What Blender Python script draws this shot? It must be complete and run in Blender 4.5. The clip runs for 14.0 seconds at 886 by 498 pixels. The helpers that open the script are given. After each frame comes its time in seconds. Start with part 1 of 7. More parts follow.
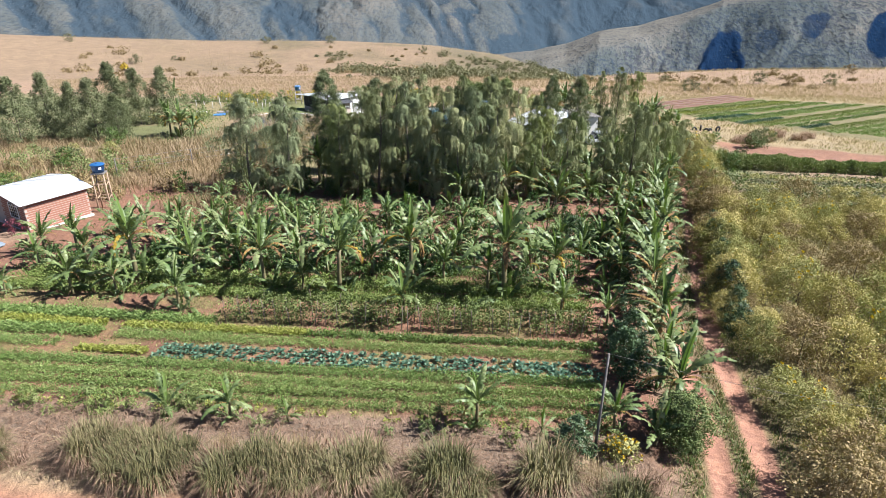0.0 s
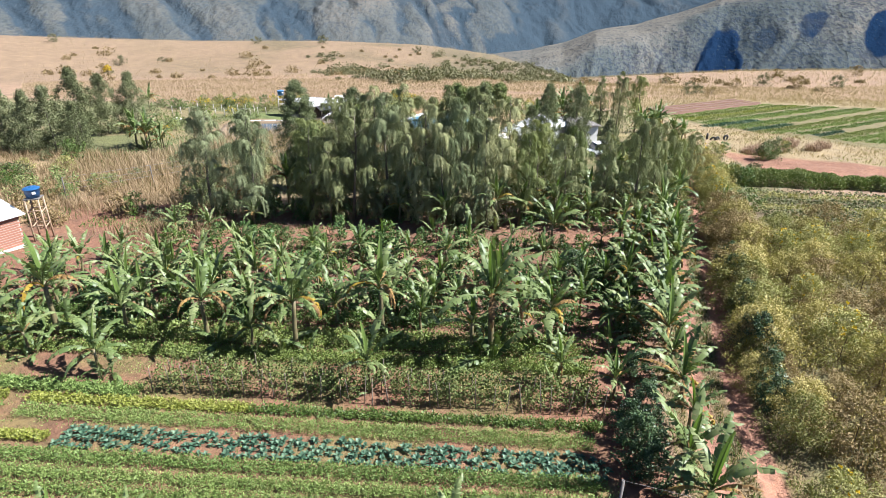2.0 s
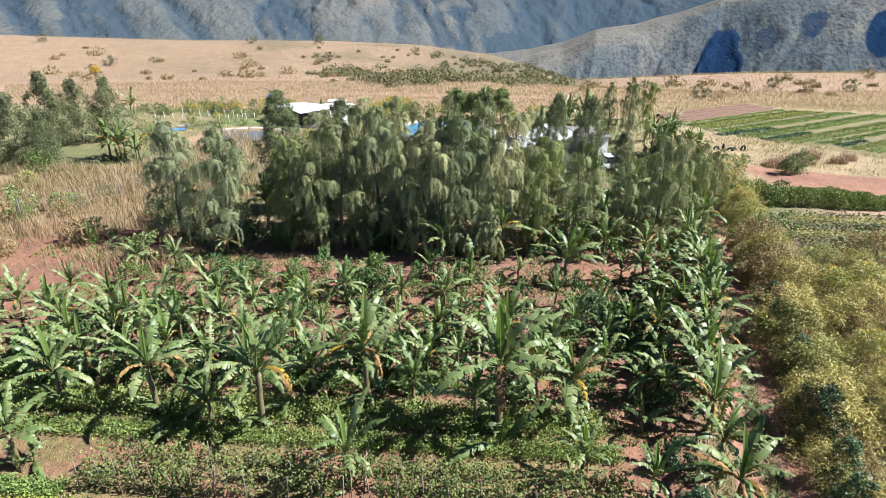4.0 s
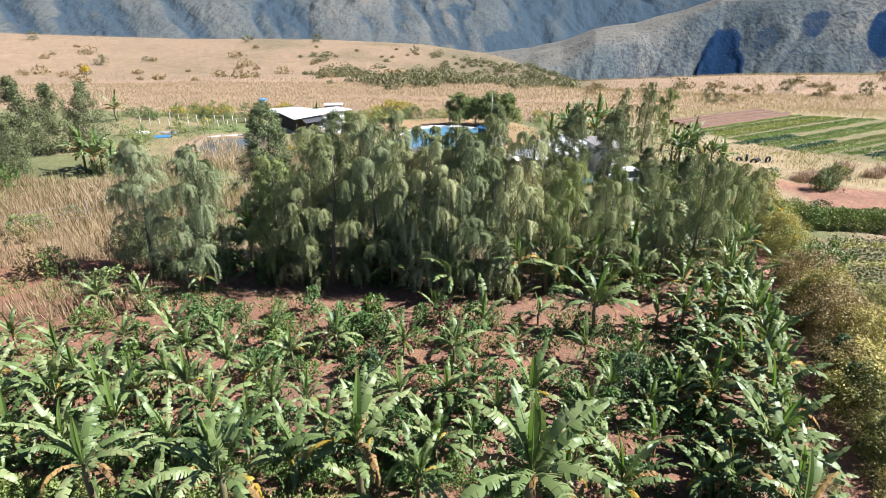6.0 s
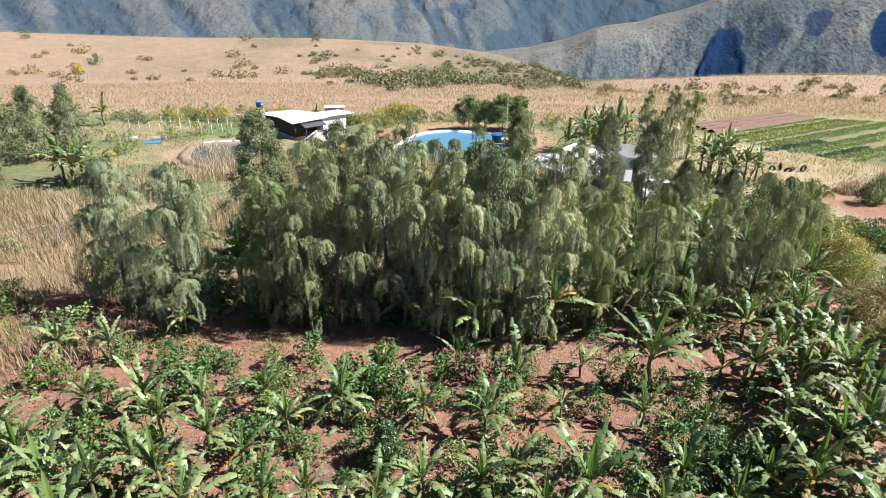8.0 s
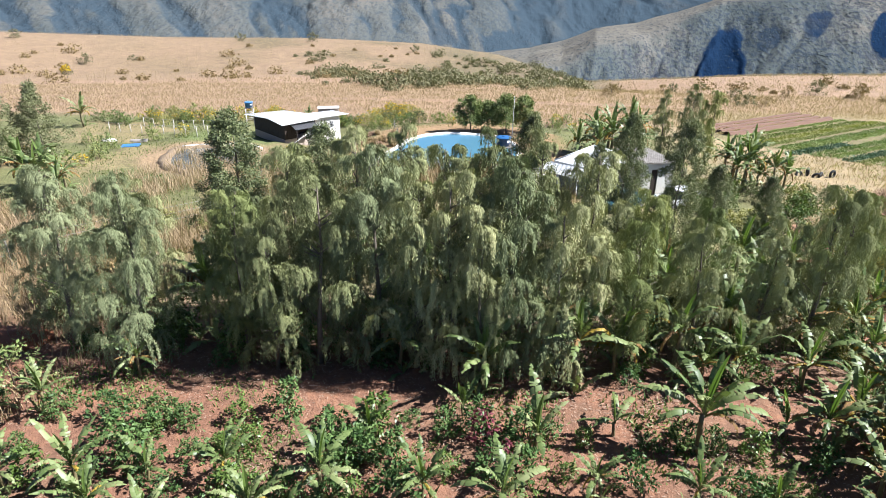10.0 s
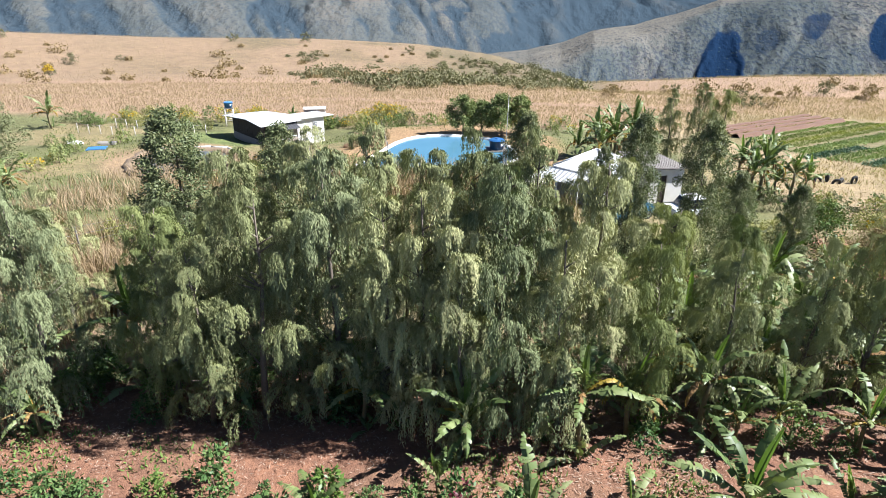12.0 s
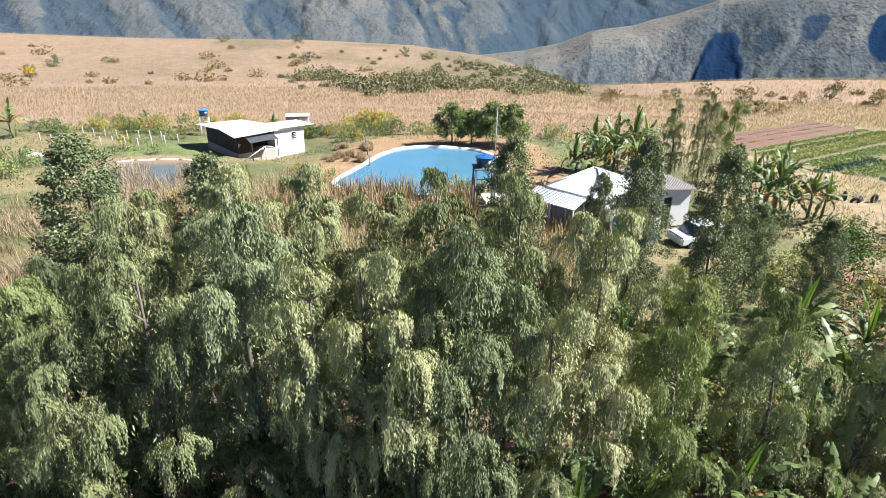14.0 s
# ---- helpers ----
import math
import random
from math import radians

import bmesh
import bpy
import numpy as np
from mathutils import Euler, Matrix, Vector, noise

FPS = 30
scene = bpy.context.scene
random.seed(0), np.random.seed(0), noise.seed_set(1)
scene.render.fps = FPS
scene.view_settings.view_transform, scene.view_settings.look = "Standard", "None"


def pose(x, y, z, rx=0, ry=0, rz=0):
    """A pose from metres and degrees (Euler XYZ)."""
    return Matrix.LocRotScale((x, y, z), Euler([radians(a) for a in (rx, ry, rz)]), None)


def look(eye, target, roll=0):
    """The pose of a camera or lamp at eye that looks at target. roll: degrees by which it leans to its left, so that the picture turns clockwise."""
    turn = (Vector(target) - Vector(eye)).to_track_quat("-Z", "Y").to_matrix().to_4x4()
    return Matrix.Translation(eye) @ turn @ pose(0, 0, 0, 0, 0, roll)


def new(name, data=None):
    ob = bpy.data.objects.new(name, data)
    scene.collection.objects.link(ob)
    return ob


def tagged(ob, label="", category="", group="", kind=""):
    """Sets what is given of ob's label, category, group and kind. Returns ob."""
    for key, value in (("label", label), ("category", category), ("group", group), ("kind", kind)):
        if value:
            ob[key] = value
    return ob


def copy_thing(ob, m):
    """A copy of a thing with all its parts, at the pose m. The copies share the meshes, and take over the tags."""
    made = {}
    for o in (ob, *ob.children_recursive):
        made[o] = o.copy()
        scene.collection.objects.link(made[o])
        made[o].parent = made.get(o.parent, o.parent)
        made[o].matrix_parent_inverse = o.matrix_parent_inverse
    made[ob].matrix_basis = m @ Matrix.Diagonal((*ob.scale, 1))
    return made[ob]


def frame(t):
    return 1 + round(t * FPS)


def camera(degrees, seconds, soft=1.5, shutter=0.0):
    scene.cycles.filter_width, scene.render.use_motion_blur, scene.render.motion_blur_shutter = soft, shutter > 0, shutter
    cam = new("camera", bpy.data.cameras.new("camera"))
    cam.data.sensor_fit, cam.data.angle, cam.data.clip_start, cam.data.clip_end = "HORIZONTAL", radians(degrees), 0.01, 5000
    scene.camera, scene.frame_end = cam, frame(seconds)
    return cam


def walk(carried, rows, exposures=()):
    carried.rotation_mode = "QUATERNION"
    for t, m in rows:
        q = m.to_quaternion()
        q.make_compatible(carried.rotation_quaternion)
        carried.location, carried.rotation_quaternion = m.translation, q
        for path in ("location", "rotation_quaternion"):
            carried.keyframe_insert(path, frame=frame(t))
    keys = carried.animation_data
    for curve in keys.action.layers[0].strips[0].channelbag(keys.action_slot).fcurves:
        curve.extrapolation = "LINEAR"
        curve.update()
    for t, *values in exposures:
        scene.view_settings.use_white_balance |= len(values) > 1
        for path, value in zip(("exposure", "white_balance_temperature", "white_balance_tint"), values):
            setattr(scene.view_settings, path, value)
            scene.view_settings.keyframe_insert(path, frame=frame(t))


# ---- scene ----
cam = camera(70.7, 14.0, 0.5)
METRES, EYE, TILT, LEAN, TURN = 36.43, 14.5, 0.0, 0.0, 4.9
ROWS = [
    (0.0, 0.0, 0.0, 0.0, 0.1, -24.08, -0.23),
    (0.5, 0.0107, 0.0434, -0.0015, 0.05, -24.09, -0.2),
    (1.0, 0.0183, 0.0825, -0.0021, -0.03, -24.11, -0.18),
    (1.5, 0.0236, 0.1212, -0.0025, -0.09, -24.15, -0.2),
    (2.0, 0.0275, 0.1596, -0.003, -0.16, -24.17, -0.21),
    (2.5, 0.0293, 0.1972, -0.0031, -0.2, -24.23, -0.23),
    (3.0, 0.0298, 0.2342, -0.0036, -0.23, -24.23, -0.26),
    (5.5, 0.0211, 0.4169, -0.0067, -0.3, -24.36, -0.47),
    (6.0, 0.0166, 0.4538, -0.0077, -0.33, -24.41, -0.5),
    (6.5, 0.0114, 0.4906, -0.0092, -0.32, -24.45, -0.5),
    (7.0, 0.0048, 0.5271, -0.0127, -0.34, -24.43, -0.53),
    (7.5, -0.0025, 0.5612, -0.0171, -0.34, -24.49, -0.56),
    (8.0, -0.0114, 0.5945, -0.0215, -0.37, -24.5, -0.54),
    (10.5, -0.0123, 0.7541, -0.0591, -0.53, -24.33, -0.63),
    (11.0, -0.0059, 0.7848, -0.0685, -0.57, -24.27, -0.66),
    (11.5, 0.0021, 0.8162, -0.0769, -0.6, -24.22, -0.68),
    (12.0, 0.0086, 0.8485, -0.0805, -0.65, -24.2, -0.68),
    (12.5, 0.0167, 0.8819, -0.0814, -0.69, -24.16, -0.72),
    (13.0, 0.0245, 0.9133, -0.0814, -0.74, -24.14, -0.7),
    (13.5, 0.0325, 0.9466, -0.0817, -0.8, -24.14, -0.76),
    (14.0, 0.0407, 0.9793, -0.082, -0.79, -24.18, -0.76),
]
walk(cam, [(t, pose(0, 0, EYE, TILT, LEAN, TURN) @ pose(METRES * x, METRES * y, METRES * z, 90 + pitch, roll, yaw)) for t, x, y, z, yaw, pitch, roll in ROWS],
     [(0.0, 1.69, 5820, 10), (0.5, 1.76, 5820, 10), (3.0, 1.78, 5820, 10), (14.0, 1.86, 5820, 10)])

# ---- light: late morning sun from the right, clear sky ----
SUN_TO = Vector((0.70, 0.045, 0.71)).normalized()
world = bpy.data.worlds.new("sky")
scene.world = world
world.use_nodes = True
wn = world.node_tree.nodes
sky = wn.new("ShaderNodeTexSky")
sky.sky_type = "NISHITA"
sky.sun_disc = False
sky.altitude, sky.air_density, sky.dust_density, sky.ozone_density = 1300, 0.55, 0.2, 1.0
sky.sun_elevation = math.asin(SUN_TO.z)
sky.sun_rotation = math.atan2(SUN_TO.x, SUN_TO.y)
world.node_tree.links.new(sky.outputs[0], wn["Background"].inputs[0])
wn["Background"].inputs[1].default_value = 0.05
sun_data = bpy.data.lights.new("sun", "SUN")
sun_data.energy, sun_data.angle, sun_data.color = 5.0, radians(0.53), (1.0, 0.955, 0.88)
sun = new("sun", sun_data)
sun.matrix_world = look(SUN_TO * 50, (0, 0, 0))


# ---- materials ----
def mat(name):
    m = bpy.data.materials.new(name)
    m.use_nodes = True
    nt = m.node_tree
    return m, nt, nt.nodes["Principled BSDF"]


def ramp(nt, fac, stops):
    r = nt.nodes.new("ShaderNodeValToRGB")
    el = r.color_ramp.elements
    while len(el) < len(stops):
        el.new(0.5)
    for e, (p, c) in zip(el, stops):
        e.position, e.color = p, (*c, 1)
    nt.links.new(fac, r.inputs[0])
    return r.outputs[0]


def tex(nt, scale, detail=6.0, rough=0.6, vec=None):
    n = nt.nodes.new("ShaderNodeTexNoise")
    n.inputs["Scale"].default_value, n.inputs["Detail"].default_value, n.inputs["Roughness"].default_value = scale, detail, rough
    if vec is None:
        vec = nt.nodes.new("ShaderNodeNewGeometry").outputs["Position"]
    nt.links.new(vec, n.inputs["Vector"])
    return n.outputs["Fac"]


def math_node(nt, op, a, b, clamp=False):
    n = nt.nodes.new("ShaderNodeMath")
    n.operation, n.use_clamp = op, clamp
    for i, v in enumerate((a, b)):
        if isinstance(v, (int, float)):
            n.inputs[i].default_value = v
        else:
            nt.links.new(v, n.inputs[i])
    return n.outputs[0]


def mix(nt, fac, a, b, mode="MIX"):
    n = nt.nodes.new("ShaderNodeMix")
    n.data_type, n.blend_type = "RGBA", mode
    for i, v in zip((0, 6, 7), (fac, a, b)):
        if isinstance(v, (int, float)):
            n.inputs[i].default_value = v
        elif isinstance(v, tuple):
            n.inputs[i].default_value = (*v, 1)
        else:
            nt.links.new(v, n.inputs[i])
    return n.outputs[2]


def bump(nt, bsdf, height, strength=0.5, dist=0.02):
    b = nt.nodes.new("ShaderNodeBump")
    b.inputs["Strength"].default_value, b.inputs["Distance"].default_value = strength, dist
    nt.links.new(height, b.inputs["Height"])
    nt.links.new(b.outputs[0], bsdf.inputs["Normal"])


def leafy(name, stops, rough=0.5, through_part=0.16, gloss=0.35, patch=0.35, each=0.5, plant=0.3):
    """Foliage: colour varies leaf by leaf, plant by plant and in soft patches; light passes through in part."""
    m, nt, p = mat(name)
    geo = nt.nodes.new("ShaderNodeNewGeometry")
    info = nt.nodes.new("ShaderNodeObjectInfo")
    f = math_node(nt, "ADD", math_node(nt, "MULTIPLY", geo.outputs["Random Per Island"], each),
                  math_node(nt, "MULTIPLY", info.outputs["Random"], plant))
    f = math_node(nt, "ADD", f, math_node(nt, "MULTIPLY", tex(nt, 0.9, 3), patch), True)
    col = ramp(nt, f, stops)
    nt.links.new(col, p.inputs["Base Color"])
    p.inputs["Roughness"].default_value = rough
    p.inputs["Specular IOR Level"].default_value = gloss
    tr = nt.nodes.new("ShaderNodeBsdfTranslucent")
    nt.links.new(mix(nt, 1.0, col, (1.0, 1.15, 0.5), "MULTIPLY"), tr.inputs["Color"])
    ms = nt.nodes.new("ShaderNodeMixShader")
    ms.inputs[0].default_value = through_part
    nt.links.new(p.outputs[0], ms.inputs[1])
    nt.links.new(tr.outputs[0], ms.inputs[2])
    nt.links.new(ms.outputs[0], nt.nodes["Material Output"].inputs["Surface"])
    return m


def plain(name, a, b, scale=6.0, rough=0.7, metal=0.0, relief=0.3, dist=0.01):
    m, nt, p = mat(name)
    f = tex(nt, scale)
    nt.links.new(mix(nt, f, a, b), p.inputs["Base Color"])
    p.inputs["Roughness"].default_value, p.inputs["Metallic"].default_value = rough, metal
    bump(nt, p, tex(nt, scale * 5, 4), relief, dist)
    return m


M_WEEP = leafy("weeping_foliage", [(0.1, (0.07294, 0.08218, 0.0352)), (0.4, (0.2142, 0.2267, 0.1034)), (0.7, (0.3362, 0.3325, 0.1644)), (1.0, (0.5098, 0.4511, 0.2586))], 0.5, 0.06, 0.08, 0.42, 0.2, 0.34)
M_WEEPD = leafy("dark_weeping_foliage", [(0.1, (0.05107, 0.06245, 0.02886)), (0.4, (0.1499, 0.1723, 0.08482)), (0.7, (0.2352, 0.2527, 0.1348)), (1.0, (0.3569, 0.3428, 0.2119))], 0.5, 0.06, 0.08, 0.42, 0.2, 0.34)
M_WEEPY = leafy("yellowish_foliage", [(0.1, (0.0934, 0.1174, 0.0434)), (0.5, (0.1776, 0.2014, 0.07626)), (1.0, (0.345, 0.3472, 0.13))], 0.48, 0.08, 0.08, 0.4, 0.18, 0.5)
M_GLOSS = leafy("glossy_foliage", [(0.1, (0.06262, 0.0837, 0.03658)), (0.5, (0.1184, 0.1352, 0.06076)), (0.8, (0.2356, 0.2375, 0.1104)), (1.0, (0.3, 0.28, 0.16))], 0.42, 0.1, 0.16)
M_COPSE = leafy("copse_foliage", [(0.1, (0.03162, 0.0403, 0.01736)), (0.5, (0.106, 0.119, 0.05332)), (1.0, (0.2034, 0.2046, 0.1097))], 0.48, 0.1, 0.078)
M_COFFEE = leafy("dark_shrub_foliage", [(0.1, (0.02319, 0.0496, 0.01581)), (0.5, (0.04743, 0.08928, 0.02635)), (1.0, (0.1159, 0.1686, 0.0527))], 0.45, 0.12, 0.16)
M_CITRUS = leafy("light_shrub_foliage", [(0.1, (0.0372, 0.0682, 0.0124)), (0.5, (0.0682, 0.1116, 0.0217)), (1.0, (0.124, 0.1674, 0.0434))], 0.4, 0.15, 0.26)
M_SCRUB = leafy("olive_scrub_foliage", [(0.1, (0.1203, 0.1047, 0.03668)), (0.45, (0.3204, 0.2666, 0.09562)), (0.8, (0.4198, 0.3399, 0.1362)), (1.0, (0.504, 0.3849, 0.1847))], 0.6, 0.22, 0.13, 0.45, 0.14, 0.42)
M_SCRUBG = leafy("green_scrub_foliage", [(0.1, (0.08441, 0.08502, 0.02551)), (0.5, (0.2464, 0.2364, 0.07938)), (1.0, (0.3663, 0.3271, 0.1418))], 0.55, 0.2, 0.16, 0.45, 0.14, 0.42)
M_SCRUBB = leafy("brown_scrub_foliage", [(0.1, (0.1227, 0.08384, 0.04204)), (0.5, (0.2167, 0.1541, 0.07385)), (1.0, (0.3032, 0.23, 0.1105))], 0.6, 0.15, 0.13, 0.4, 0.28, 0.42)
M_DARKBUSH = leafy("bluegreen_foliage", [(0.1, (0.02294, 0.04464, 0.02046)), (0.5, (0.0465, 0.07812, 0.03224)), (1.0, (0.1011, 0.1414, 0.06076))], 0.4, 0.1, 0.26)
M_KALE = leafy("kale_leaf", [(0.1, (0.02232, 0.05146, 0.03286)), (0.5, (0.0465, 0.09176, 0.05518)), (1.0, (0.1184, 0.1773, 0.1079))], 0.4, 0.1, 0.16)
M_CROP = leafy("bed_crop_leaf", [(0.1, (0.05011, 0.0742, 0.01647)), (0.5, (0.1543, 0.2093, 0.05514)), (1.0, (0.25, 0.2981, 0.09883))], 0.5, 0.16, 0.2)
M_CROPD = leafy("deep_green_crop_leaf", [(0.1, (0.03596, 0.06138, 0.01364)), (0.5, (0.1147, 0.1718, 0.04154)), (1.0, (0.2034, 0.2578, 0.07874))], 0.5, 0.14, 0.2)
M_LETTUCE = leafy("lettuce_leaf", [(0.1, (0.129, 0.162, 0.02251)), (0.5, (0.2065, 0.2273, 0.03751)), (1.0, (0.2902, 0.2809, 0.08252))], 0.45, 0.22, 0.23)
M_HEDGE = leafy("vine_hedge_leaf", [(0.1, (0.04836, 0.07564, 0.02232)), (0.5, (0.1048, 0.1401, 0.04464)), (1.0, (0.2257, 0.2418, 0.09672))], 0.5, 0.14, 0.13, 0.6)
M_LUSH = leafy("lush_ground_leaf", [(0.1, (0.05544, 0.081, 0.01848)), (0.5, (0.1432, 0.1845, 0.0462)), (1.0, (0.231, 0.261, 0.08663))], 0.5, 0.2, 0.16)
M_FIELDG = leafy("young_field_leaf", [(0.1, (0.09188, 0.1216, 0.03488)), (0.5, (0.1555, 0.1856, 0.05812)), (1.0, (0.2403, 0.2559, 0.1085))], 0.65, 0.16, 0.033)
M_BEAN = leafy("bean_leaf", [(0.1, (0.0496, 0.07254, 0.0186)), (0.5, (0.0992, 0.1246, 0.03658)), (1.0, (0.1767, 0.1835, 0.06758))], 0.55, 0.14, 0.16)
M_DRY = leafy("dry_grass_blade", [(0.1, (0.2297, 0.1597, 0.1031)), (0.5, (0.3134, 0.2292, 0.1498)), (1.0, (0.3971, 0.3055, 0.2055))], 0.7, 0.3, 0.078, 0.5, 0.25)
M_STALK = leafy("dry_stalk_leaf", [(0.1, (0.107, 0.071, 0.039)), (0.5, (0.214, 0.150, 0.084)), (1.0, (0.357, 0.271, 0.167))], 0.65, 0.2, 0.098, 0.5)
M_STRAW = leafy("straw_blade", [(0.1, (0.1159, 0.06944, 0.0434)), (0.5, (0.2201, 0.1389, 0.09176)), (1.0, (0.3478, 0.2381, 0.173))], 0.65, 0.1, 0.13)
M_LITTER = leafy("dry_leaf_litter", [(0.1, (0.16, 0.095, 0.065)), (0.5, (0.25, 0.17, 0.125)), (1.0, (0.36, 0.28, 0.22))], 0.75, 0.05, 0.05, 0.4, 0.5)
M_TUSS = leafy("tussock_blade", [(0.1, (0.03333, 0.03658, 0.01473)), (0.4, (0.1067, 0.102, 0.04419)), (0.75, (0.1687, 0.1432, 0.06964)), (1.0, (0.288, 0.2201, 0.1293))], 0.55, 0.14, 0.16)
M_FRESH = leafy("fresh_grass_blade", [(0.1, (0.0496, 0.0744, 0.0155)), (0.5, (0.093, 0.1178, 0.031)), (1.0, (0.1612, 0.1736, 0.062))], 0.55, 0.18, 0.16)
M_SAVANNA = leafy("savanna_foliage", [(0.1, (0.07626, 0.07905, 0.04278)), (0.5, (0.1209, 0.1162, 0.06231)), (1.0, (0.2008, 0.1758, 0.1004))], 0.6, 0.2, 0.098)
M_YELLOW = leafy("yellow_flower", [(0.2, (0.465, 0.279, 0.0124)), (1.0, (0.527, 0.3844, 0.031))], 0.6, 0.25, 0.13)
M_RED = leafy("crimson_leaf", [(0.2, (0.08184, 0.01984, 0.0279)), (0.6, (0.1637, 0.03968, 0.0558)), (1.0, (0.2864, 0.06944, 0.093))], 0.45, 0.25, 0.23)
M_BLEAF = leafy("banana_leaf", [(0.05, (0.0205, 0.03645, 0.009945)), (0.4, (0.07331, 0.1062, 0.03182)), (0.7, (0.1269, 0.1614, 0.05566)), (1.0, (0.1994, 0.218, 0.09678))], 0.44, 0.18, 0.26, 0.55, 0.25, 0.5)
M_BNEW = leafy("young_banana_leaf", [(0.1, (0.06964, 0.1138, 0.0241)), (1.0, (0.1393, 0.1898, 0.04821))], 0.36, 0.35, 0.33)
M_BDEAD = leafy("withered_banana_leaf", [(0.1, (0.0868, 0.0496, 0.0248)), (0.6, (0.1984, 0.1178, 0.0496)), (1.0, (0.341, 0.2232, 0.062))], 0.7, 0.15, 0.098)
M_BYEL = leafy("yellowed_banana_leaf", [(0.1, (0.2325, 0.1395, 0.01488)), (1.0, (0.3255, 0.2325, 0.03968))], 0.5, 0.3, 0.2)
M_BSTEM = plain("banana_stem", (0.1716, 0.1518, 0.066), (0.066, 0.0429, 0.0231), 5, 0.6)
M_BARK = plain("pale_bark", (0.1452, 0.1188, 0.0924), (0.0792, 0.0594, 0.0462), 12, 0.85)
M_TWIG = plain("brown_twig", (0.1056, 0.0726, 0.0462), (0.0594, 0.0396, 0.0264), 20, 0.9)
M_STAKE = plain("weathered_stake", (0.198, 0.1584, 0.1188), (0.1056, 0.0792, 0.0594), 15, 0.85)
M_PALEWOOD = plain("pale_timber", (0.36, 0.25, 0.16), (0.22, 0.15, 0.1), 12, 0.8)
M_GREYWOOD = plain("grey_pole_wood", (0.1584, 0.1452, 0.132), (0.0792, 0.066, 0.0594), 15, 0.85)
M_DARKWOOD = plain("dark_boards", (0.033, 0.01848, 0.0132), (0.0165, 0.0099, 0.00792), 6, 0.75)
M_WHITE = plain("white_render", (0.656, 0.64, 0.608), (0.544, 0.512, 0.464), 1.2, 0.8)
M_GREYWALL = plain("grey_render", (0.33, 0.33, 0.33), (0.231, 0.2244, 0.2178), 1.5, 0.85)
M_ROOFW = plain("white_sheet_roof", (0.64, 0.64, 0.64), (0.528, 0.52, 0.504), 0.7, 0.45)
M_ROOFG = plain("fibre_cement_roof", (0.2772, 0.2508, 0.2244), (0.1716, 0.1518, 0.1386), 1.5, 0.85)
M_ROOFD = plain("dark_sheet_roof", (0.0594, 0.0594, 0.066), (0.033, 0.033, 0.0363), 2, 0.6)
M_BRICK = plain("hollow_clay_brick", (0.2904, 0.132, 0.0858), (0.2178, 0.0924, 0.0594), 3, 0.85)
M_MORTAR = plain("pale_mortar", (0.3828, 0.3168, 0.2706), (0.3036, 0.2442, 0.198), 8, 0.9)
M_TANK = plain("blue_plastic", (0.0198, 0.0858, 0.2112), (0.0165, 0.066, 0.1716), 3, 0.35, 0, 0.05)
M_TANKL = plain("light_blue_plastic", (0.0462, 0.165, 0.33), (0.0396, 0.132, 0.2772), 3, 0.35, 0, 0.05)
M_LABEL = plain("white_print", (0.64, 0.656, 0.68), (0.56, 0.576, 0.6), 3, 0.5, 0, 0.05)
M_CONCRETE = plain("pale_concrete", (0.496, 0.464, 0.416), (0.368, 0.336, 0.296), 2.5, 0.85)
M_RUBBER = plain("black_rubber", (0.0132, 0.0132, 0.0132), (0.0231, 0.02178, 0.0198), 8, 0.8)
M_STEEL = plain("galvanised_wire", (0.297, 0.2904, 0.2838), (0.198, 0.198, 0.198), 8, 0.5, 0.7)
M_TARP = plain("blue_tarpaulin", (0.0396, 0.1452, 0.33), (0.033, 0.1188, 0.2772), 4, 0.5)
M_TARPG = plain("grey_tarpaulin", (0.231, 0.264, 0.297), (0.132, 0.1584, 0.198), 3, 0.5)
M_CARW = plain("white_car_paint", (0.6, 0.608, 0.616), (0.56, 0.568, 0.576), 2, 0.25, 0, 0.02)
M_CARB = plain("blue_car_paint", (0.02, 0.07, 0.1), (0.018, 0.06, 0.09), 2, 0.25, 0, 0.02)
M_GLASSD = plain("dark_window", (0.0132, 0.0165, 0.0198), (0.0198, 0.0231, 0.0264), 2, 0.1, 0, 0.02)
M_FRAME = plain("white_steel_frame", (0.6, 0.6, 0.592), (0.52, 0.512, 0.496), 6, 0.5)
M_MUD = plain("muddy_bank", (0.198, 0.1386, 0.0858), (0.132, 0.0924, 0.0561), 1.2, 0.9, 0, 0.7, 0.06)
M_HEAP = plain("orange_earth", (0.2442, 0.0957, 0.0462), (0.1716, 0.0627, 0.0297), 2.5, 0.95, 0, 0.8, 0.06)


def water_mat(name, a, b, rough):
    m, nt, p = mat(name)
    nt.links.new(mix(nt, tex(nt, 0.5, 4), a, b), p.inputs["Base Color"])
    p.inputs["Roughness"].default_value = rough
    p.inputs["IOR"].default_value = 1.33
    bump(nt, p, tex(nt, 2.5, 3), 0.12, 0.02)
    return m


M_POOL = water_mat("blue_lined_water", (0.052, 0.128, 0.185), (0.07, 0.155, 0.21), 0.06)
M_POND = water_mat("murky_water", (0.066, 0.0792, 0.0858), (0.1122, 0.1122, 0.0924), 0.15)

# ---- lie of the land ----
PROFILE_Y = [-60, 10, 25, 46, 60, 78, 100, 130, 150]
PROFILE_Z = [-1.2, -1.2, -1.4, -2.1, -2.9, -4.2, -6.0, -8.0, -9.4]
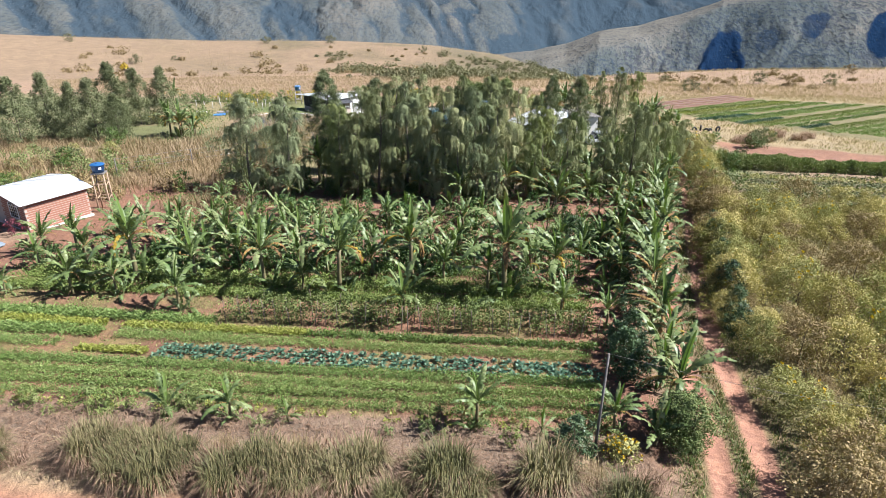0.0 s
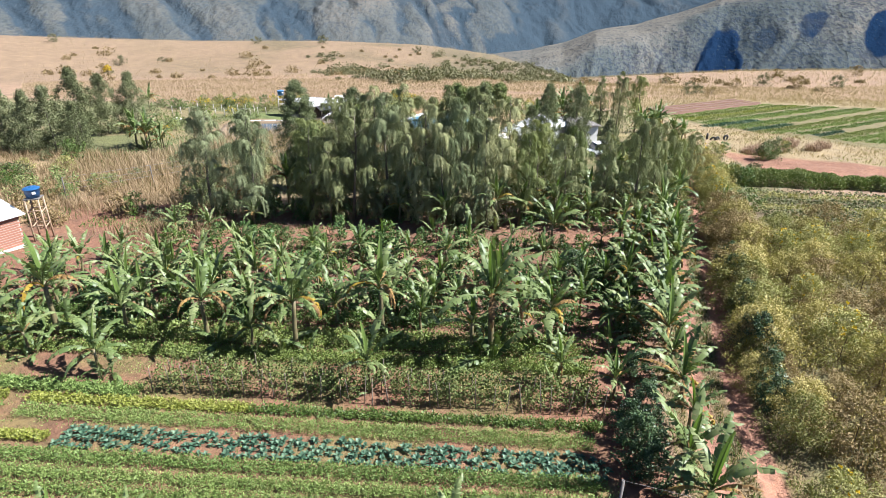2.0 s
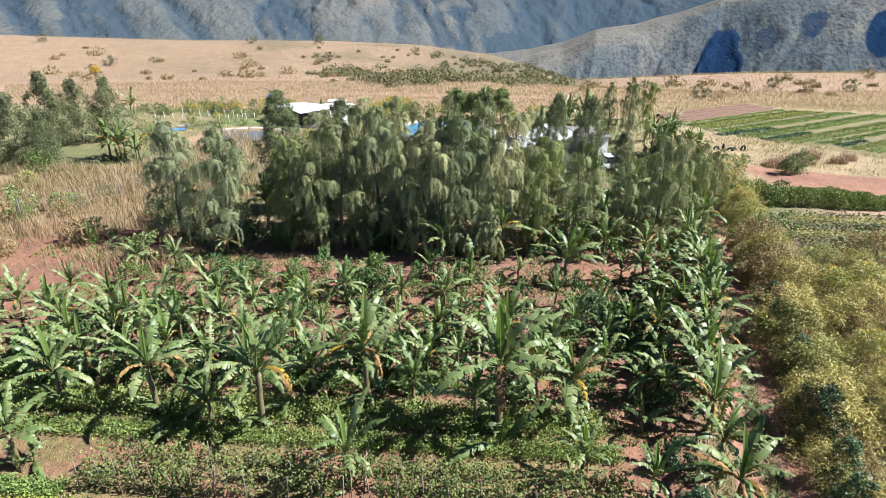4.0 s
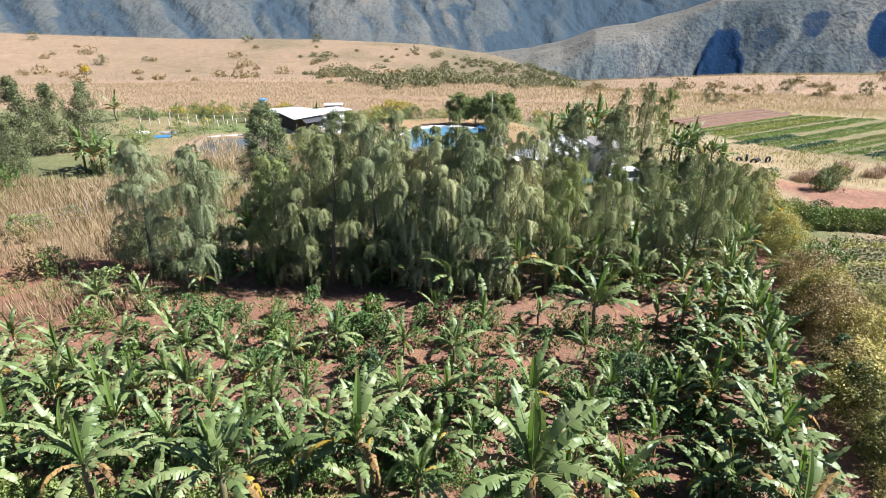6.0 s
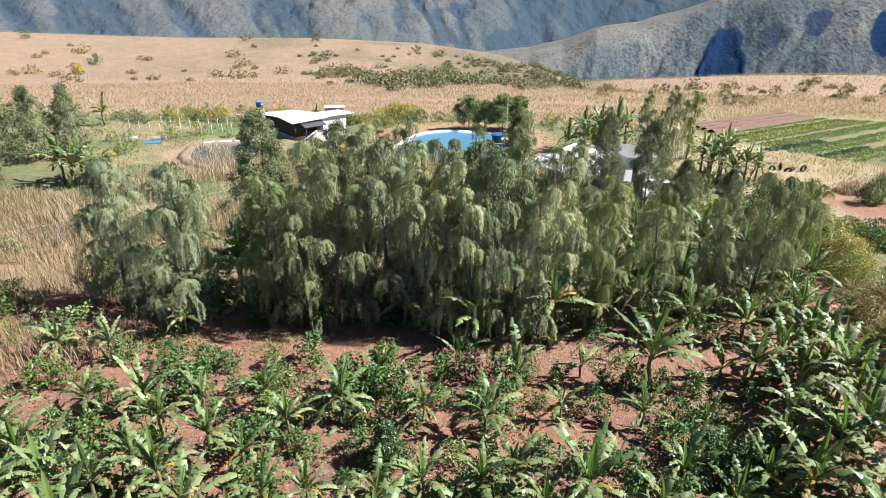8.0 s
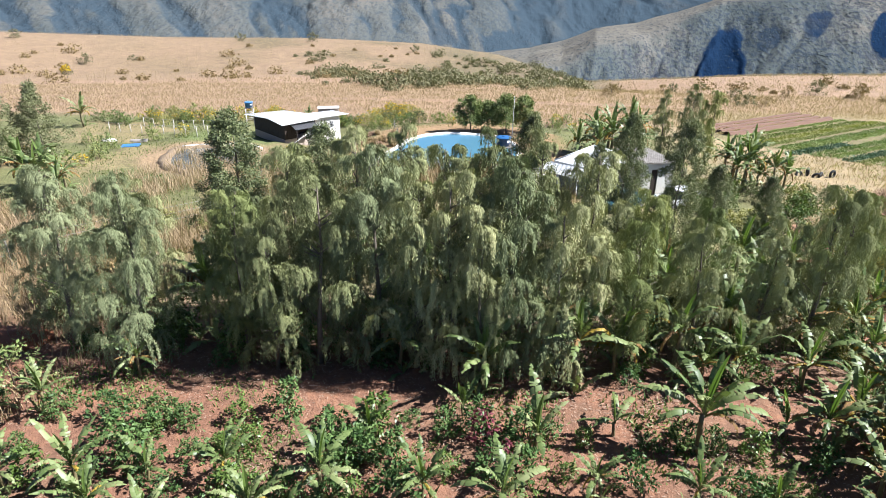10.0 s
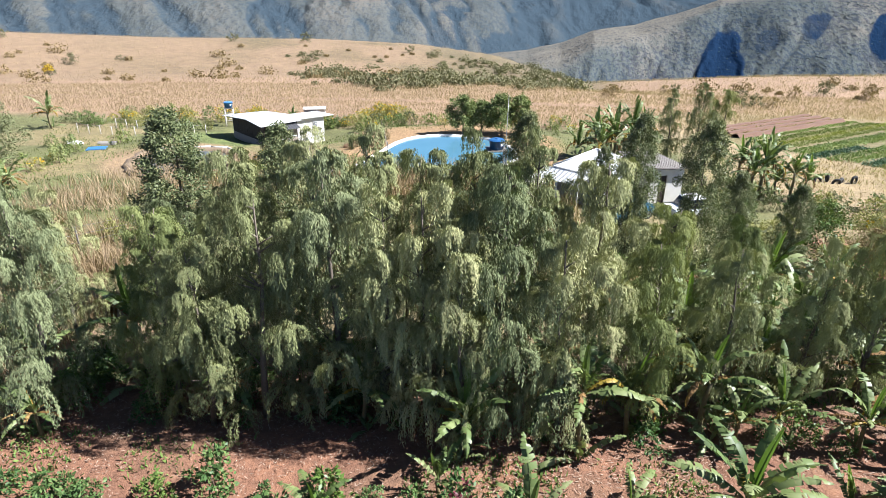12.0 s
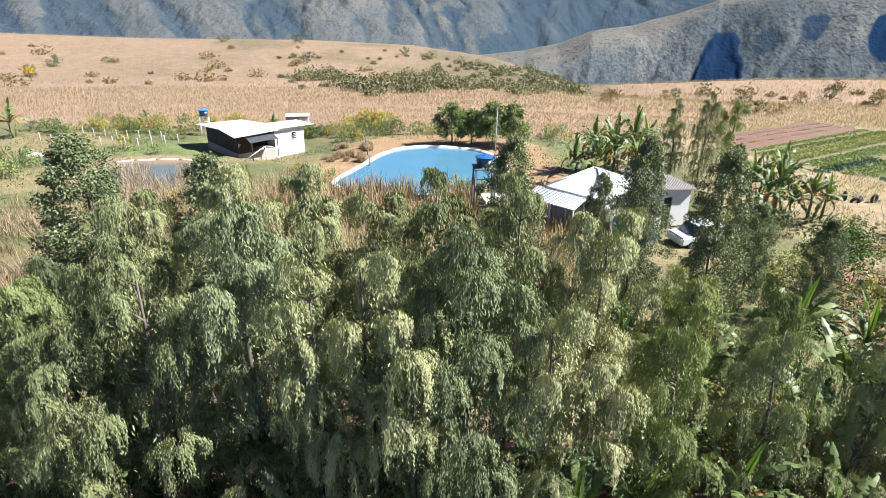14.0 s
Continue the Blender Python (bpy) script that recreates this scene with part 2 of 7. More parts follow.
# crest of the grassland by bearing: degrees, distance, height
CREST = np.array([(-75, 300, -8), (-41, 300, -8), (-34, 295, -11), (-25.5, 290, -13.7), (-14, 285, -14.7), (-6.2, 285, -16.6), (-0.2, 270, -19),
                  (3.4, 235, -19.7), (5.9, 200, -18.3), (12.9, 185, -13.5), (19.4, 185, -11.0), (29.6, 190, -8.6), (45, 200, -6), (75, 220, -5)])


def smooth(a, b, v):
    u = np.clip((v - a) / (b - a), 0, 1)
    return u * u * (3 - 2 * u)


def land(x, y):
    """Height of the ground."""
    x, y = np.asarray(x, float), np.asarray(y, float)
    yy = np.stack([np.interp(y + d, PROFILE_Y, PROFILE_Z) for d in (-6, -3, 0, 3, 6)]).mean(0)
    r = np.hypot(x, y)
    az = np.degrees(np.arctan2(x, np.maximum(y, 1e-3)))
    dist, top = np.interp(az, CREST[:, 0], CREST[:, 1]), np.interp(az, CREST[:, 0], CREST[:, 2])
    ry = np.maximum(y, 0.5 * r)
    start = -8.0 - 0.066 * (r * 0.95 - 130)
    near = np.where(ry < 130, yy, start)
    u = np.clip((r - 150) / (dist - 150), 0, 1)
    sag = -4.0 * np.sin(np.pi * u) ** 2 * smooth(215, 270, dist)
    base150 = -8.0 - 0.066 * (150 * 0.95 - 130)
    mid = base150 + (top - base150) * u + sag
    z = np.where(r < 150, near, mid)
    over = np.maximum(r - dist, 0)
    z = z - 0.0022 * over * over * (over < 120) - np.where(over >= 120, 31.7 + (over - 120) * 0.3, 0)
    z = np.maximum(z, -215)
    # level pads under pool and pond
    for cx, cy, rad, lev in ((-6, 90, 16, -5.15), (-30, 86.5, 9.5, -4.95)):
        k = 1 - smooth(0.75, 1.25, np.hypot(x - cx, y - cy) / rad)
        z = z + (lev - z) * k
    z = z + 0.08 * np.sin(x * 0.9 + 0.6 * np.sin(y * 0.7)) * np.sin(y * 0.8 + 1.3) * smooth(30, 60, np.abs(y - 30) + np.abs(x) * 0.4)
    # terraces cut for the farm building and the annex
    z = z - 0.95 * np.exp(-((x + 24) ** 2 + (y - 97) ** 2) / 72.0) - 1.1 * np.exp(-((x + 26) ** 2 + (y - 114) ** 2) / 50.0)
    return z


def gz(x, y):
    return float(land(x, y))


TRACK_Y = [-20, 8, 12, 14.5, 16.5, 18.4, 20, 22, 24.5, 28, 33, 40, 48, 57, 70, 80]
TRACK_X = [4, 6.5, 7.6, 8.4, 8.9, 9.3, 9.4, 9.4, 9.5, 10.0, 11.1, 12.6, 14.5, 16.7, 19.4, 22]


def track_x(y):
    return np.stack([np.interp(np.asarray(y, float) + d, TRACK_Y, TRACK_X) for d in (-2.5, 0, 2.5)]).mean(0)


# ---- building helpers ----
def mesh_np(name, verts, quads, material, smooth_faces=False):
    """A mesh from arrays: verts (n, 3), quads (m, 4)."""
    me = bpy.data.meshes.new(name)
    me.vertices.add(len(verts))
    me.vertices.foreach_set("co", np.asarray(verts, np.float32).ravel())
    k = quads.shape[1]
    me.loops.add(quads.size)
    me.loops.foreach_set("vertex_index", quads.ravel().astype(np.int32))
    me.polygons.add(len(quads))
    me.polygons.foreach_set("loop_start", np.arange(0, quads.size, k, dtype=np.int32))
    me.polygons.foreach_set("loop_total", np.full(len(quads), k, np.int32))
    if smooth_faces:
        me.polygons.foreach_set("use_smooth", np.ones(len(quads), bool))
    me.materials.append(material)
    me.update()
    me.validate()
    return me


def attach(name, me, parent=None, label="", at=None):
    ob = new(name, me)
    if at is not None:
        ob.matrix_basis = at
    if parent is not None:
        ob.parent = parent
    if label:
        ob["label"] = label
    return ob


def part(name, bm, material, parent, label="", at=None):
    me = bpy.data.meshes.new(name)
    bm.to_mesh(me)
    bm.free()
    me.materials.append(material)
    return attach(name, me, parent, label, at)


def box_bm(x0, x1, y0, y1, z0, z1, bevel=0.0):
    bm = bmesh.new()
    bmesh.ops.create_cube(bm, size=1)
    bmesh.ops.transform(bm, matrix=Matrix.Translation(((x0 + x1) / 2, (y0 + y1) / 2, (z0 + z1) / 2)) @ Matrix.Diagonal((x1 - x0, y1 - y0, z1 - z0, 1)), verts=bm.verts)
    if bevel:
        bmesh.ops.bevel(bm, geom=bm.edges[:], offset=bevel, segments=2, affect="EDGES")
    return bm


def rod_bm(a, b, r0, r1=None, seg=8, bend=0.0, cuts=1):
    """A tapered rod from a to b."""
    a, b = Vector(a), Vector(b)
    r1 = r0 if r1 is None else r1
    d = (b - a)
    q = d.to_track_quat("Z", "Y")
    bm = bmesh.new()
    rings = []
    for i in range(cuts + 1):
        t = i / cuts
        c = a + d * t + Vector((bend * math.sin(math.pi * t), bend * 0.6 * math.sin(2 * math.pi * t), 0))
        r = r0 + (r1 - r0) * t
        rings.append([bm.verts.new(c + q @ Vector((r * math.cos(2 * math.pi * k / seg), r * math.sin(2 * math.pi * k / seg), 0))) for k in range(seg)])
    for lo, hi in zip(rings, rings[1:]):
        for k in range(seg):
            bm.faces.new((lo[k], lo[(k + 1) % seg], hi[(k + 1) % seg], hi[k])).smooth = True
    bm.faces.new(rings[0][::-1])
    bm.faces.new(rings[-1])
    return bm


def join_bm(bms):
    out = bmesh.new()
    for b in bms:
        me = bpy.data.meshes.new("t")
        b.to_mesh(me)
        b.free()
        out.from_mesh(me)
        bpy.data.meshes.remove(me)
    return out


def unit(v):
    return v / np.maximum(np.linalg.norm(v, axis=-1, keepdims=True), 1e-9)


def leaves(name, C, D, L, W, material, rng, flat=None):
    """Many small leaves: base points C, directions D, lengths L, widths W. Each is a folded kite of two triangles a side."""
    n = len(C)
    D = unit(D)
    side = np.cross(D, rng.normal(size=(n, 3)) if flat is None else flat)
    side = unit(side)
    up = np.cross(side, D)
    L, W = np.broadcast_to(L, n)[:, None], np.broadcast_to(W, n)[:, None]
    mid = C + D * L * 0.45
    V = np.stack([C, mid + side * W * 0.5 + up * W * 0.12, C + D * L - up * L * 0.04, mid - side * W * 0.5 + up * W * 0.12], 1).reshape(-1, 3)
    return mesh_np(name, V, np.arange(4 * n).reshape(n, 4), material)


def blades(name, C, D, L, W, material, rng, droop=0.5):
    """Grass blades: bent strips of two quads that end narrow."""
    n = len(C)
    D = unit(D)
    side = unit(np.cross(D, np.array([0, 0, 1.0])) + 1e-4)
    L, W = np.broadcast_to(L, n)[:, None], np.broadcast_to(W, n)[:, None]
    out = D * np.array([1, 1, 0.0])
    dr = np.broadcast_to(droop, n)[:, None]
    p1 = C + D * L * 0.55
    p2 = p1 + (D * (1 - dr * 0.6) + out * dr * 0.6 - np.array([0, 0, 1.0]) * dr * 0.75) * L * 0.5
    V = np.stack([C - side * W * 0.5, C + side * W * 0.5, p1 + side * W * 0.45, p1 - side * W * 0.45, p2 + side * W * 0.06, p2 - side * W * 0.06], 1).reshape(-1, 3)
    b = np.arange(n)[:, None] * 6
    Q = np.concatenate([b + np.array([[0, 1, 2, 3]]), b + np.array([[3, 2, 4, 5]])])
    return mesh_np(name, V, Q, material)


def at_ground(x, y, rz=0.0, s=1.0, sink=0.0, sz=None):
    return Matrix.LocRotScale((x, y, gz(x, y) - sink), Euler((0, 0, rz)), (s, s, sz or s))


def discard(ob):
    for o in (*ob.children_recursive, ob):
        bpy.data.objects.remove(o)


def root(name, label, category, group=""):
    e = new(name)
    e.empty_display_size = 0.3
    return tagged(e, label, category, group)


def vnoise(x, y, scale, seed):
    """Smooth value noise in the plane, 0 to 1."""
    rng = np.random.default_rng(seed)
    g = rng.random((64, 64))
    x, y = np.asarray(x) / scale + 1000.37, np.asarray(y) / scale + 1000.71
    i, j = np.floor(x).astype(int), np.floor(y).astype(int)
    u, v = x - i, y - j
    u, v = u * u * (3 - 2 * u), v * v * (3 - 2 * v)
    a, b, c, d = g[i % 64, j % 64], g[(i + 1) % 64, j % 64], g[i % 64, (j + 1) % 64], g[(i + 1) % 64, (j + 1) % 64]
    return a * (1 - u) * (1 - v) + b * u * (1 - v) + c * (1 - u) * v + d * u * v


def fbm(x, y, scale, seed, octaves=4):
    s, a, tot = 0, 1.0, 0
    for k in range(octaves):
        s, tot = s + a * vnoise(x, y, scale / 2 ** k, seed + k), tot + a
        a *= 0.5
    return s / tot


# ---- ground: one sheet ----
def spread(fine0, fine1, step, lo, hi, grow):
    vals = list(np.arange(fine0, fine1 + 1e-6, step))
    d = step
    while vals[-1] < hi:
        d *= grow
        vals.append(vals[-1] + d)
    d = step
    while vals[0] > lo:
        d *= grow
        vals.insert(0, vals[0] - d)
    return np.array(vals)


SOIL, ROAD, TAN, LAWN = (0.1674, 0.08556, 0.05456), (0.2604, 0.1333, 0.0899), (0.2232, 0.1488, 0.0992), (0.0992, 0.0992, 0.0434)
STRAW, OLIVE, MULCH, FIELD = (0.1984, 0.1488, 0.0961), (0.124, 0.1085, 0.0527), (0.1488, 0.1054, 0.0744), (0.142, 0.118, 0.06)


def ground_cover(x, y):
    wob = (fbm(x, y, 5, 3) - 0.5) * 5
    xx, yy = x + wob, y + (fbm(x, y, 5, 9) - 0.5) * 5
    col = np.empty((len(x), 3))
    col[:] = TAN

    def lay(mask, c):
        m = np.clip(mask, 0, 1)[:, None]
        col[:] = col * (1 - m) + np.array(c) * m

    # grassland browner and patchier on the left-hand rise
    r = np.hypot(x, y)
    az = np.degrees(np.arctan2(x, np.maximum(y, 1e-3)))
    lay(smooth(175, 205, r + wob * 3) * (1 - smooth(2, 8, az)) * 0.75, (0.1674, 0.1178, 0.0744))
    lay(smooth(0.45, 0.7, fbm(x, y, 20, 5, 6)) * smooth(175, 215, r) * (1 - smooth(0, 6, az)) * smooth(-35, -14, az) * 0.8, (0.093, 0.0775, 0.0434))
    lay(smooth(-9, -2, az) * (1 - smooth(7, 10, az)) * smooth(160, 182, r + wob * 4) * (0.6 + 0.4 * smooth(0.4, 0.6, fbm(x, y, 9, 6))), (0.1023, 0.0837, 0.0496))
    # farmyard lawn round the ponds and houses
    lay((1 - smooth(106, 112, yy)) * smooth(50, 58, yy) * (1 - smooth(22, 30, xx)), LAWN)
    lay(smooth(0.52, 0.62, fbm(x, y, 7, 15)) * (1 - smooth(104, 110, yy)) * smooth(50, 58, yy) * (1 - smooth(22, 30, xx)) * 0.55, (0.2108, 0.155, 0.0868))
    lay((1 - smooth(5, 7, np.hypot((xx + 32) * 0.8, yy - 96))) * 0.9, (0.0992, 0.1178, 0.0434))
    # dry scrub beside the trees
    lay((1 - smooth(60, 68, yy)) * smooth(36, 40, yy) * (1 - smooth(-23, -18, xx)), (0.186, 0.1302, 0.0744))
    # straw-coloured ground and fields on the right
    lay(smooth(17, 23, xx) * smooth(64, 70, yy) * (1 - smooth(126, 131, yy - 0.1 * (x - 40))), (0.217, 0.1643, 0.0961))
    fs, fd = 0.78 * (x - 29) + 0.625 * (y - 97), -0.625 * (x - 29) + 0.78 * (y - 97)
    lay(smooth(0.5, 2.5, fs) * smooth(-26, -25, fd) * (1 - smooth(12.5, 13.5, fd)) * (1 - smooth(37, 39, fs + 0.75 * fd)), FIELD)
    lay(smooth(24.5, 26.5, xx) * smooth(63, 64, y + 0.3 * (x - 30)) * (1 - smooth(73.5, 74.5, y + 0.38 * (x - 30))), (0.19, 0.1, 0.066))
    lay(smooth(18.5, 20, xx) * smooth(45.5, 47, y) * (1 - smooth(57.5, 59, y + 0.2 * (x - 23))), (0.1302, 0.0992, 0.0589))
    # right-hand scrubland
    lay(smooth(0.0, 0.8, x - track_x(y) - 1.1) * (1 - smooth(46, 48, y)), OLIVE)
    # orchard, beds
    lay((1 - smooth(47, 51, yy)) * (1 - smooth(-0.8, 0.2, x - track_x(y) + 2.2)) * smooth(-34, -30, xx), SOIL)
    lay(smooth(0.5, 0.66, fbm(x, y, 2.2, 25)) * (1 - smooth(47, 50, y)) * smooth(27, 30, y) * (1 - smooth(0, 1, x - track_x(y) + 2)), (0.155, 0.0868, 0.0558))
    lay(smooth(18.8, 19.6, y) * (1 - smooth(30.5, 33, yy)) * (1 - smooth(4.6, 5.6, x)) * (0.05 + 0.5 * smooth(0.42, 0.62, fbm(x, y, 1.8, 27))), (0.115, 0.112, 0.04))
    lay((1 - smooth(18.6, 19.6, yy * 0.2 + y * 0.8)) * (1 - smooth(4.5, 6.5, xx)), MULCH)
    lay((1 - smooth(14.6, 15.3, y + wob * 0.12)), (0.248, 0.124, 0.0775))
    lay(smooth(14.2, 14.9, y + wob * 0.2) * (1 - smooth(15.6, 16.4, y + wob * 0.3)) * (1 - smooth(4, 6, x)), (0.2108, 0.155, 0.093))
    lay((1 - smooth(10.5, 12.5, y + wob * 0.4)) * (0.5 + 0.5 * smooth(0.35, 0.6, fbm(x, y, 3, 31))), (0.1674, 0.124, 0.0744))
    # track: two ruts with a grassed middle and verges
    t = x - track_x(y) + wob * 0.06
    on = 1 - smooth(66, 72, y)
    lay((1 - smooth(1.6, 2.6, np.abs(t))) * on, (0.1426, 0.1054, 0.0558))
    rut = np.maximum(1 - smooth(0.34, 0.52, np.abs(t + 0.8)), 1 - smooth(0.34, 0.52, np.abs(t - 0.8)))
    lay(rut * on, ROAD)
    # bare banks round the water
    lay((1 - smooth(1.0, 1.15, np.hypot((xx + 6) / 11, (yy - 90) / 14))) * 0.8, (0.248, 0.155, 0.0868))
    lay((1 - smooth(1.0, 1.3, np.hypot((x + 30.5) / 6.2, (y - 85.5) / 6))) * 0.8, (0.2232, 0.1488, 0.093))
    return col


gx, gy = np.unique(np.concatenate([spread(-36, 42, 0.5, -900, 900, 1.09), np.arange(4, 16, 0.125)]).round(3)), spread(8, 110, 0.5, -60, 1500, 1.07)
GX, GY = np.meshgrid(gx, gy)
px_, py_ = GX.ravel(), GY.ravel()
tt = px_ - track_x(py_)
rutdip = -0.07 * np.maximum(np.exp(-((tt + 0.82) / 0.3) ** 2), np.exp(-((tt - 0.82) / 0.3) ** 2)) * (py_ < 70)
lumps = (fbm(px_, py_, 1.6, 40) - 0.5) * 0.16 * (np.abs(tt) > 1.4) * (py_ < 120)
GZ = land(px_, py_) + rutdip + lumps
nx, ny = len(gx), len(gy)
ii = (np.arange(ny - 1)[:, None] * nx + np.arange(nx - 1)[None]).ravel()
M_GROUND, nt, p = mat("farm_ground")
att = nt.nodes.new("ShaderNodeAttribute")
att.attribute_name = "cover"
n1, n2, n3 = tex(nt, 0.35, 5), tex(nt, 3.0, 6), tex(nt, 22, 4)
shade = math_node(nt, "ADD", math_node(nt, "MULTIPLY", n1, 0.5), math_node(nt, "ADD", math_node(nt, "MULTIPLY", n2, 0.7), math_node(nt, "MULTIPLY", n3, 0.5)))
col = mix(nt, 1.0, att.outputs["Color"], ramp(nt, shade, [(0.55, (0.55, 0.55, 0.56)), (0.85, (1.0, 1.0, 1.0)), (1.15, (1.35, 1.33, 1.25))]), "MULTIPLY")
nt.links.new(col, p.inputs["Base Color"])
p.inputs["Roughness"].default_value = 0.95
p.inputs["Specular IOR Level"].default_value = 0.15
bump(nt, p, math_node(nt, "ADD", n2, math_node(nt, "MULTIPLY", n3, 0.4)), 0.9, 0.12)
gme = mesh_np("ground", np.stack([px_, py_, GZ], 1), np.stack([ii, ii + 1, ii + nx + 1, ii + nx], 1), M_GROUND, True)
ca = gme.color_attributes.new("cover", "FLOAT_COLOR", "POINT")
ca.data.foreach_set("color", np.concatenate([ground_cover(px_, py_), np.ones((len(px_), 1))], 1).astype(np.float32).ravel())
tagged(new("ground", gme), "red earth, dry grassland and a rutted dirt track", "ground", kind="structure")


# ---- mountains across the valley ----
def mountain_mat(name, lo, mid, hi, dark, tree, relief):
    m, nt, p = mat(name)
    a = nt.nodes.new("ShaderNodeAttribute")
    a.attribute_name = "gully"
    mp = nt.nodes.new("ShaderNodeMapping")
    mp.inputs["Scale"].default_value = (1.0, 0.4, 1.0)
    nt.links.new(nt.nodes.new("ShaderNodeNewGeometry").outputs["Position"], mp.inputs["Vector"])
    v = mp.outputs[0]
    broad = tex(nt, 0.006, 5, 0.6, v)
    f = math_node(nt, "ADD", math_node(nt, "MULTIPLY", broad, 0.75), math_node(nt, "MULTIPLY", tex(nt, 0.03, 6, 0.7, v), 0.25))
    c = ramp(nt, f, [(0.38, lo), (0.52, mid), (0.66, hi)])
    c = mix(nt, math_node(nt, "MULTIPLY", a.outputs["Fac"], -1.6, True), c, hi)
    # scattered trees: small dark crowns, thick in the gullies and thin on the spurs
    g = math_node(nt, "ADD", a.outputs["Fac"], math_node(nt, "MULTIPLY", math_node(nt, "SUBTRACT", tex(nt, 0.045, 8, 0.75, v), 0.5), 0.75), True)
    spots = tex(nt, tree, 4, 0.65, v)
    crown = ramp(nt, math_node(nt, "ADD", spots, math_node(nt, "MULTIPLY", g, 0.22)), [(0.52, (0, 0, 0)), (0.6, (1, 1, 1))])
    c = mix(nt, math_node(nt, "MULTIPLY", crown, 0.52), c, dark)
    # gully beds darkened whole: ravine woods and painted ravine shade together
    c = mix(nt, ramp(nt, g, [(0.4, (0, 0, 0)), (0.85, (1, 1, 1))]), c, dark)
    nt.links.new(c, p.inputs["Base Color"])
    p.inputs["Roughness"].default_value = 1.0
    p.inputs["Specular IOR Level"].default_value = 0.0
    bump(nt, p, math_node(nt, "ADD", tex(nt, 0.03, 9, 0.62, v), math_node(nt, "MULTIPLY", spots, 0.35)), 1.0, relief)
    return m


def mountain(name, label, az, rr, height, gully, material):
    A, Rr = np.meshgrid(np.radians(az), rr)
    a, r = A.ravel(), Rr.ravel()
    x, y = r * np.sin(a), r * np.cos(a)
    z = height(np.degrees(a), r)
    n, k = len(az), len(rr)
    i = (np.arange(k - 1)[:, None] * n + np.arange(n - 1)[None]).ravel()
    me = mesh_np(name, np.stack([x, y, z], 1), np.stack([i, i + 1, i + n + 1, i + n], 1), material, True)
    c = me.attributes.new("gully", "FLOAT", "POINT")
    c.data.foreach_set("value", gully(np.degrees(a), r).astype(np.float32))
    return tagged(new(name, me), label, "mountain", kind="structure")


def ravines(az, r, width, seed, slant=0.25, run=0.2):
    """Spurs and ravines that run down the slope: 0 on the spur, towards 1 in the bed."""
    s = np.radians(az) * 1700
    wx = s + slant * r + width * 0.9 * (fbm(s, r, width * 2.2, seed, 3) - 0.5)
    wy = r * run + width * 0.5 * (fbm(s, r, width * 1.5, seed + 5, 3) - 0.5)
    a = 1 - np.abs(2 * vnoise(wx, wy, width, seed + 9) - 1)
    b = 1 - np.abs(2 * vnoise(wx + 31 - 0.2 * r, wy * 1.4, width * 0.5, seed + 13) - 1)
    c = 1 - np.abs(2 * vnoise(wx + 0.3 * r, wy * 2, width * 0.25, seed + 17) - 1)
    return 0.5 * a ** 1.3 + 0.32 * b ** 1.2 * (0.3 + 0.7 * a) + 0.18 * c * (0.3 + 0.7 * a)


def range_u(az, r):
    foot = np.interp(az, [-60, -39, -25, -12, 0, 8, 14, 30, 60], [1150, 1200, 1250, 1300, 1450, 1750, 1900, 1900, 1800])
    return (r - foot) / 600.0


def spurs(az, r):
    """Broad spurs that fork into narrow ones: 0 on the crest, towards 1 in the ravine."""
    return 0.6 * ravines(az, r, 120, 70, 0.22, 0.16) + 0.4 * ravines(az, r, 48, 170, 0.12, 0.22)


def range_z(az, r):
    z0 = np.interp(az, [-60, -39, -25, -12, 0, 8, 14, 60], [-105, -110, -125, -150, -195, -215, -215, -215])
    u = range_u(az, r)
    s = np.radians(az) * 1700
    rise = np.where(u > 0, 205 * (1 - np.exp(-1.2 * np.maximum(u, 0))) + 16 * np.maximum(u, 0), u * 160)
    cut = 30 * spurs(az, r) * smooth(-0.15, 0.3, u) * (1 - 0.45 * smooth(0.9, 1.8, u))
    z = z0 + 14 + rise - cut + 60 * (fbm(s, r, 420, 77) - 0.5) * smooth(0.1, 0.6, u) + 7 * (fbm(s, r, 45, 78) - 0.5)
    return np.maximum(z, -260)


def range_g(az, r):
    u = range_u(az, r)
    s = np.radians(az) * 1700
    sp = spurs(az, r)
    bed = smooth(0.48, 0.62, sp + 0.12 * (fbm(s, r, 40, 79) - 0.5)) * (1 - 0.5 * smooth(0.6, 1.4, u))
    # beds darkened, spurs paled: relief shading put into colour along with woods
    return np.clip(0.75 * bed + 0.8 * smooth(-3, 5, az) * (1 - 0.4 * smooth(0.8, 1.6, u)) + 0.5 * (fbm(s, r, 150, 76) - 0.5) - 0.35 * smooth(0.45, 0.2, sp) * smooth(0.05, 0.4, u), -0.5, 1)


# blue-grey of these slope colours stands in for distance haze
M_RANGE = mountain_mat("haze_tinted_slope", (0.052, 0.059, 0.06), (0.068, 0.072, 0.07), (0.098, 0.09, 0.078), (0.03, 0.043, 0.056), 0.16, 8.0)
mountain("mountain_range", "mountain range tinted for haze, with wooded ravines darkened for shade, across the valley", np.linspace(-42, 32, 560), np.geomspace(1050, 2900, 190), range_z, range_g, M_RANGE)

NEAR_AZ, NEAR_DEP = [-10, 3.0, 3.8, 5.7, 8.4, 11.6, 14.5, 17.7, 24, 32, 60], [10.5, 8.0, 7.7, 7.0, 5.5, 4.7, 3.6, 2.2, 0.9, 0.2, 0]
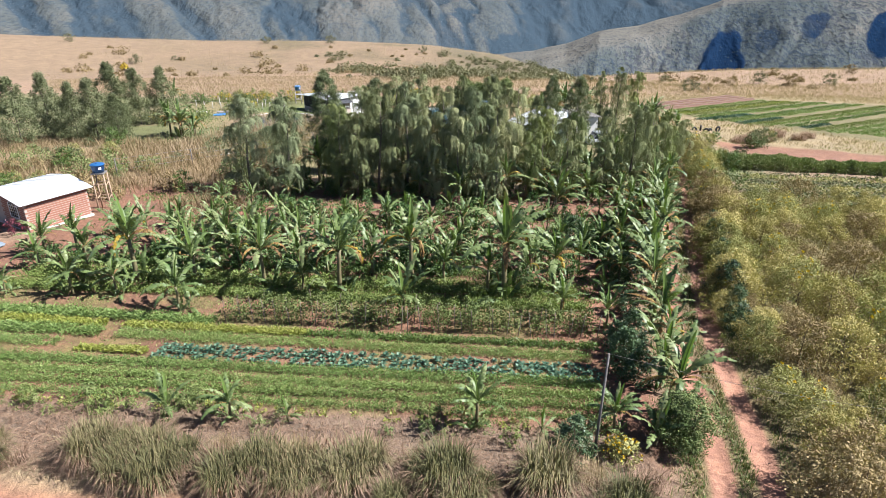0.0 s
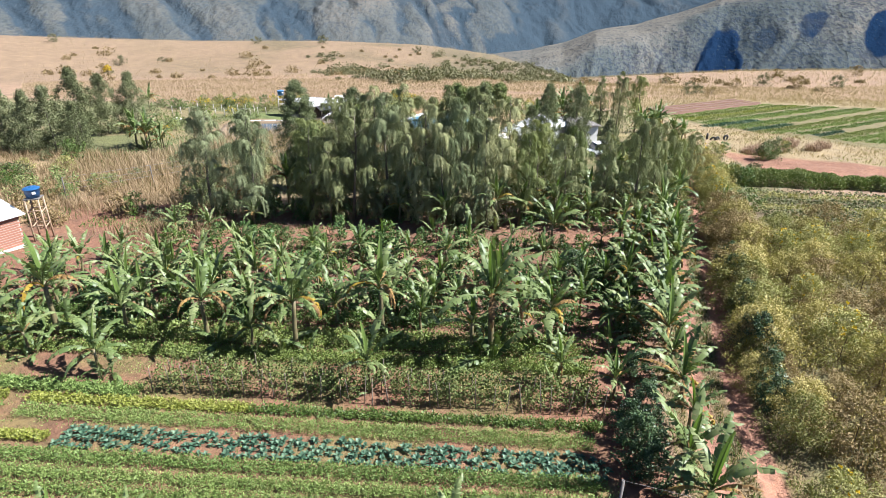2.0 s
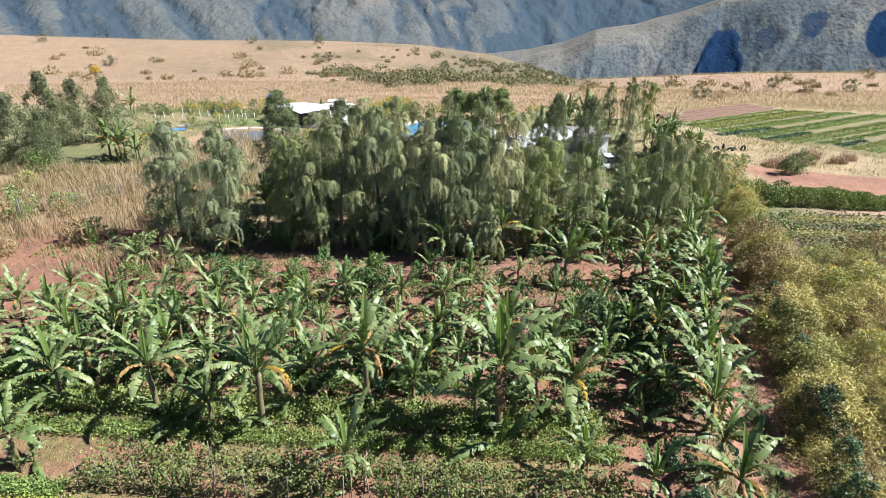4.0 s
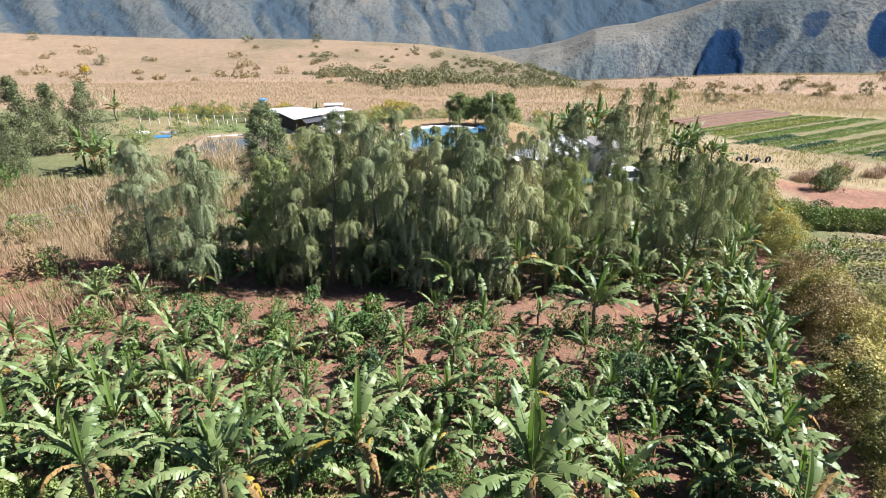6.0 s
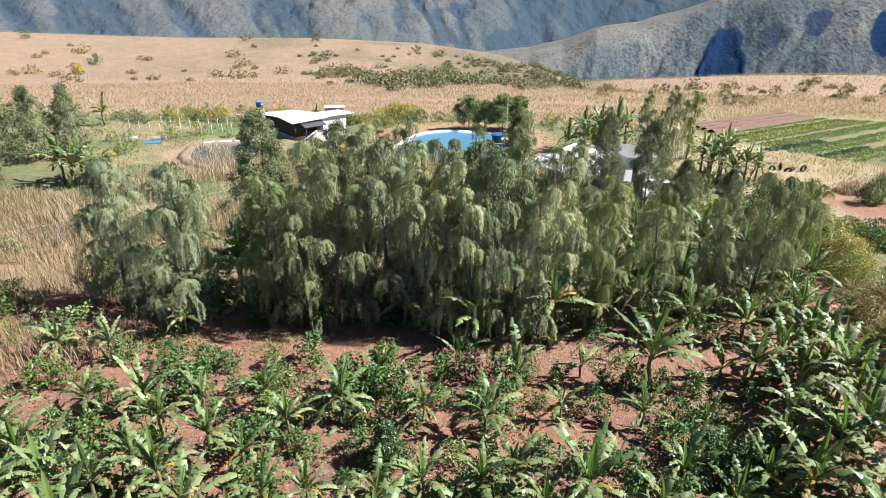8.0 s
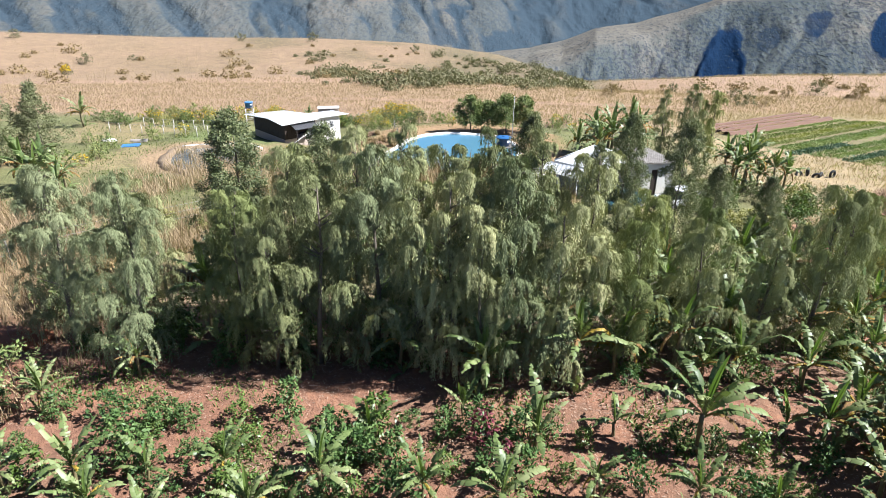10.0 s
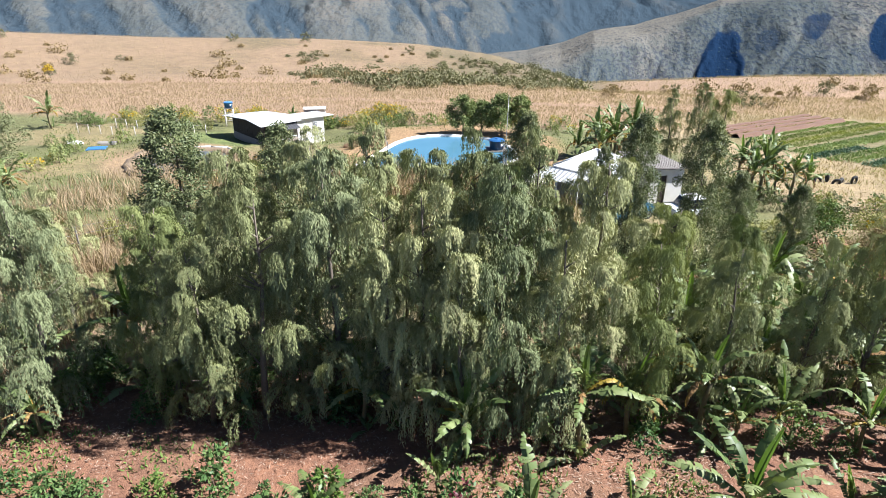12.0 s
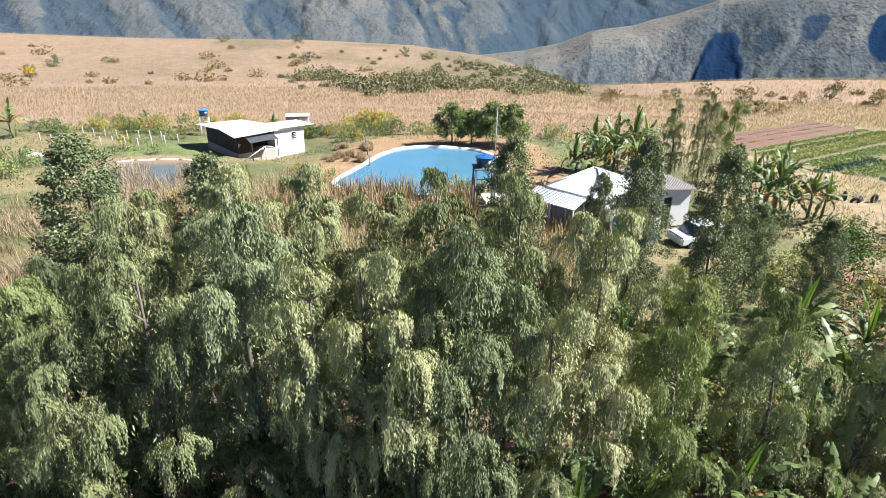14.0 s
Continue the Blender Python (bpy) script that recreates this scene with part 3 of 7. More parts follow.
# hollows with shade painted in: bearing, half width, middle and half length up the slope, strength
SHADE_HOLLOWS = ((18.2, 2.3, 0.60, 0.275, 1.6), (13.6, 1.0, 0.62, 0.22, 0.25), (24.3, 0.95, 0.85, 0.035, 0.42), (29.0, 1.3, 0.83, 0.05, 0.6), (21.3, 0.9, 0.83, 0.03, 0.3), (33.5, 1.5, 0.83, 0.05, 0.5))


def near_parts(az, r):
    crest = np.interp(az, [-10, 3.8, 10, 18, 30, 60], [820, 860, 980, 1150, 1250, 1300])
    dep = np.interp(az, NEAR_AZ, NEAR_DEP)
    top = 14.5 - crest * np.tan(np.radians(dep))
    hol = np.zeros_like(az)
    s = np.radians(az) * 1000
    edge = 0.9 * (fbm(s, r, 45, 95) - 0.5) + 0.5 * (fbm(s, r, 12, 97) - 0.5)
    for c, w, mid, half, d in SHADE_HOLLOWS:
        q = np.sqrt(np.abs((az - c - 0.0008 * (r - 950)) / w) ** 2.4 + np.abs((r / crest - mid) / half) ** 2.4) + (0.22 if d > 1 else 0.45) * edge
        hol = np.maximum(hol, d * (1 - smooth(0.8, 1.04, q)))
    return crest, top, hol


def near_z(az, r):
    crest, top, hol = near_parts(az, r)
    s = np.radians(az) * 1000
    u = np.clip((crest - r) / 430.0, -2, 1.3)
    down = np.where(u > 0, 26 * u + 135 * np.maximum(u - 0.12, 0) ** 1.25, 24 * u * u)
    rough = (15 - 12 * np.minimum(hol, 1)) * ravines(az, r, 80, 90, -0.2, 0.25) * smooth(0.06, 0.4, u) + 9 * (fbm(s, r, 60, 91) - 0.5)
    return np.maximum(top - down - rough - 6 * hol, -270)


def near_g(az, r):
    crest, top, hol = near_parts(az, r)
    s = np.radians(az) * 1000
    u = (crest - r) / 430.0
    # hollow mask darkens the colour as shade; crest paler, ravine beds darker
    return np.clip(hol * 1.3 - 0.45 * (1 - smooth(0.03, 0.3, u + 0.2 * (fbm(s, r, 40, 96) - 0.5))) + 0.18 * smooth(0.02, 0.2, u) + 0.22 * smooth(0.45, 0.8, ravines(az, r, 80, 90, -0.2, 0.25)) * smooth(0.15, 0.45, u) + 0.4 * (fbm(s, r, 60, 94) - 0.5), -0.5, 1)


# the navy dark tone paints hollow shade and also the tree specks
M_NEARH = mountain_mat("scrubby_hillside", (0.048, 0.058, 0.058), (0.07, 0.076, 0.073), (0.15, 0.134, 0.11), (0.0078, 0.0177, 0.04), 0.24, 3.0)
mountain("wooded_hill", "grey-green scrub-covered hill with shade painted dark blue in its hollows", np.linspace(-8, 38, 380), np.geomspace(660, 1450, 130), near_z, near_g, M_NEARH)


def hill_trees(name, label, n, az, rr, height, gully, size, material, seed):
    """Single trees and woods on a far slope: thick in the ravines, thin on the spurs."""
    rng = np.random.default_rng(seed)
    a, r = az[0] + (az[1] - az[0]) * rng.random(n), rr[0] + (rr[1] - rr[0]) * rng.random(n)
    keep = rng.random(n) < np.clip(0.1 + 0.95 * gully(a, r), 0, 1)
    a, r = a[keep], r[keep]
    n = len(a)
    c = np.stack([r * np.sin(np.radians(a)), r * np.cos(np.radians(a)), height(a, r)], 1)
    sz = size * (0.45 + 0.8 * rng.random(n) ** 1.5)
    shape = np.array([(1, 0, 0.1), (0.3, 0.95, 0), (-0.8, 0.6, 0.1), (-0.8, -0.6, 0), (0.3, -0.95, 0.1), (0.1, 0, 0.6), (0, 0, -0.5)])
    V = c[:, None] + shape[None] * sz[:, None, None] * (0.7 + 0.6 * rng.random((n, 7, 3)))
    T = np.array([(i, (i + 1) % 5, 5) for i in range(5)] + [((i + 1) % 5, i, 6) for i in range(5)])
    me = mesh_np(name, V.reshape(-1, 3), (np.arange(n)[:, None, None] * 7 + T[None]).reshape(-1, 3), material)
    tagged(new(name, me), label, "trees", kind="stuff")


# crown colours lightened and blued as haze would do it
M_HILLTREE = leafy("haze_tinted_tree_crown", [(0.1, (0.0456, 0.063, 0.0702)), (0.5, (0.072, 0.08946, 0.08736)), (1.0, (0.114, 0.1235, 0.1123))], 0.9, 0.0, 0.0, 0.2, 0.7)
M_RANGETREE = leafy("haze_tinted_far_crown", [(0.1, (0.0504, 0.069, 0.09)), (0.5, (0.07392, 0.0897, 0.1032)), (1.0, (0.1008, 0.1127, 0.1176))], 0.9, 0.0, 0.0, 0.2, 0.7)
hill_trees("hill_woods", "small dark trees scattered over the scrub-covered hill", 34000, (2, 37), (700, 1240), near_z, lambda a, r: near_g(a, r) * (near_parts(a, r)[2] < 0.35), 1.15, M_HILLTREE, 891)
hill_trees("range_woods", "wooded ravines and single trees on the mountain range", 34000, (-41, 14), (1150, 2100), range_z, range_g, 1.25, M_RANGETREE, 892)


# ---- plant kinds ----
def crown_shape(v, kind):
    if kind == "weep":
        return np.interp(v, [0, 0.12, 0.35, 0.6, 0.85, 1.0], [0.75, 0.95, 1.0, 0.9, 0.62, 0.28])
    if kind == "column":
        return np.interp(v, [0, 0.12, 0.35, 0.7, 0.9, 1.0], [0.6, 0.9, 1.0, 0.82, 0.5, 0.12])
    if kind == "cone":
        return np.interp(v, [0, 0.1, 0.3, 0.65, 1.0], [0.55, 0.9, 1.0, 0.65, 0.06])
    return np.interp(v, [0, 0.2, 0.5, 0.8, 1.0], [0.75, 1.0, 0.95, 0.7, 0.2])


def tube_bm(pts, r0, r1, seg):
    """One tapering tube through the points."""
    bm = bmesh.new()
    rings = []
    n = len(pts) - 1
    for i, p in enumerate(pts):
        r = r0 + (r1 - r0) * i / n
        rings.append([bm.verts.new((p[0] + r * math.cos(6.2832 * k / seg), p[1] + r * math.sin(6.2832 * k / seg), p[2])) for k in range(seg)])
    for lo, hi in zip(rings, rings[1:]):
        for k in range(seg):
            bm.faces.new((lo[k], lo[(k + 1) % seg], hi[(k + 1) % seg], hi[k])).smooth = True
    bm.faces.new(rings[0][::-1])
    bm.faces.new(rings[-1])
    return bm


def trunk_bm(h, r, rng, limbs, crown_r, low):
    pts = [(0, 0, -0.15)]
    for k in range(1, 7):
        pts.append((pts[-1][0] + rng.normal() * 0.07 * min(1, h / 3), pts[-1][1] + rng.normal() * 0.07 * min(1, h / 3), h * 0.95 * k / 6))
    stem = tube_bm(pts if h > 2.6 else pts[::2], r, r * 0.12, 7 if h > 2.6 else 4)
    if h <= 2.6:
        return stem
    bms = [stem]
    for k in range(limbs):
        z = h * (low + (0.92 - low) * rng.random())
        a = rng.random() * 6.283
        c = pts[min(int(z / (h * 0.95) * 6), 5)]
        rr = crown_r * (0.6 + 0.3 * rng.random()) * (1.1 - z / h)
        bms.append(rod_bm((c[0], c[1], z), (c[0] + rr * math.cos(a), c[1] + rr * math.sin(a), z + rr * 0.8), r * 0.3, r * 0.08, 4))
    return join_bm(bms)


def weeping_tree(seed, h, cr, material, limbs=25, strands=6):
    """A slender tree whose limb ends each carry a small umbrella of long hanging tresses of narrow leaves, with dark gaps between."""
    rng = np.random.default_rng(seed)
    t = root("weeping_tree", "tall slender tree with grey-green drooping foliage", "tree", "row of weeping trees")
    part("trunk", trunk_bm(h, 0.11, rng, 16, cr, 0.2), M_BARK, t)
    C, D, L, F = [], [], [], []
    ph = rng.random(6) * 6.28
    down = np.array([0, 0, 1.0])
    for k in range(limbs):
        v = ((k + rng.random()) / limbs) ** 0.85
        a = k * 2.39996 + rng.normal() * 0.5
        lobes = 0.85 + 0.24 * math.sin(2 * a + ph[0] + 4 * v) + 0.22 * rng.normal()
        rad = cr * float(crown_shape(v, "weep")) * min(1.35, max(0.15, lobes))
        z = h * (0.15 + 0.84 * v) + rng.normal() * 0.18
        ax = np.array([math.cos(a), math.sin(a), 0])
        size = (0.42 + 0.36 * rng.random()) * (1.25 - 0.6 * v)
        tip = ax * rad + np.array([0, 0, z])
        drop = (0.8 + 1.0 * rng.random()) * (1.0 if v < 0.85 else 0.6)
        for j in range(int(10 + 6 * rng.random())):
            b = rng.random() * 6.283
            o0 = np.array([math.cos(b), math.sin(b), 0]) * size * (0.2 + 0.8 * math.sqrt(rng.random()))
            ln = drop * (0.4 + 0.7 * rng.random())
            for s in range(strands):
                o = o0 + np.append(rng.normal(size=2) * 0.04, 0)
                q = int(23 + 9 * rng.random())
                f = np.sort(rng.random(q))[:, None] ** 0.8
                pos = tip - ax * 0.12 * rng.random() + o * np.minimum(1, 0.15 + 1.1 * f ** 0.55) + np.array([0, 0, 0.2]) * np.sin(f * 2.6) - down * (ln * (0.75 + 0.35 * rng.random()) * f ** 1.35 + np.linalg.norm(o) * 0.3)
                C.append(pos + rng.normal(size=(q, 3)) * 0.022)
                D.append(rng.normal(size=(q, 3)) * 0.22 + o * 0.3 + ax * 0.1 - down * 0.95)
                L.append(0.065 + 0.055 * rng.random(q))
                F.append(np.tile(o / size * 1.3 + ax * 0.5, (q, 1)) + down * (1.3 - 1.4 * f))
        # fuller drooping sprays inside the crown
        m = 90
        pos = tip - ax * (rad * (0.35 + 0.6 * rng.random((m, 1)))) + np.clip(rng.normal(size=(m, 3)), -1.6, 1.6) * np.array([0.2, 0.2, 0.3]) - down * (0.55 + 0.4 * v)
        C.append(pos)
        D.append(rng.normal(size=(m, 3)) * 0.35 - down * 0.9)
        L.append(0.121 + 0.04 * rng.random(m))
        F.append(np.tile(ax, (m, 1)))
    C, D, L, F = np.concatenate(C), np.concatenate(D), np.concatenate(L), np.concatenate(F)
    C[:, 2] = np.maximum(C[:, 2], 0.3)
    attach("crown", leaves("weeping_crown", C, D, L, np.where(L > 0.12, 0.036, 0.018), material, rng, F + rng.normal(size=F.shape) * 0.42), t)
    return t


def leafy_tree(seed, h, cr, material, n, name, label, group, kind="cone", leaf=0.14, low=0.12, clumps=90, trunk_r=0.09):
    """A tree or shrub whose crown is many clumps of leaves on the branch ends, with gaps between."""
    rng = np.random.default_rng(seed)
    t = root(name, label, "tree" if h > 2.6 else "shrub", group)
    part("trunk", trunk_bm(h, trunk_r, rng, 14 if h > 2.6 else 4, cr, low), M_BARK if h > 2.6 else M_TWIG, t)
    per = n // clumps
    C, D, F = [], [], []
    ph = rng.random(4) * 6.28
    for k in range(clumps):
        v = ((k + rng.random()) / clumps)
        a = k * 2.39996 + rng.normal() * 0.6
        wob = 0.8 + 0.25 * math.sin(2 * a + ph[0] + 5 * v) + 0.18 * rng.normal()
        rad = cr * float(crown_shape(v, kind)) * max(0.2, wob) * (0.45 + 0.55 * rng.random() ** 0.4)
        c = np.array([rad * math.cos(a), rad * math.sin(a), h * (low + (0.97 - low) * v)])
        size = cr * (0.2 + 0.16 * rng.random()) * (1 - 0.45 * v)
        o = unit(rng.normal(size=(per, 3))) * (rng.random((per, 1)) ** 0.45) * size
        o[:, 2] *= 0.85
        C.append(c + o)
        D.append(unit(o) * 0.5 + np.array([0.5 * math.cos(a), 0.5 * math.sin(a), -0.1]) + rng.normal(size=(per, 3)) * 0.7)
        F.append(unit(o) + 0.7 * unit(c - np.array([0, 0, h * (0.25 if h < 2.6 else v * 0.9)])))
    C, D, F = np.concatenate(C), np.concatenate(D), np.concatenate(F)
    C[:, 2] = np.maximum(C[:, 2], 0.04)
    L = leaf * (0.6 + 0.7 * rng.random(len(C)))
    attach("crown", leaves(name + "_crown", C, D, L, L * 0.5, material, rng, F + rng.normal(size=F.shape) * (0.36 if h < 2.6 else 0.6)), t)
    return t


def add_flowers(ob, seed, n, r, h, size, material, name="blossom"):
    rng = np.random.default_rng(seed)
    a, d = rng.random(n) * 6.283, np.sqrt(rng.random(n)) * r
    C = np.stack([d * np.cos(a), d * np.sin(a), h * (0.75 + 0.35 * rng.random(n)) * (1 - 0.35 * (d / r) ** 2)], 1)
    C = np.repeat(C, 4, 0)
    D = rng.normal(size=(len(C), 3)) + np.array([0, 0, 0.8])
    tagged(attach(name, leaves(name, C, D, size, size * 0.8, material, rng), ob, "small yellow flowers"), kind="stuff")


def banana_leaf_mesh(seed, bend, width, ragged, material):
    """A unit-long banana blade that starts upright along z and arches over towards +x, each side torn across into drooping strips."""
    rng = np.random.default_rng(seed)
    n = 36
    V, Q = [], []
    x = z = 0.0
    cs = []
    for i in range(n + 1):
        u = i / n
        ang = radians(bend) * u ** 1.3
        cs.append((np.array([x, 0, z]), np.array([math.sin(ang), 0, math.cos(ang)]), np.array([-math.cos(ang), 0, math.sin(ang)])))
        x, z = x + math.sin(ang) / n, z + math.cos(ang) / n

    def w(u):
        return 0.012 if u < 0.12 else width * max(0.03, math.sin(math.pi * min(1, (u - 0.1) / 0.9) ** 0.8)) ** 0.6

    for s in (-1, 1):
        i = 0
        while i < n:
            g = min(n - i, 1 + int(rng.exponential(1.1 + 7 * (1 - ragged) ** 2)))
            torn = rng.random() < ragged
            fold = 0.38 - 0.75 * ragged * (0.35 + 0.65 * rng.random()) - 0.7 * torn * rng.random() ** 2
            sweep = 0.22 + 0.2 * rng.normal() * torn
            reach = 1 - 0.22 * ragged * rng.random() * torn
            mid, tight = i + g / 2, 1 - 0.16 * torn * rng.random()
            b = len(V)
            for j in range(i, i + g + 1):
                c, tang, nrm = cs[j]
                jo = mid + (j - mid) * tight
                co = c + tang * (jo - j) / n
                wd = w(j / n) * reach
                f1, f2 = fold, fold - 0.35 * ragged
                half = co + np.array([0, s * math.cos(f1) * wd * 0.55, 0]) + nrm * math.sin(f1) * wd * 0.55 + tang * sweep * wd * 0.4
                V += [c, half, half + np.array([0, s * math.cos(f2) * wd * 0.45, 0]) + nrm * math.sin(f2) * wd * 0.45 + tang * sweep * wd * 0.6]
            for j in range(g):
                p0 = b + 3 * j
                for e in (0, 1):
                    q = (p0 + e, p0 + e + 3, p0 + e + 4, p0 + e + 1)
                    Q.append(q if s > 0 else q[::-1])
            i += g
    # midrib: a tapering keel under the blade
    for i in range(0, n, 2):
        (c0, _, n0), (c1, _, n1) = cs[i], cs[min(i + 2, n)]
        t0, t1 = 0.016 * (1 - i / n) + 0.002, 0.016 * (1 - (i + 2) / n) + 0.002
        for s in (-1, 1):
            b = len(V)
            V += [c0 + np.array([0, s * t0, 0.001]), c1 + np.array([0, s * t1, 0.001]), c1 - n1 * t1, c0 - n0 * t0]
            Q.append((b, b + 1, b + 2, b + 3))
    return mesh_np("banana_blade", np.array(V), np.array(Q), material)


BLADES = [banana_leaf_mesh(300 + k, b, w, rg, M_BLEAF) for k, (b, w, rg) in enumerate(((38, 0.085, 0.75), (68, 0.098, 0.8), (86, 0.104, 0.85), (112, 0.1, 0.95), (84, 0.102, 0.75), (54, 0.095, 0.9)))]
BLADE_TAN = [banana_leaf_mesh(340 + k, 60 + 40 * k, 0.075, 1.0, m) for k, m in enumerate((M_BDEAD, M_BDEAD))]
BLADE_NEW = banana_leaf_mesh(320, 14, 0.055, 0.05, M_BNEW)
BLADE_DEAD = [banana_leaf_mesh(330 + k, 165, 0.07, 1.0, m) for k, m in enumerate((M_BDEAD, M_BDEAD, M_BYEL))]


def sucker_mesh(seed):
    """A low shoot of four blades."""
    rng = np.random.default_rng(seed)
    V, Q = [], []
    for i in range(4):
        src = BLADES[i]
        co = np.empty(len(src.vertices) * 3, np.float32)
        src.vertices.foreach_get("co", co)
        m = np.array((Euler((0, 0, i * 1.7)).to_matrix() @ Euler((0, radians(8 + 14 * i), 0)).to_matrix()))
        q = np.empty(len(src.loops), np.int32)
        src.loops.foreach_get("vertex_index", q)
        Q.append(q.reshape(-1, 4) + sum(len(v) for v in V))
        V.append(co.reshape(-1, 3) @ m.T * (0.7 + 0.3 * rng.random()))
    return mesh_np("sucker", np.concatenate(V), np.concatenate(Q), M_BLEAF)


SUCKER = [sucker_mesh(1), sucker_mesh(2)]


def banana(seed, count, dead, young=False, tan=0, tall=False):
    """A banana plant one metre high to the leaf tips, on a pseudostem that is longer in the tall habit."""
    rng = np.random.default_rng(seed)
    label = "young banana plant with upright green leaves" if young else ("banana plant with torn leaves and a skirt of withered ones" if dead > 2 else "banana plant with broad arching green leaves")
    t = root("banana_plant", label, "banana plant", "banana plants of the orchard")
    sh = 0.22 if young else (0.5 if tall else 0.4)
    reach = 0.88 if tall else 1.08
    part("stem", rod_bm((0, 0, -0.03), (rng.normal() * 0.02, rng.normal() * 0.02, sh), 0.028, 0.017, 8, 0.01, 4), M_BSTEM, t)
    for k in range(count):
        u = k / max(1, count - 1)
        a = k * 2.4 + rng.normal() * 0.35
        tilt = 6 + 52 * u + rng.normal() * 10
        me = BLADES[int(rng.integers(0, 3) if u < 0.4 else rng.integers(1, 6))]
        ln = (0.6 - 0.1 * u) * (0.75 + 0.35 * rng.random()) * reach
        m = Matrix.LocRotScale((0, 0, sh - 0.04 * u), None, None) @ Euler((0, 0, a)).to_matrix().to_4x4() @ Euler((0, radians(tilt), 0)).to_matrix().to_4x4() @ Matrix.Diagonal((ln, ln, ln, 1))
        attach("leaf", me, t, at=m)
    for k in range(tan):
        ln = 0.4 + 0.14 * rng.random()
        attach("dead_leaf", BLADE_TAN[k % 2], t, "dry brown arching leaf", Matrix.Translation((0, 0, sh - 0.03)) @ Euler((0, 0, k * 1.9 + rng.random())).to_matrix().to_4x4() @ Euler((0, radians(18 + 45 * rng.random()), 0)).to_matrix().to_4x4() @ Matrix.Diagonal((ln, ln, ln, 1)))
    m = Matrix.Translation((0, 0, sh)) @ Euler((0.1 * rng.normal(), 0.08, rng.random() * 6)).to_matrix().to_4x4() @ Matrix.Diagonal((0.5 * reach, 0.5 * reach, 0.5 * reach, 1))
    attach("new_leaf", BLADE_NEW, t, "rolled pale green new leaf", m)
    if not young:
        for j in range(2):
            b = rng.random() * 6.28
            ln = 0.3 + 0.24 * rng.random()
            attach("sucker", SUCKER[j], t, "young shoot at the foot", Matrix.Translation((0.13 * math.cos(b), 0.13 * math.sin(b), 0)) @ Euler((0, 0, b)).to_matrix().to_4x4() @ Matrix.Diagonal((ln, ln, ln, 1)))
    for k in range(dead):
        a = k * 2.1 + rng.random()
        ln = sh * (0.75 + 0.3 * rng.random())
        m = Matrix.Translation((0, 0, sh * 0.93)) @ Euler((0, 0, a)).to_matrix().to_4x4() @ Euler((0, radians(35), 0)).to_matrix().to_4x4() @ Matrix.Diagonal((ln, ln, ln, 1))
        attach("dead_leaf", BLADE_DEAD[int(rng.integers(0, 3))], t, "withered brown hanging leaf", m)
    return t


def tussock(seed, n, h, r, material, dry):
    rng = np.random.default_rng(seed)
    a, d = rng.random(n) * 6.283, np.sqrt(rng.random(n)) * r * 0.36
    C = np.stack([d * np.cos(a), d * np.sin(a), np.zeros(n) - 0.03], 1)
    out = np.stack([np.cos(a), np.sin(a), np.zeros(n)], 1)
    D = out * (0.03 + 0.24 * rng.random((n, 1))) + np.array([0, 0, 1.0]) + rng.normal(size=(n, 3)) * 0.16
    t = root("grass_tussock", "tall tussock of greyish-green drooping grass" if not dry else "tussock of dry straw-coloured grass", "grass", "grass tussocks")
    tagged(attach("grass", blades("tussock_blades", C, D, h * (0.45 + 0.75 * rng.random(n)), 0.021, material, rng, 0.4 + 1.3 * rng.random(n)), t), kind="stuff")
    if not dry:
        m = n // 3
        tagged(attach("dry_grass", blades("tussock_dry", C[:m] * np.array([1.25, 1.25, 1]), D[:m] + out[:m] * 0.35, h * (0.4 + 0.6 * rng.random(m)), 0.022, M_STRAW, rng, 0.6 + 0.5 * rng.random(m)), t, "dry straw-coloured blades"), kind="stuff")
    return t


def spray(things, spots, rng, smin, smax, sink=0.03, keep=False):
    """Copies of the given kinds at the spots; the first ones are then thrown away."""
    for x, y in spots:
        k = things[int(rng.integers(0, len(things)))]
        s = smin + (smax - smin) * rng.random()
        copy_thing(k, at_ground(x, y, rng.random() * 6.283, s, sink, s * (0.85 + 0.3 * rng.random())))
    for k in things if not keep else ():
        discard(k)


# ---- the row of weeping trees ----
WEEP = [weeping_tree(11, 8.0, 1.42, M_WEEP), weeping_tree(12, 8.0, 1.25, M_WEEP, 23), weeping_tree(13, 8.0, 1.58, M_WEEP, 28), weeping_tree(14, 8.0, 1.3, M_WEEPY, 24), weeping_tree(15, 8.0, 1.4, M_WEEP, 26), weeping_tree(16, 8.0, 1.5, M_WEEPD, 34)]
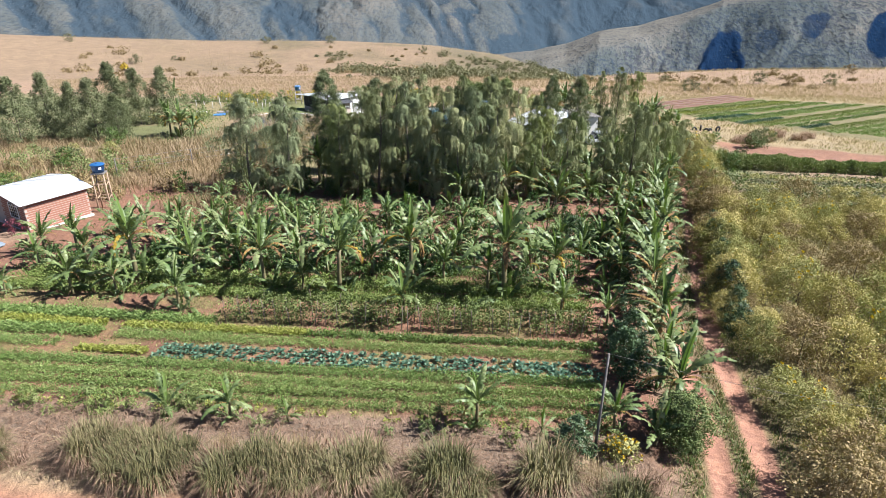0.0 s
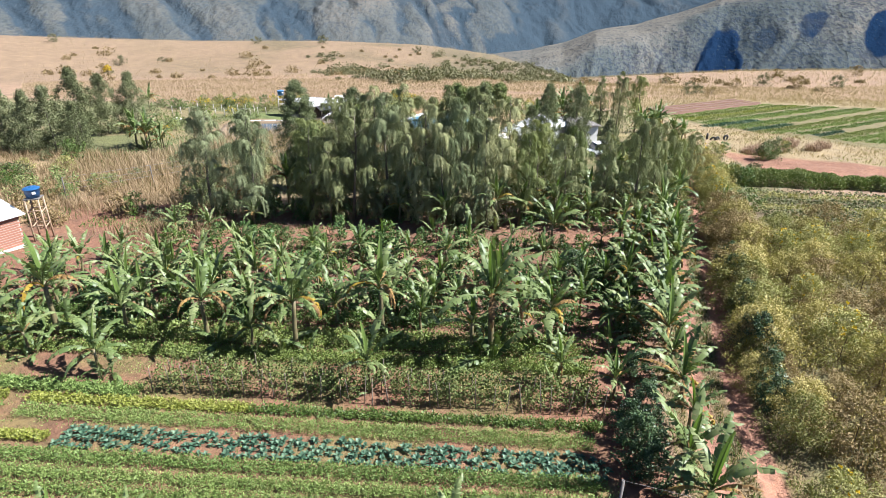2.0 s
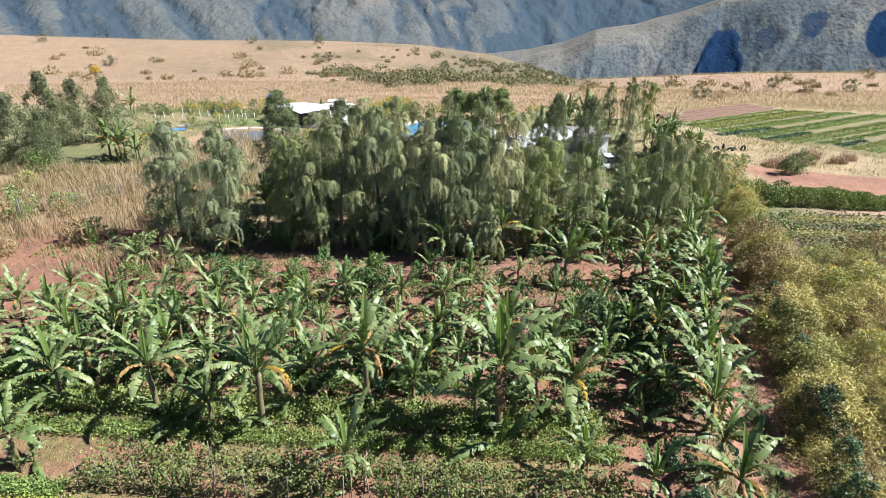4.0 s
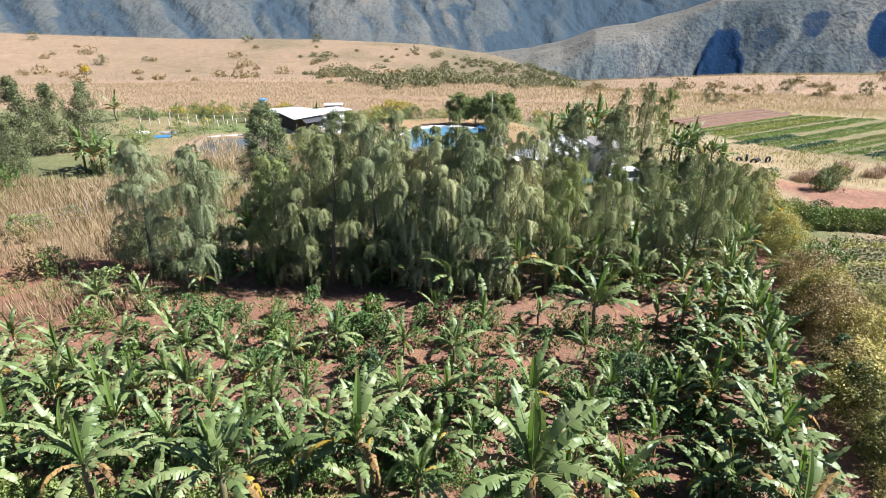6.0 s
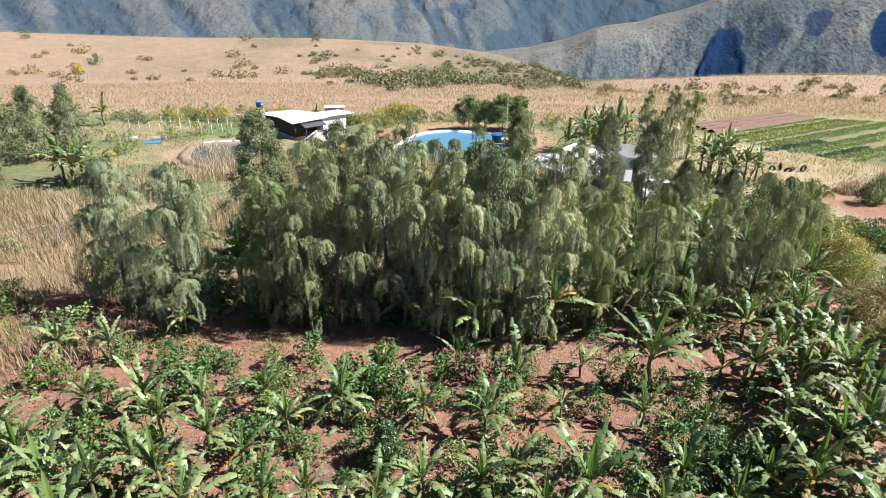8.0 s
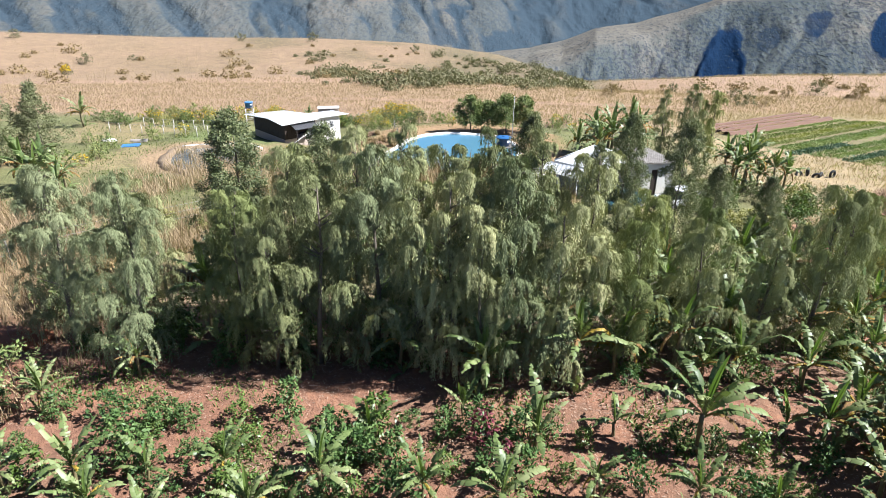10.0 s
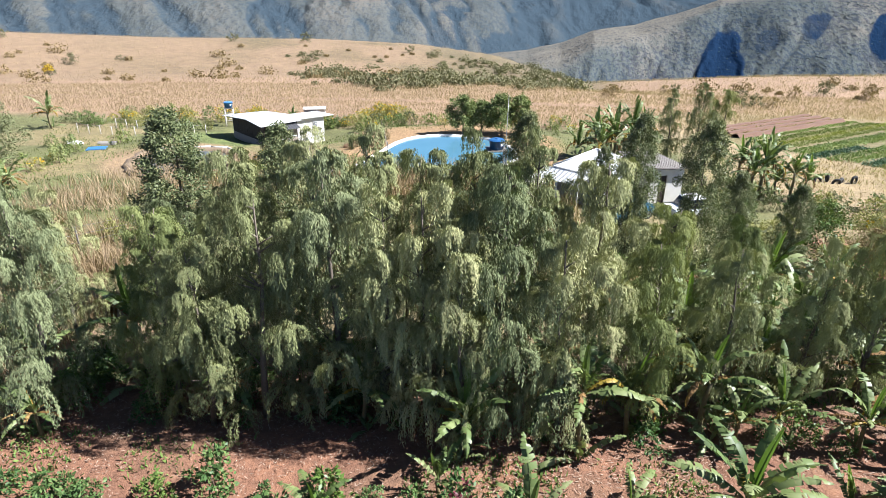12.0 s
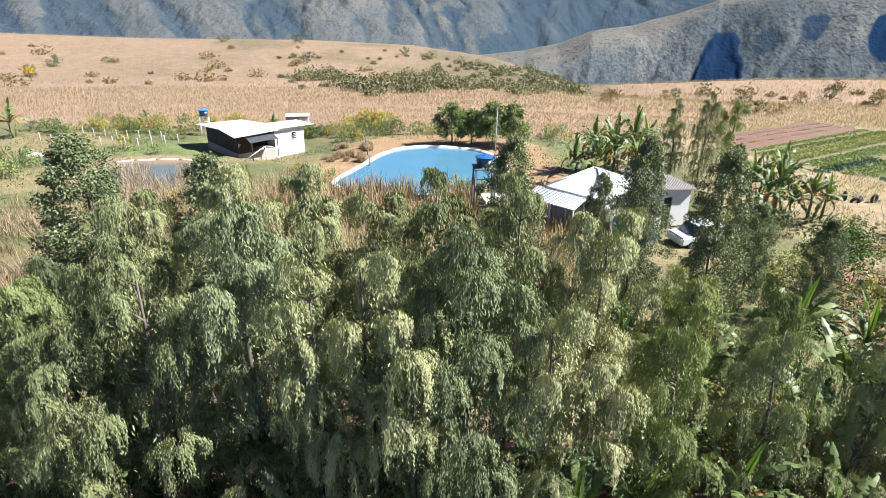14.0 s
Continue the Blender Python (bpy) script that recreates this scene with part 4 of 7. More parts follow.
# x, y, height, kind
TREES = [(-20.1, 48.0, 8.0, 5), (-16.5, 47.0, 8.0, 5), (-12.4, 47.4, 7.6, 3), (-13.2, 50.0, 6.4, 5), (-9.3, 47.2, 8.4, 2), (-7.1, 48.2, 9.2, 5), (-5.3, 47.2, 8.1, 1), (-3.6, 47.5, 8.3, 2),
         (-1.8, 47.6, 9.0, 5), (0.4, 47.4, 7.2, 2), (2.9, 47.8, 6.8, 3), (5.6, 48.6, 6.6, 4), (-10.9, 46.6, 6.6, 4), (-2.8, 46.5, 6.4, 1)]
BACK = [(-10.9, 50.8, 8.0, 4), (-8.4, 51.2, 8.4, 2), (-6.2, 51.0, 8.6, 1), (-4.4, 51.6, 8.0, 4), (-2.7, 50.8, 8.6, 0), (-0.7, 51.0, 8.4, 1), (1.5, 50.6, 8.2, 4), (-18.2, 51.0, 6.2, 1),
        (14.0, 88.0, 6.6, 1), (16.2, 86.8, 7.2, 0), (18.8, 88.6, 7.0, 3), (3.8, 50.4, 6.8, 3), (6.5, 51.2, 6.2, 3), (8.6, 49.2, 6.0, 1), (11.0, 49.8, 7.2, 4), (12.8, 52.0, 6.2, 2), (14.6, 54.4, 5.8, 3), (16.6, 57.0, 5.0, 4)]
for x, y, h, k in TREES + BACK:
    copy_thing(WEEP[k], at_ground(x, y, x * 1.7 + y, h / 8.0 * (1.14 if x < -15 else 1.12), 0.0, h / 8.0 * (1.07 if y > 49 else 1.0)))
for k in WEEP:
    discard(k)

# ---- glossy-leaved trees behind ----
GLOSSY = [leafy_tree(21 + k, 8.0, 1.6, M_GLOSS, 40000, "eucalyptus_tree", "narrow dark green tree with round glossy leaves", "narrow glossy trees", "column", 0.092, 0.06, 200) for k in range(2)]
# place, height of the top over the datum and girth
for x, y, top, girth in [(7.4, 58.1, 6.0, 0.85), (5.2, 61.2, 5.6, 0.85), (-0.4, 60.5, 5.6, 0.9), (4.0, 63.6, 3.2, 0.6), (-15.2, 54.8, 6.5, 1.3), (-10.75, 54.9, 6.0, 1.0), (13.6, 61.8, 2.0, 0.6), (11.0, 63.0, 2.2, 0.65)]:
    copy_thing(GLOSSY[int(x) % 2], at_ground(x, y, x * 2.3, girth, 0.0, (top - gz(x, y)) / 8.0))
for k in GLOSSY:
    discard(k)
COPSE = [leafy_tree(31 + k, 8.0, 2.5, M_COPSE, 11000, "conical_tree", "conical grey-green tree of the copse", "conical trees of the copse", "cone", 0.19, 0.05) for k in range(2)]
for k, (x, y, h) in enumerate([(-55.5, 61.3, 6.6), (-51.8, 63.0, 7.3), (-50.8, 66.7, 7.4), (-46.9, 65.5, 6.6), (-44.7, 65.8, 7.0), (-48.2, 75.4, 8.2), (-42.3, 66.1, 5.4), (-46.6, 78.0, 7.2), (-44.0, 80.0, 7.4), (-59, 66, 7)]):
    copy_thing(COPSE[k % 2], at_ground(x, y, x * 2.3, h / 8.0))
for k in COPSE:
    discard(k)

# ---- banana plants ----
BAN = [banana(41, 11, 2), banana(42, 12, 3), banana(43, 10, 2), banana(44, 9, 5, False, 4), banana(45, 9, 4, False, 3)]
TALL = [banana(46, 11, 4, tall=True), banana(47, 12, 5, tall=True)]
YOUNG = [banana(51, 5, 0, True), banana(52, 6, 1, True), banana(53, 5, 0, True)]
FRONT = [(-19.8, 29.7, 5.6), (-15.8, 26.7, 3.4), (-16.6, 30.2, 3.8), (-12.5, 29.9, 4.5), (-10.2, 29.5, 2.7), (-8.1, 29.5, 5.2), (-4.5, 31.1, 5.4), (-4.3, 26.9, 3.3), (-0.1, 30.2, 3.6),
         (0.7, 29.9, 6.2), (3.4, 30.6, 4.4), (3.6, 27.8, 2.8), (-26.4, 30.9, 2.6), (-22.4, 27.9, 3.0), (-20.0, 28.1, 2.8), (-25.9, 27.5, 2.0)]
GROVE = [(-16.4, 34.1, 3.6), (-15.1, 34.7, 3.2), (-14.7, 39.5, 2.6), (-13.4, 38.2, 2.6), (-12.1, 35.5, 3.0), (-13.3, 36.2, 2.8), (-9.9, 36.8, 2.4), (-7.4, 35.4, 2.2), (-7.3, 39.8, 2.9),
         (-3.9, 36.0, 2.6), (-2.1, 36.2, 2.6), (-2.0, 39.3, 2.9), (1.1, 35.9, 3.6), (4.5, 42.9, 4.2), (4.3, 37.3, 2.4), (6.9, 37.3, 2.4), (-18.2, 33.5, 3.4), (-20.5, 35.5, 3.2)]
GROVE2 = [(-22.5, 34.0, 3.6), (-18.5, 37.2, 3.0), (-21.5, 38.5, 2.6), (-10.5, 34.0, 3.2), (-8.8, 33.2, 3.0), (-6.2, 33.6, 2.8), (-13.5, 33.0, 3.4), (-11.2, 32.2, 3.0), (-2.2, 33.0, 3.0),
          (2.5, 33.5, 2.8), (5.2, 34.0, 2.6), (-24.5, 36.5, 3.0), (-25.8, 33.5, 3.4), (-1.0, 33.8, 2.5), (-16.6, 32.0, 3.2)]
FILL = [(-23.8, 31.5, 3.2), (-21.2, 32.0, 3.4), (-18.0, 31.6, 3.0), (-14.6, 31.8, 3.4), (-9.4, 31.6, 3.2), (-6.8, 31.8, 3.0), (-2.6, 31.4, 3.0), (2.0, 31.8, 2.8), (-19.4, 34.8, 3.2), (-13.9, 35.0, 3.0), (-8.6, 35.0, 2.8),
        (-5.2, 35.2, 2.6), (-0.2, 35.4, 2.4), (3.2, 35.6, 2.6), (-17.0, 36.0, 2.8), (-22.8, 36.4, 2.8), (-11.4, 37.6, 2.4), (-27.5, 33.0, 3.0), (-4.4, 33.2, 2.8), (6.4, 32.2, 2.8), (5.6, 36.2, 2.4)]
SMALL = [(-16.9, 39.3, 1.6), (-12.8, 40.1, 1.7), (-10.3, 40.1, 2.0), (-6.4, 42.5, 2.1), (-4.3, 39.9, 1.7), (-3.3, 44.2, 1.7), (-1.1, 36.8, 1.9), (-0.8, 42.6, 2.6), (0.8, 40.6, 1.6), (1.9, 43.6, 2.0),
         (3.7, 40.3, 1.7), (7.8, 44.1, 2.0), (7.9, 38.8, 2.0), (6.1, 40.6, 1.5), (-18.1, 43.0, 1.9), (6.1, 30.4, 1.8), (5.7, 27.0, 1.9)]
SMALL2 = [(-12.2, 18.4, 1.9), (-9.7, 18.4, 1.7), (-7.5, 18.5, 1.1), (-0.3, 19.0, 2.2), (2.1, 18.6, 1.4), (4.8, 19.1, 1.8), (6.2, 18.5, 2.1), (-20.3, 42.8, 1.8), (-5.2, 37.8, 1.8), (-9.0, 38.6, 1.8), (2.5, 38.2, 1.8)]
EDGE = [(7.4, 20.6, 3.9), (7.2, 22.2, 3.7), (8.2, 26.7, 3.6), (7.9, 24.4, 3.3), (8.6, 30.6, 3.9), (8.9, 33.4, 4.0), (9.8, 36.0, 3.9), (10.6, 37.4, 4.1), (9.6, 38.6, 3.7), (11.2, 40.0, 3.7), (10.2, 42.8, 3.1),
        (11.4, 42.1, 4.2), (12.0, 44.7, 2.9), (12.4, 46.4, 3.3), (9.3, 34.8, 3.5), (17.4, 50.4, 2.8), (8.3, 28.6, 3.3), (9.1, 31.9, 3.3)]
WITHERED = [(8.0, 36.8, 3.4), (9.0, 40.8, 3.4), (10.0, 44.2, 3.2), (7.2, 32.2, 3.0), (11.3, 43.2, 3.6), (8.8, 43.6, 3.0), (10.6, 38.6, 4.0), (11.7, 41.6, 3.8), (9.6, 34.2, 3.4), (12.4, 44.2, 3.4), (12.0, 46.0, 3.2), (7.6, 34.6, 2.8), (8.4, 39.2, 3.0)]
UNDER = [(-17.0, 47.8, 3.6), (-10.4, 47.3, 3.4), (-6.0, 47.1, 3.4), (2.6, 47.3, 3.6),
         (-11.4, 48.6, 4.0), (-7.2, 48.4, 4.2), (-3.6, 48.8, 4.0), (0.2, 48.6, 4.2), (3.4, 49.0, 4.0), (7.6, 50.2, 4.0), (10.2, 53.0, 4.2), (13.0, 50.4, 4.0), (14.6, 52.0, 3.6), (6.8, 57.0, 4.0), (10.8, 57.5, 4.2), (13.2, 57.0, 3.8)]
UNDER2 = [(-14.5, 49.0, 5.0), (-16.0, 45.5, 2.4), (-2.6, 45.8, 3.6), (0.9, 46.4, 4.5), (4.9, 47.6, 4.1), (5.8, 46.9, 2.8), (7.2, 47.3, 3.2), (9.7, 47.0, 3.0), (12.3, 47.8, 3.6), (9.0, 51.0, 3.4), (6.0, 53.5, 3.8), (3.5, 55.0, 3.6), (8.0, 55.5, 3.0), (11.0, 50.0, 3.2), (-9.5, 52.5, 3.0), (-5.5, 54, 3.6)]
YARD = [(8.0, 90.5, 5.6), (9.8, 91.8, 6.2), (11.6, 91.0, 6.6), (13.0, 92.4, 5.6), (18.4, 77.4, 5.4), (19.2, 79.4, 5.8), (20.6, 77.2, 4.4), (21.8, 77.6, 4.0), (17.2, 76.2, 4.6), (7.5, 84.5, 6.0), (9.0, 86.0, 6.4), (10.5, 85.0, 6.0), (5.8, 86, 5.2), (17.5, 79.5, 5.0), (18.6, 80.6, 4.6), (20.0, 78.5, 3.4), (-36.4, 68.6, 4.6), (-38.0, 69.4, 4.8), (-35.2, 69.8, 4.2), (-37.4, 70.8, 4.4), (-34.6, 68.2, 3.4), (-52.6, 99, 4.6), (-27.2, 109, 3.2)]
k = 0
for rows_ in (FRONT, GROVE, GROVE2, FILL, EDGE, WITHERED, UNDER, UNDER2, YARD):
    for x, y, h in rows_:
        kind = BAN[3 + k % 2] if rows_ is WITHERED else BAN[(k * 3 + k // 4) % 3] if rows_ not in (EDGE, UNDER, UNDER2) else (BAN[3], TALL[0], BAN[4], BAN[1])[k % 4]
        if rows_ is YARD and x < -30:
            kind = BAN[3 + k % 2]
        elif h > 4.3 and kind in BAN:
            kind = TALL[k % 2]
        copy_thing(kind, at_ground(x, y, k * 1.9, h, 0.0))
        k += 1
for rows_ in (SMALL, SMALL2):
    for x, y, h in rows_:
        copy_thing(YOUNG[k % 3] if k % 2 or h < 1.6 else BAN[k % 3], at_ground(x, y, k * 1.9, h * 1.3, 0.0))
        k += 1
for b in BAN + TALL + YOUNG:
    discard(b)

# ---- shrubs of the orchard ----
rng = np.random.default_rng(60)
COFFEE = [leafy_tree(61 + k, 1.3, 0.65, M_COFFEE if k < 2 else M_CITRUS, 560, "orchard_shrub", "dark green leafy orchard shrub" if k < 2 else "light green leafy orchard shrub", "orchard shrubs", "round", 0.145, 0.05, 30, 0.02) for k in range(3)]
spots = []
for ry in (32.8, 34.4, 36.2, 38.0, 39.6, 41.2, 43.2):
    for x in np.arange(-20, 8.5, 1.15):
        if rng.random() < (0.72 if ry < 42 else 0.5):
            spots.append((x + rng.normal() * 0.3, ry + rng.normal() * 0.25))
spots += [(-14 + 8 * rng.random(), 41.5 + 2.2 * rng.random()) for _ in range(12)] + [(3 + 5.5 * rng.random(), 35.5 + 8 * rng.random()) for _ in range(8)] + [(-30 + 34 * rng.random(), 31.5 + 2 * rng.random()) for _ in range(30)]
spots += [(-21 + 35 * rng.random(), 46.4 + 4.0 * rng.random()) for _ in range(56)]
spray(COFFEE, spots, rng, 0.5, 1.2)

# ---- scrubland right of the track ----
SCRUB = [leafy_tree(71 + k, 1.5, 1.15, m, 5000, "scrub_bush", lab, "scrub bushes", "round", 0.066, 0.0, 64, 0.02)
         for k, (m, lab) in enumerate(((M_SCRUB, "dull olive scrub bush beside the track"), (M_SCRUBG, "leafy green scrub bush beside the track"), (M_SCRUB, "dull olive scrub bush beside the track"),
                                       (M_SCRUBB, "half-dry brown scrub bush beside the track"), (M_SCRUBG, "leafy green scrub bush with small yellow flowers"), (M_SCRUBB, "half-dry brown scrub bush beside the track")))]
add_flowers(SCRUB[4], 6, 14, 0.5, 1.6, 0.09, M_YELLOW)
spots = []
for y in np.arange(15, 47, 1.8):
    x0 = float(track_x(y)) + (3.2 if y < 22 else 2.8 if y < 28 else 2.5)
    for x in np.arange(x0, x0 + 25, 2.15):
        if rng.random() < 0.95 - 0.2 * smooth(8, 16, x - x0) and x < 0.76 * y + 4.5:
            spots.append((x + rng.normal() * 0.55, y + rng.normal() * 0.5))
spots += [(float(track_x(y)) + 2.3 + 0.5 * rng.random(), y) for y in np.arange(27.5, 46, 1.7)]
spots += [(float(track_x(y)) + 1.9 + 0.6 * rng.random(), y) for y in np.arange(44, 66, 1.2)]
spray(SCRUB, spots, rng, 0.7, 1.7)

# ---- tussocks in front of the beds ----
TUSS = [tussock(81, 1300, 2.0, 1.5, M_TUSS, False), tussock(82, 1200, 1.8, 1.4, M_TUSS, False), tussock(84, 1150, 1.75, 1.35, M_TUSS, False), tussock(83, 420, 1.1, 1.2, M_STRAW, True)]
spots = [(-18.8, 16.2), (-17.5, 16.0), (-16.3, 15.6), (-13.6, 16.0), (-12.6, 15.8), (-11.6, 16.2), (-10.4, 15.9), (-9.3, 15.8), (-7.6, 15.8), (-6.6, 15.6), (-4.6, 15.6), (-3.6, 15.8), (-2.4, 15.4), (-1.2, 15.9), (0.0, 15.5), (1.2, 15.8),
         (2.3, 15.3), (3.4, 15.6), (4.6, 15.2), (5.4, 16.2), (-10.9, 15.1), (-12.2, 15.2), (-17, 15.2), (-2.9, 14.8), (-0.6, 14.9), (1.8, 14.7), (3.9, 14.8)]
spots += [(-20 + 26.5 * rng.random(), 15.0 + 1.4 * rng.random()) for _ in range(14)]
spray(TUSS, spots, rng, 0.7, 1.15)
DRYT = [tussock(85, 620, 1.6, 1.5, M_STALK, True), tussock(86, 520, 1.3, 1.4, M_STRAW, True)]
yard = np.random.default_rng(86)
spray(DRYT, [(-17.5 + 4.5 * yard.random(), 91.5 + 8 * yard.random()) for _ in range(16)], yard, 0.45, 0.75, keep=True)
spray(DRYT, [(10.8 + 7.5 * rng.random(), 12.6 + 4.4 * rng.random()) for _ in range(26)] + [(-20 + 26 * rng.random(), 15.4 + 1.6 * rng.random()) for _ in range(12)], rng, 0.6, 1.05)


# ---- vegetable beds ----
def bed(name, label, y, x0, x1, width, material, plant_h, leaf, step, seed, per=11, slope=0.0, gaps=0.05, upright=0.6, lines=3):
    """A bed of low plants in lines: stuff."""
    rng = np.random.default_rng(seed)
    P = []
    for ln in range(lines):
        yy = y + width * ((ln + 0.5) / lines - 0.5)
        xs = np.arange(x0, x1, step)
        xs = xs[rng.random(len(xs)) > gaps] + 0
        P.append(np.stack([xs + rng.normal(size=len(xs)) * step * 0.25, yy + slope * (xs - x0) + rng.normal(size=len(xs)) * width / lines * 0.22], 1))
    P = np.concatenate(P)
    hs = plant_h * (0.55 + 0.6 * rng.random(len(P))) * (0.75 + 0.5 * fbm(P[:, 0], P[:, 1], 2.2, seed))
    Pz = land(P[:, 0], P[:, 1])
    C = np.repeat(np.stack([P[:, 0], P[:, 1], Pz], 1), per, 0)
    H = np.repeat(hs, per)
    n = len(C)
    a = rng.random(n) * 6.283
    out = np.stack([np.cos(a), np.sin(a), np.zeros(n)], 1)
    v = rng.random(n)
    C = C + out * (0.10 * rng.random((n, 1)) + 0.02) * (plant_h / 0.3) + np.array([0, 0, 1.0]) * (H * v * 0.75)[:, None]
    D = out + np.array([0, 0, 1.0]) * (upright * (0.3 + rng.random((n, 1)))) + rng.normal(size=(n, 3)) * 0.25
    L = leaf * (0.6 + 0.7 * rng.random(n))
    return tagged(new(name, leaves(name, C, D, L, L * 0.62, material, rng)), label, "crops", kind="stuff")


BACK_BEDS = (
    ("dense deep green leafy crop in a bed", 26.0, -34, -13.6, 0.85, M_CROPD, 0.34, 0.17, 0.16, -0.02, 0.02),
    ("bright yellow-green lettuces in a bed", 25.2, -34, -18.6, 0.7, M_LETTUCE, 0.22, 0.18, 0.2, -0.02, 0.05),
    ("bright yellow-green lettuces in a long bed", 24.9, -17.6, -8.6, 0.62, M_LETTUCE, 0.22, 0.18, 0.2, 0.006, 0.04),
    ("light green lettuces in a long bed", 24.97, -8.5, 5.0, 0.6, M_CITRUS, 0.2, 0.16, 0.24, 0.006, 0.15),
    ("green leafy crop in a bed", 24.3, -34, -18.4, 0.8, M_CROPD, 0.34, 0.16, 0.17, -0.015, 0.03),
    ("thin green crop in a bed", 24.1, -17.5, 4.6, 0.95, M_CROP, 0.24, 0.12, 0.17, 0.0, 0.08),
    ("green leafy crop in a bed", 23.2, -34, -19.8, 0.9, M_CROPD, 0.26, 0.13, 0.2, -0.01, 0.15),
    ("yellow-green lettuces in a short bed", 22.7, -18.6, -15.4, 0.5, M_LETTUCE, 0.2, 0.17, 0.24, 0.0, 0.1))
FRONT_BEDS = (
    ("low leafy crop in a long bed", 21.55, -32, 4.6, 0.72, M_CROPD, 0.3, 0.13, 0.19, 0.012, 0.05),
    ("low leafy crop in a long bed", 20.75, -32, 4.8, 0.62, M_CROP, 0.28, 0.13, 0.19, 0.012, 0.08),
    ("low leafy crop in a long bed", 20.05, -32, 4.8, 0.6, M_CROP, 0.28, 0.13, 0.2, 0.012, 0.12),
    ("patchy low leafy crop in a bed", 19.45, -24, 4.9, 0.5, M_CROPD, 0.26, 0.12, 0.26, 0.012, 0.4),
    ("scattered yellow-green lettuces in a bed", 18.85, -24, 2.0, 0.7, M_LETTUCE, 0.22, 0.17, 0.6, 0.012, 1.45),
    ("green ground crop between the banana plants", 28.6, -28, 5.0, 1.1, M_LUSH, 0.34, 0.17, 0.2, 0.01, 0.1),
    ("green ground crop between the banana plants", 30.3, -26, 4.6, 2.0, M_LUSH, 0.44, 0.2, 0.2, 0.005, 0.06),
    ("green ground crop between the banana plants", 32.2, -26, 2.0, 1.2, M_CROPD, 0.4, 0.15, 0.26, 0.01, 0.25))
for k, (lab, y, x0, x1, w, m, h, lf, st, sl, gp) in enumerate(BACK_BEDS + FRONT_BEDS):
    bed("crop_bed", lab, y, x0, x1, w * 0.8, m, h * 1.25, lf * 0.52, st * 0.72, 400 + k, 32, sl, gp * 0.5, 0.8, 5 if w > 1 else 4)


# ---- kale row: each plant a thing ----
def kale(seed):
    rng = np.random.default_rng(seed)
    V, Q = [], []
    for k in range(13):
        a, el = k * 2.4 + rng.normal() * 0.2, radians(78 - 5.2 * k + rng.normal() * 5)
        ln, w = 0.2 + 0.16 * rng.random(), 0.055 + 0.03 * rng.random()
        o = np.array([math.cos(a), math.sin(a), 0])
        s = np.array([-math.sin(a), math.cos(a), 0])
        up = np.array([0, 0, 1.0])
        rows_ = []
        for i, (u, ww) in enumerate(((0, 0.12), (0.35, 0.8), (0.7, 1.0), (1.0, 0.35))):
            c = np.array([0, 0, 0.1]) + (o * math.cos(el) + up * math.sin(el)) * ln * u + (o * 0.25 - up * 0.3) * ln * u * u
            rows_.append([c - s * w * ww + up * 0.02 * ww, c, c + s * w * ww + up * 0.02 * ww])
        b = len(V)
        for r_ in rows_:
            V += r_
        for i in range(3):
            for j in range(2):
                Q.append((b + i * 3 + j, b + i * 3 + j + 1, b + i * 3 + j + 4, b + i * 3 + j + 3))
    return mesh_np("kale_plant", np.array(V), np.array(Q), M_KALE)


KALES = [kale(90 + k) for k in range(4)]
rng = np.random.default_rng(91)
for i, x in enumerate(np.arange(-14.8, 4.9, 0.31)):
    for j in range(4):
        if rng.random() < 0.05:
            continue
        ob = new("kale_plant", KALES[int(rng.integers(0, 4))])
        ob.matrix_basis = at_ground(x + rng.normal() * 0.06, 22.38 + 0.31 * j + rng.normal() * 0.06, rng.random() * 6.28, 0.44 + 0.26 * rng.random())
        tagged(ob, "blue-green kale plant growing in the kale bed", "kale", "kale plants of the bed")


# ---- bean rows on stakes ----
def bean_row(y, x0, x1, seed, h, dens):
    rng = np.random.default_rng(seed)
    n = int((x1 - x0) * dens * 1.7)
    x = x0 + (x1 - x0) * rng.random(n)
    clump = fbm(x, x * 0 + y, 1.1, seed, 3)
    keep = clump > 0.38
    x = x[keep]
    hh = h * (0.15 + 1.7 * clump[keep])
    z = hh * rng.random(len(x)) ** 0.8
    yy = y + rng.normal(size=len(x)) * 0.16
    C = np.stack([x, yy, land(x, yy) + z + 0.05], 1)
    D = rng.normal(size=C.shape) + np.array([0, 0, -0.35])
    L = 0.075 + 0.055 * rng.random(len(x))
    tagged(new("bean_vines", leaves("bean_vines", C, D, L, L * 0.75, M_BEAN, rng)), "climbing bean vines along a line of stakes", "beans", kind="stuff")


